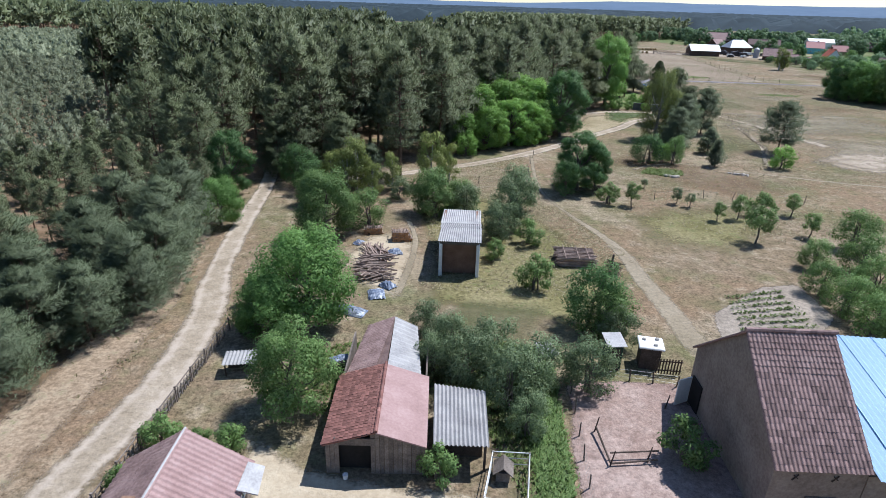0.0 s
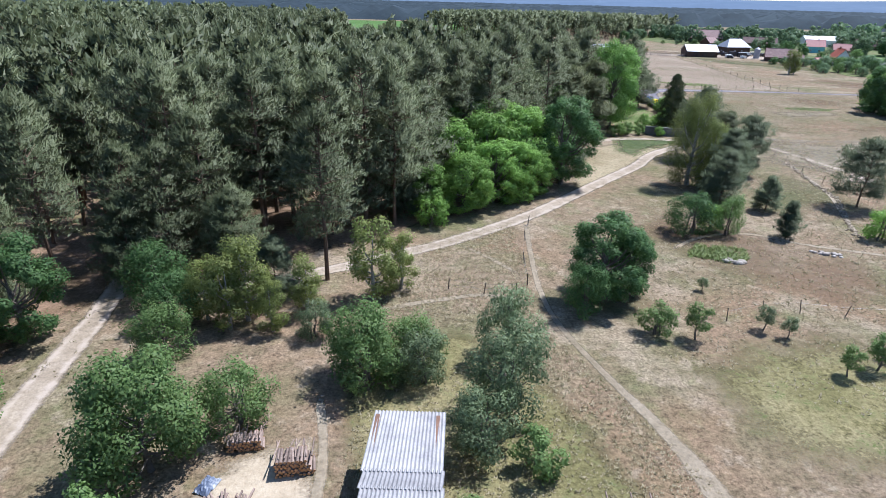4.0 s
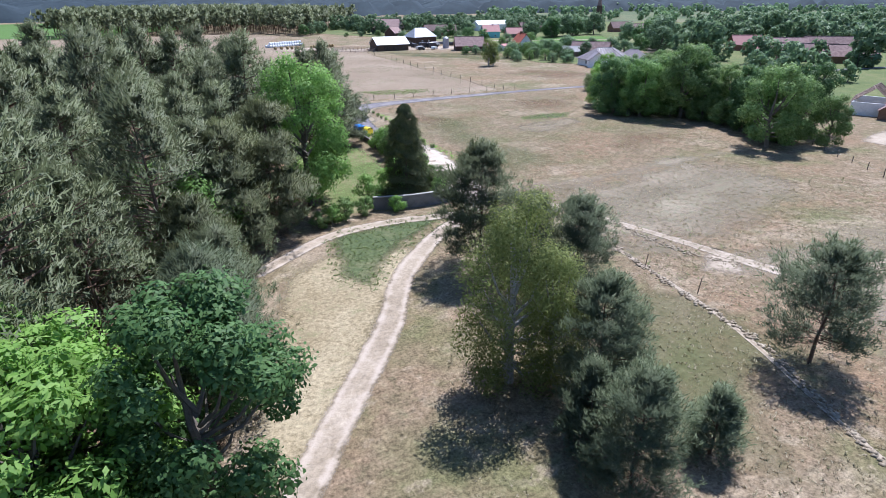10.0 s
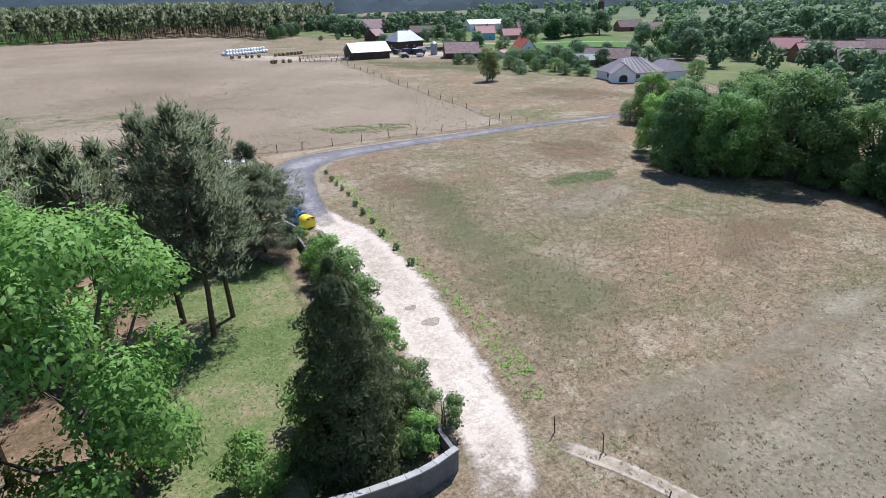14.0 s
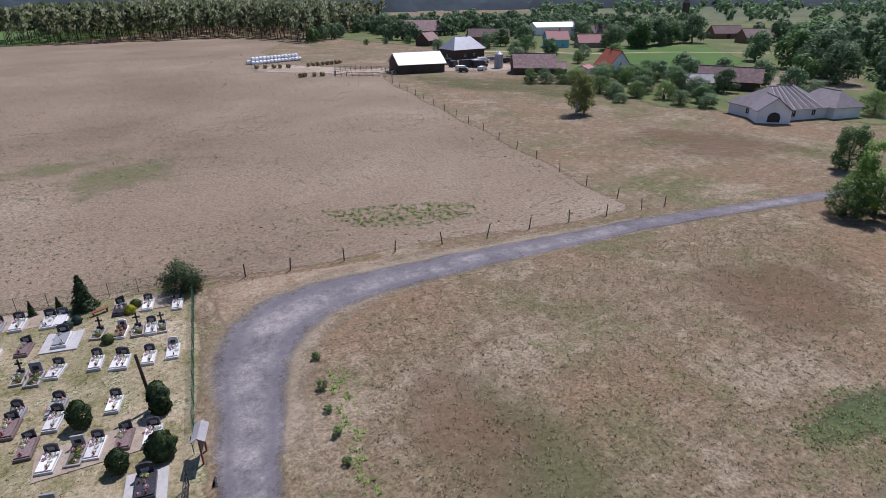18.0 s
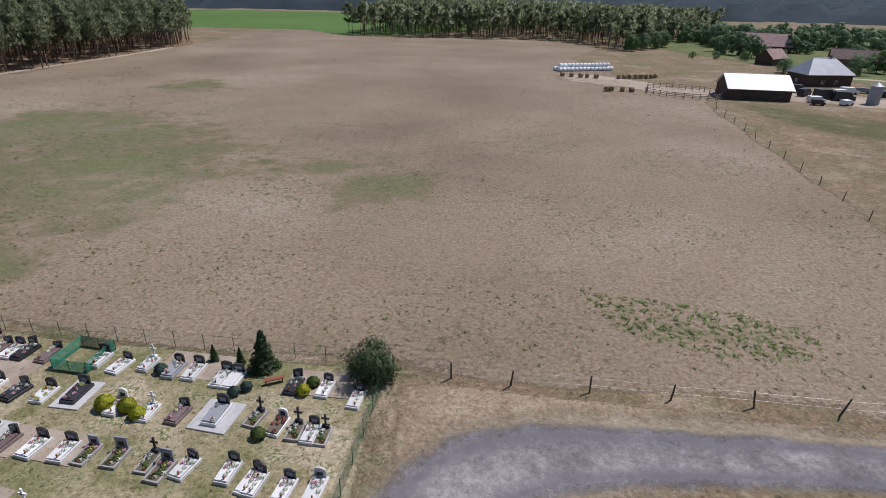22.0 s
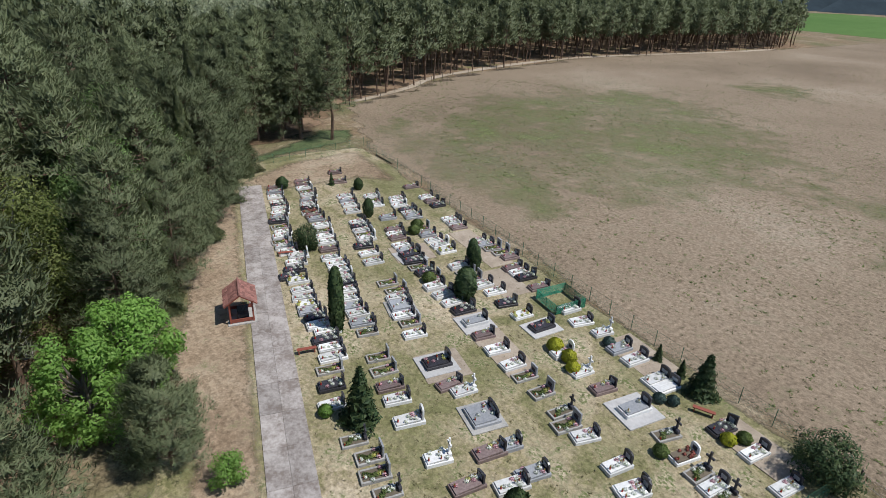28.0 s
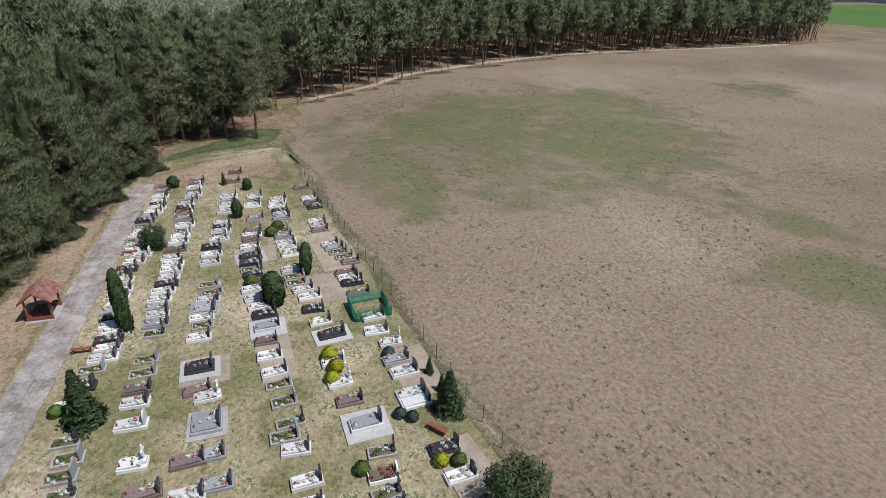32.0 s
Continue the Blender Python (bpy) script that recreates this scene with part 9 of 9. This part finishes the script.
tree_mass("village_trees", [(206, 500), (262, 452), (300, 440), (360, 430), (420, 470), (470, 560), (420, 660), (300, 640), (220, 600), (180, 620), (196, 560)], 9.5, L_VILLAGE, "mixed trees and gardens of the village", 0.6, 1.15, thin)
tree_mass("village_trees", [(275, 280), (300, 300), (330, 330), (380, 400), (430, 440), (520, 430), (620, 380), (620, 260), (520, 180), (400, 140), (330, 150), (290, 200), (262, 240), (255, 280)], 13.5, L_VILLAGE, "mixed trees and gardens of the village", 0.8, 1.6, thin)
tree_mass("village_trees", [(190, 150), (215, 175), (205, 205), (240, 235), (290, 195), (330, 145), (300, 60), (220, 70), (170, 105)], 12.0, L_VILLAGE, "trees and hedges behind the meadow", 0.6, 1.2, thin)
tree_mass("far_tree_belt", [(440, 660), (560, 560), (640, 420), (900, 300), (1300, 300), (1300, 700), (800, 900), (480, 820)], 30, L_VILLAGE, "scattered far trees and hedges", 0.8, 1.5, thin, VFAR)
tree_mass("far_tree_belt", [(640, 380), (900, 280), (1400, -200), (900, -500), (420, -300), (420, 60), (520, 160)], 32, L_VILLAGE, "scattered far trees and hedges", 0.8, 1.5, thin, VFAR)
patch("far_fields", [(330, 640), (800, 1000), (1700, 1300), (3000, 900), (3000, -700), (1200, -600), (520, -200), (460, 60), (640, 250), (640, 420), (520, 600)], M_FARPLAIN, 0.012, "far plain of fields and scrub", "ground", 60, 40)
patch("far_fields", [(150, 560), (330, 650), (480, 820), (800, 900), (1300, 700), (1400, 300), (900, 280), (640, 380), (560, 520), (440, 640), (260, 600)], M_FARPLAIN, 0.03, "patchwork of far fields and scrub", "ground", 20, 20)

# ---- grass and weeds, too many to count ----
gr = np.random.default_rng(77)


def tufts(name, poly, count, size, blades, material, label, keep=None, up=0.9, pull=None):
    P = np.array(poly, float)
    lo, hi = P.min(0), P.max(0)
    x, y = gr.uniform(lo[0], hi[0], count * 6), gr.uniform(lo[1], hi[1], count * 6)
    ok = inside(poly, x, y) > 0.2
    if keep is not None:
        ok &= keep(x, y)
    x, y = x[ok][:count], y[ok][:count]
    n = len(x)
    s = size * gr.uniform(0.6, 1.5, n)
    C = np.repeat(np.stack([x, y, np.zeros(n)], -1), blades, 0)
    S = np.repeat(s, blades)[:, None]
    D = unit(gr.normal(size=(n * blades, 3)) * np.array([0.75, 0.75, 0.25]) + np.array([0, 0, up]))
    B = unit(np.cross(D, gr.normal(size=D.shape)))
    C = C + gr.normal(size=C.shape) * S * np.array([0.4, 0.4, 0])
    C[:, 2] = 0.01
    G = unit(D * 0.3 + gr.normal(size=D.shape) * 0.15 + np.array([0, 0, 1.0]))
    face = np.cross(B, D)
    B = np.where((face * G).sum(1, keepdims=True) < 0, -B, B)
    V = np.stack([C - B * S * 0.2, C + B * S * 0.2, C + D * S + B * S * 0.12, C + D * S - B * S * 0.04], 1).reshape(-1, 3)
    solid(name, np_mesh(name, V, np.arange(len(V)).reshape(-1, 4), np.repeat(G, 4, 0)), material, label, "grass", kind="stuff")


NEAR_PASTURE = [(76, 243.5), (131, 238.5), (138, 300), (120, 330), (40, 330), (-28, 330), (-50, 300), (-28, 262), (0, 251.5)]
tufts("pasture_tufts", NEAR_PASTURE, 9000, 0.12, 4, L_DOT, "low dark grass tufts in the grazed pasture", lambda x, y: np.sin(x * 0.21 + 1.3 * np.sin(y * 0.17)) + np.sin(y * 0.23) > -0.9, 0.5)
tufts("pasture_tufts", [(131, 240), (146, 358), (150, 384), (120, 470), (0, 470), (-56, 380), (-50, 330), (120, 325)], 4500, 0.2, 4, L_DOT, "low dark grass tufts in the far pasture", None, 0.5)
tufts("green_tufts", [(93, 258), (104, 255), (113, 252), (112, 246.5), (104, 246), (95, 250)], 380, 0.26, 6, L_WEED, "green leafy tufts in the pasture", None, 0.5)
tufts("green_tufts", [(-20, 262), (-40, 300), (-40, 340), (0, 360), (35, 345), (56, 310), (70, 284), (58, 264), (20, 256)], 4500, 0.14, 4, L_WEED, "green tufts where the pasture regrows", None, 0.5)
MEADOW_A = [(76, 163), (80, 190), (84, 215), (88, 228), (100, 232.5), (150, 227), (135, 206), (128, 190), (136, 176), (128, 158), (112, 158), (92, 158)]
MEADOW_B = [(76, 160), (92, 156), (122, 157), (124, 128), (106, 103), (84, 97), (60, 84), (50, 60), (36, 66), (24, 74), (24, 90), (32, 104), (44, 128), (60, 148)]
MEADOW_C = [(-2, 95), (16, 106), (15, 80), (22, 60), (12, 48), (-2, 50), (-1, 70), (12, 76), (0, 82)]
tufts("meadow_straw", MEADOW_A, 11000, 0.15, 4, L_STRAW, "bleached dry grass of the meadow")
tufts("meadow_straw", MEADOW_B, 11000, 0.15, 4, L_STRAW, "bleached dry grass of the meadow")
tufts("meadow_straw", MEADOW_C, 6000, 0.13, 5, L_STRAW, "bleached dry grass of the farm meadow")
tufts("meadow_tufts", MEADOW_A, 4500, 0.15, 4, L_TUFT, "olive grass tufts of the meadow", lambda x, y: np.sin(x * 0.13 + y * 0.07) + np.sin(y * 0.19) > -0.7, 0.6)
tufts("meadow_tufts", MEADOW_B, 4500, 0.15, 4, L_TUFT, "olive grass tufts of the meadow", lambda x, y: np.sin(x * 0.17 + y * 0.09) + np.sin(y * 0.15) > -0.6, 0.6)
tufts("meadow_tufts", MEADOW_C, 3000, 0.13, 5, L_TUFT, "olive grass tufts of the farm meadow", None, 0.6)
tufts("weed_patch", [(108.5, 199), (110, 202.4), (117, 203), (125, 200.6), (119.4, 196)], 420, 0.16, 6, L_WEED, "dark green weeds in a small meadow patch", None, 0.6)
tufts("waste_weeds", [(73, 157), (92, 156.5), (116, 156), (122, 140), (100, 132), (84, 130), (74, 140)], 600, 0.11, 6, L_TUFT, "grey-green weeds dotting the waste ground", None, 0.4)
tufts("roadside_weeds", [(75.2, 161), (78.5, 172), (79, 184), (80.5, 196), (85, 222), (83.4, 224), (79, 200), (77.4, 190), (76.6, 176), (73.4, 164)], 420, 0.2, 6, L_LOCUST, "green weeds along the edge of the sandy track", None, 0.7)
tufts("wheel_track_weeds", [(73, 160), (80, 158), (84, 140), (84, 126), (72, 120), (68, 128), (72, 145)], 300, 0.12, 6, L_WEED, "grey-green weeds between the wheel tracks", None, 0.5)
tufts("weed_patch", [(34.4, 95), (37, 98.6), (42.6, 97.4), (42, 94.4), (39, 92.6)], 360, 0.3, 7, L_WEED, "dark green weeds in a rough hollow", None, 0.8)


def clods(name, pts, count, size, spread_by, material, label):
    """Crumbled lumps of turf and sand strewn along a line."""
    C = curve_pts([(a, b, 0) for a, b in pts], 0.4)
    at = np.array([tuple(C[int(k)]) for k in gr.integers(0, len(C), count)])
    at[:, :2] += gr.normal(size=(count, 2)) * spread_by
    s = size * gr.uniform(0.5, 1.5, (count, 1, 1))
    box = np.array([(a, b, c) for a in (-1, 1) for b in (-1, 1) for c in (-0.3, 0.75)], float)[None]
    V = at[:, None] + box * s * gr.uniform(0.55, 1.1, (count, 8, 3))
    F = np.array([(0, 1, 3, 2), (4, 6, 7, 5), (0, 4, 5, 1), (2, 3, 7, 6), (0, 2, 6, 4), (1, 5, 7, 3)])
    solid(name, np_mesh(name, V.reshape(-1, 3), (F[None] + 8 * np.arange(count)[:, None, None]).reshape(-1, 4)), material, label, "clods", kind="stuff")


M_CLOD = surf("turf_clods", [(0.13, 0.10, 0.07), (0.26, 0.21, 0.15), (0.42, 0.36, 0.28)], 1.2, 6, 0.95, 0.6)
clods("furrow_clods", [(72.4, 138), (69.6, 127), (68.1, 119.3), (67.1, 116), (63.1, 108.6), (60.6, 103.8), (59.4, 99.7)], 420, 0.13, 0.22, M_CLOD, "crumbled clods of turf turned up along the furrow")
clods("furrow_clods", [(78, 143.6), (77.4, 137), (77.8, 131), (80, 127)], 200, 0.11, 0.3, M_CLOD, "crumbled clods beside the wheel tracks")
clods("sand_clods", [(51, 96.4), (52.8, 95.4)], 16, 0.28, 0.3, M_CONCRETE_WALK, "pale lumps of rubble in the dry grass")
clods("sand_clods", [(39.2, 93.6), (40.4, 93.4)], 14, 0.32, 0.25, M_CONCRETE_WALK, "pale rubble beside a weedy hollow")
tufts("verge_weeds", [(45, 158.4), (62, 158), (65, 155.5), (58, 152.5), (50, 147), (44, 140), (41.5, 146)], 700, 0.18, 5, L_WEED, "green weeds between the tracks", None, 0.7)
tufts("churchyard_grass", [(47, 164), (56, 162), (65, 161), (65, 180), (67, 195), (60, 204), (54, 204), (52, 186), (50, 172)], 3500, 0.12, 5, L_FRUIT, "fresh green grass inside the wall", None, 1.0)
tufts("cemetery_grass", [(75, 242), (72.5, 219), (62, 215), (9, 230), (0, 249)], 3500, 0.11, 4, L_TUFT, "short turf between the graves", None, 0.6)
tufts("verge_straw", [(76.2, 242.6), (131, 237.4), (131, 236.2), (100, 237.8), (84, 237.4), (78, 231), (74.5, 220), (74, 230)], 1200, 0.09, 4, L_STRAW, "tall bleached grass under the fence")
tufts("wood_edge_scrub", [(-24, 30), (-22.4, 40), (-25, 60), (-27, 66), (-10, 91), (4, 102), (16, 110.5), (27, 120), (34, 130), (37, 140), (35, 143), (20, 124), (0, 108), (-14, 95), (-34, 80), (-30, 40)], 1100, 0.15, 6, L_TUFT, "low scrub under the edge of the wood", None, 0.8)
tufts("farm_weeds", [(-12, 33), (-8, 40), (2, 42), (9, 40), (9, 26), (6, 22), (2, 34), (-8, 33)], 4200, 0.2, 6, L_WEED, "green weeds round the barn", None, 0.8)
tufts("farm_weeds", [(5.4, 38), (9.6, 38), (8.4, 24), (7.6, 10), (4.8, 10), (6.2, 26)], 3600, 0.26, 6, L_FRUIT, "tall green weeds beside the yard fence", None, 0.9)
tufts("green_tufts", NEAR_PASTURE, 2600, 0.17, 6, L_WEED, "scattered green weeds in the grazed pasture", lambda x, y: np.sin(x * 0.16 + 2.1 * np.sin(y * 0.11)) + np.sin(y * 0.19 + x * 0.05) > 0.1, 0.5)
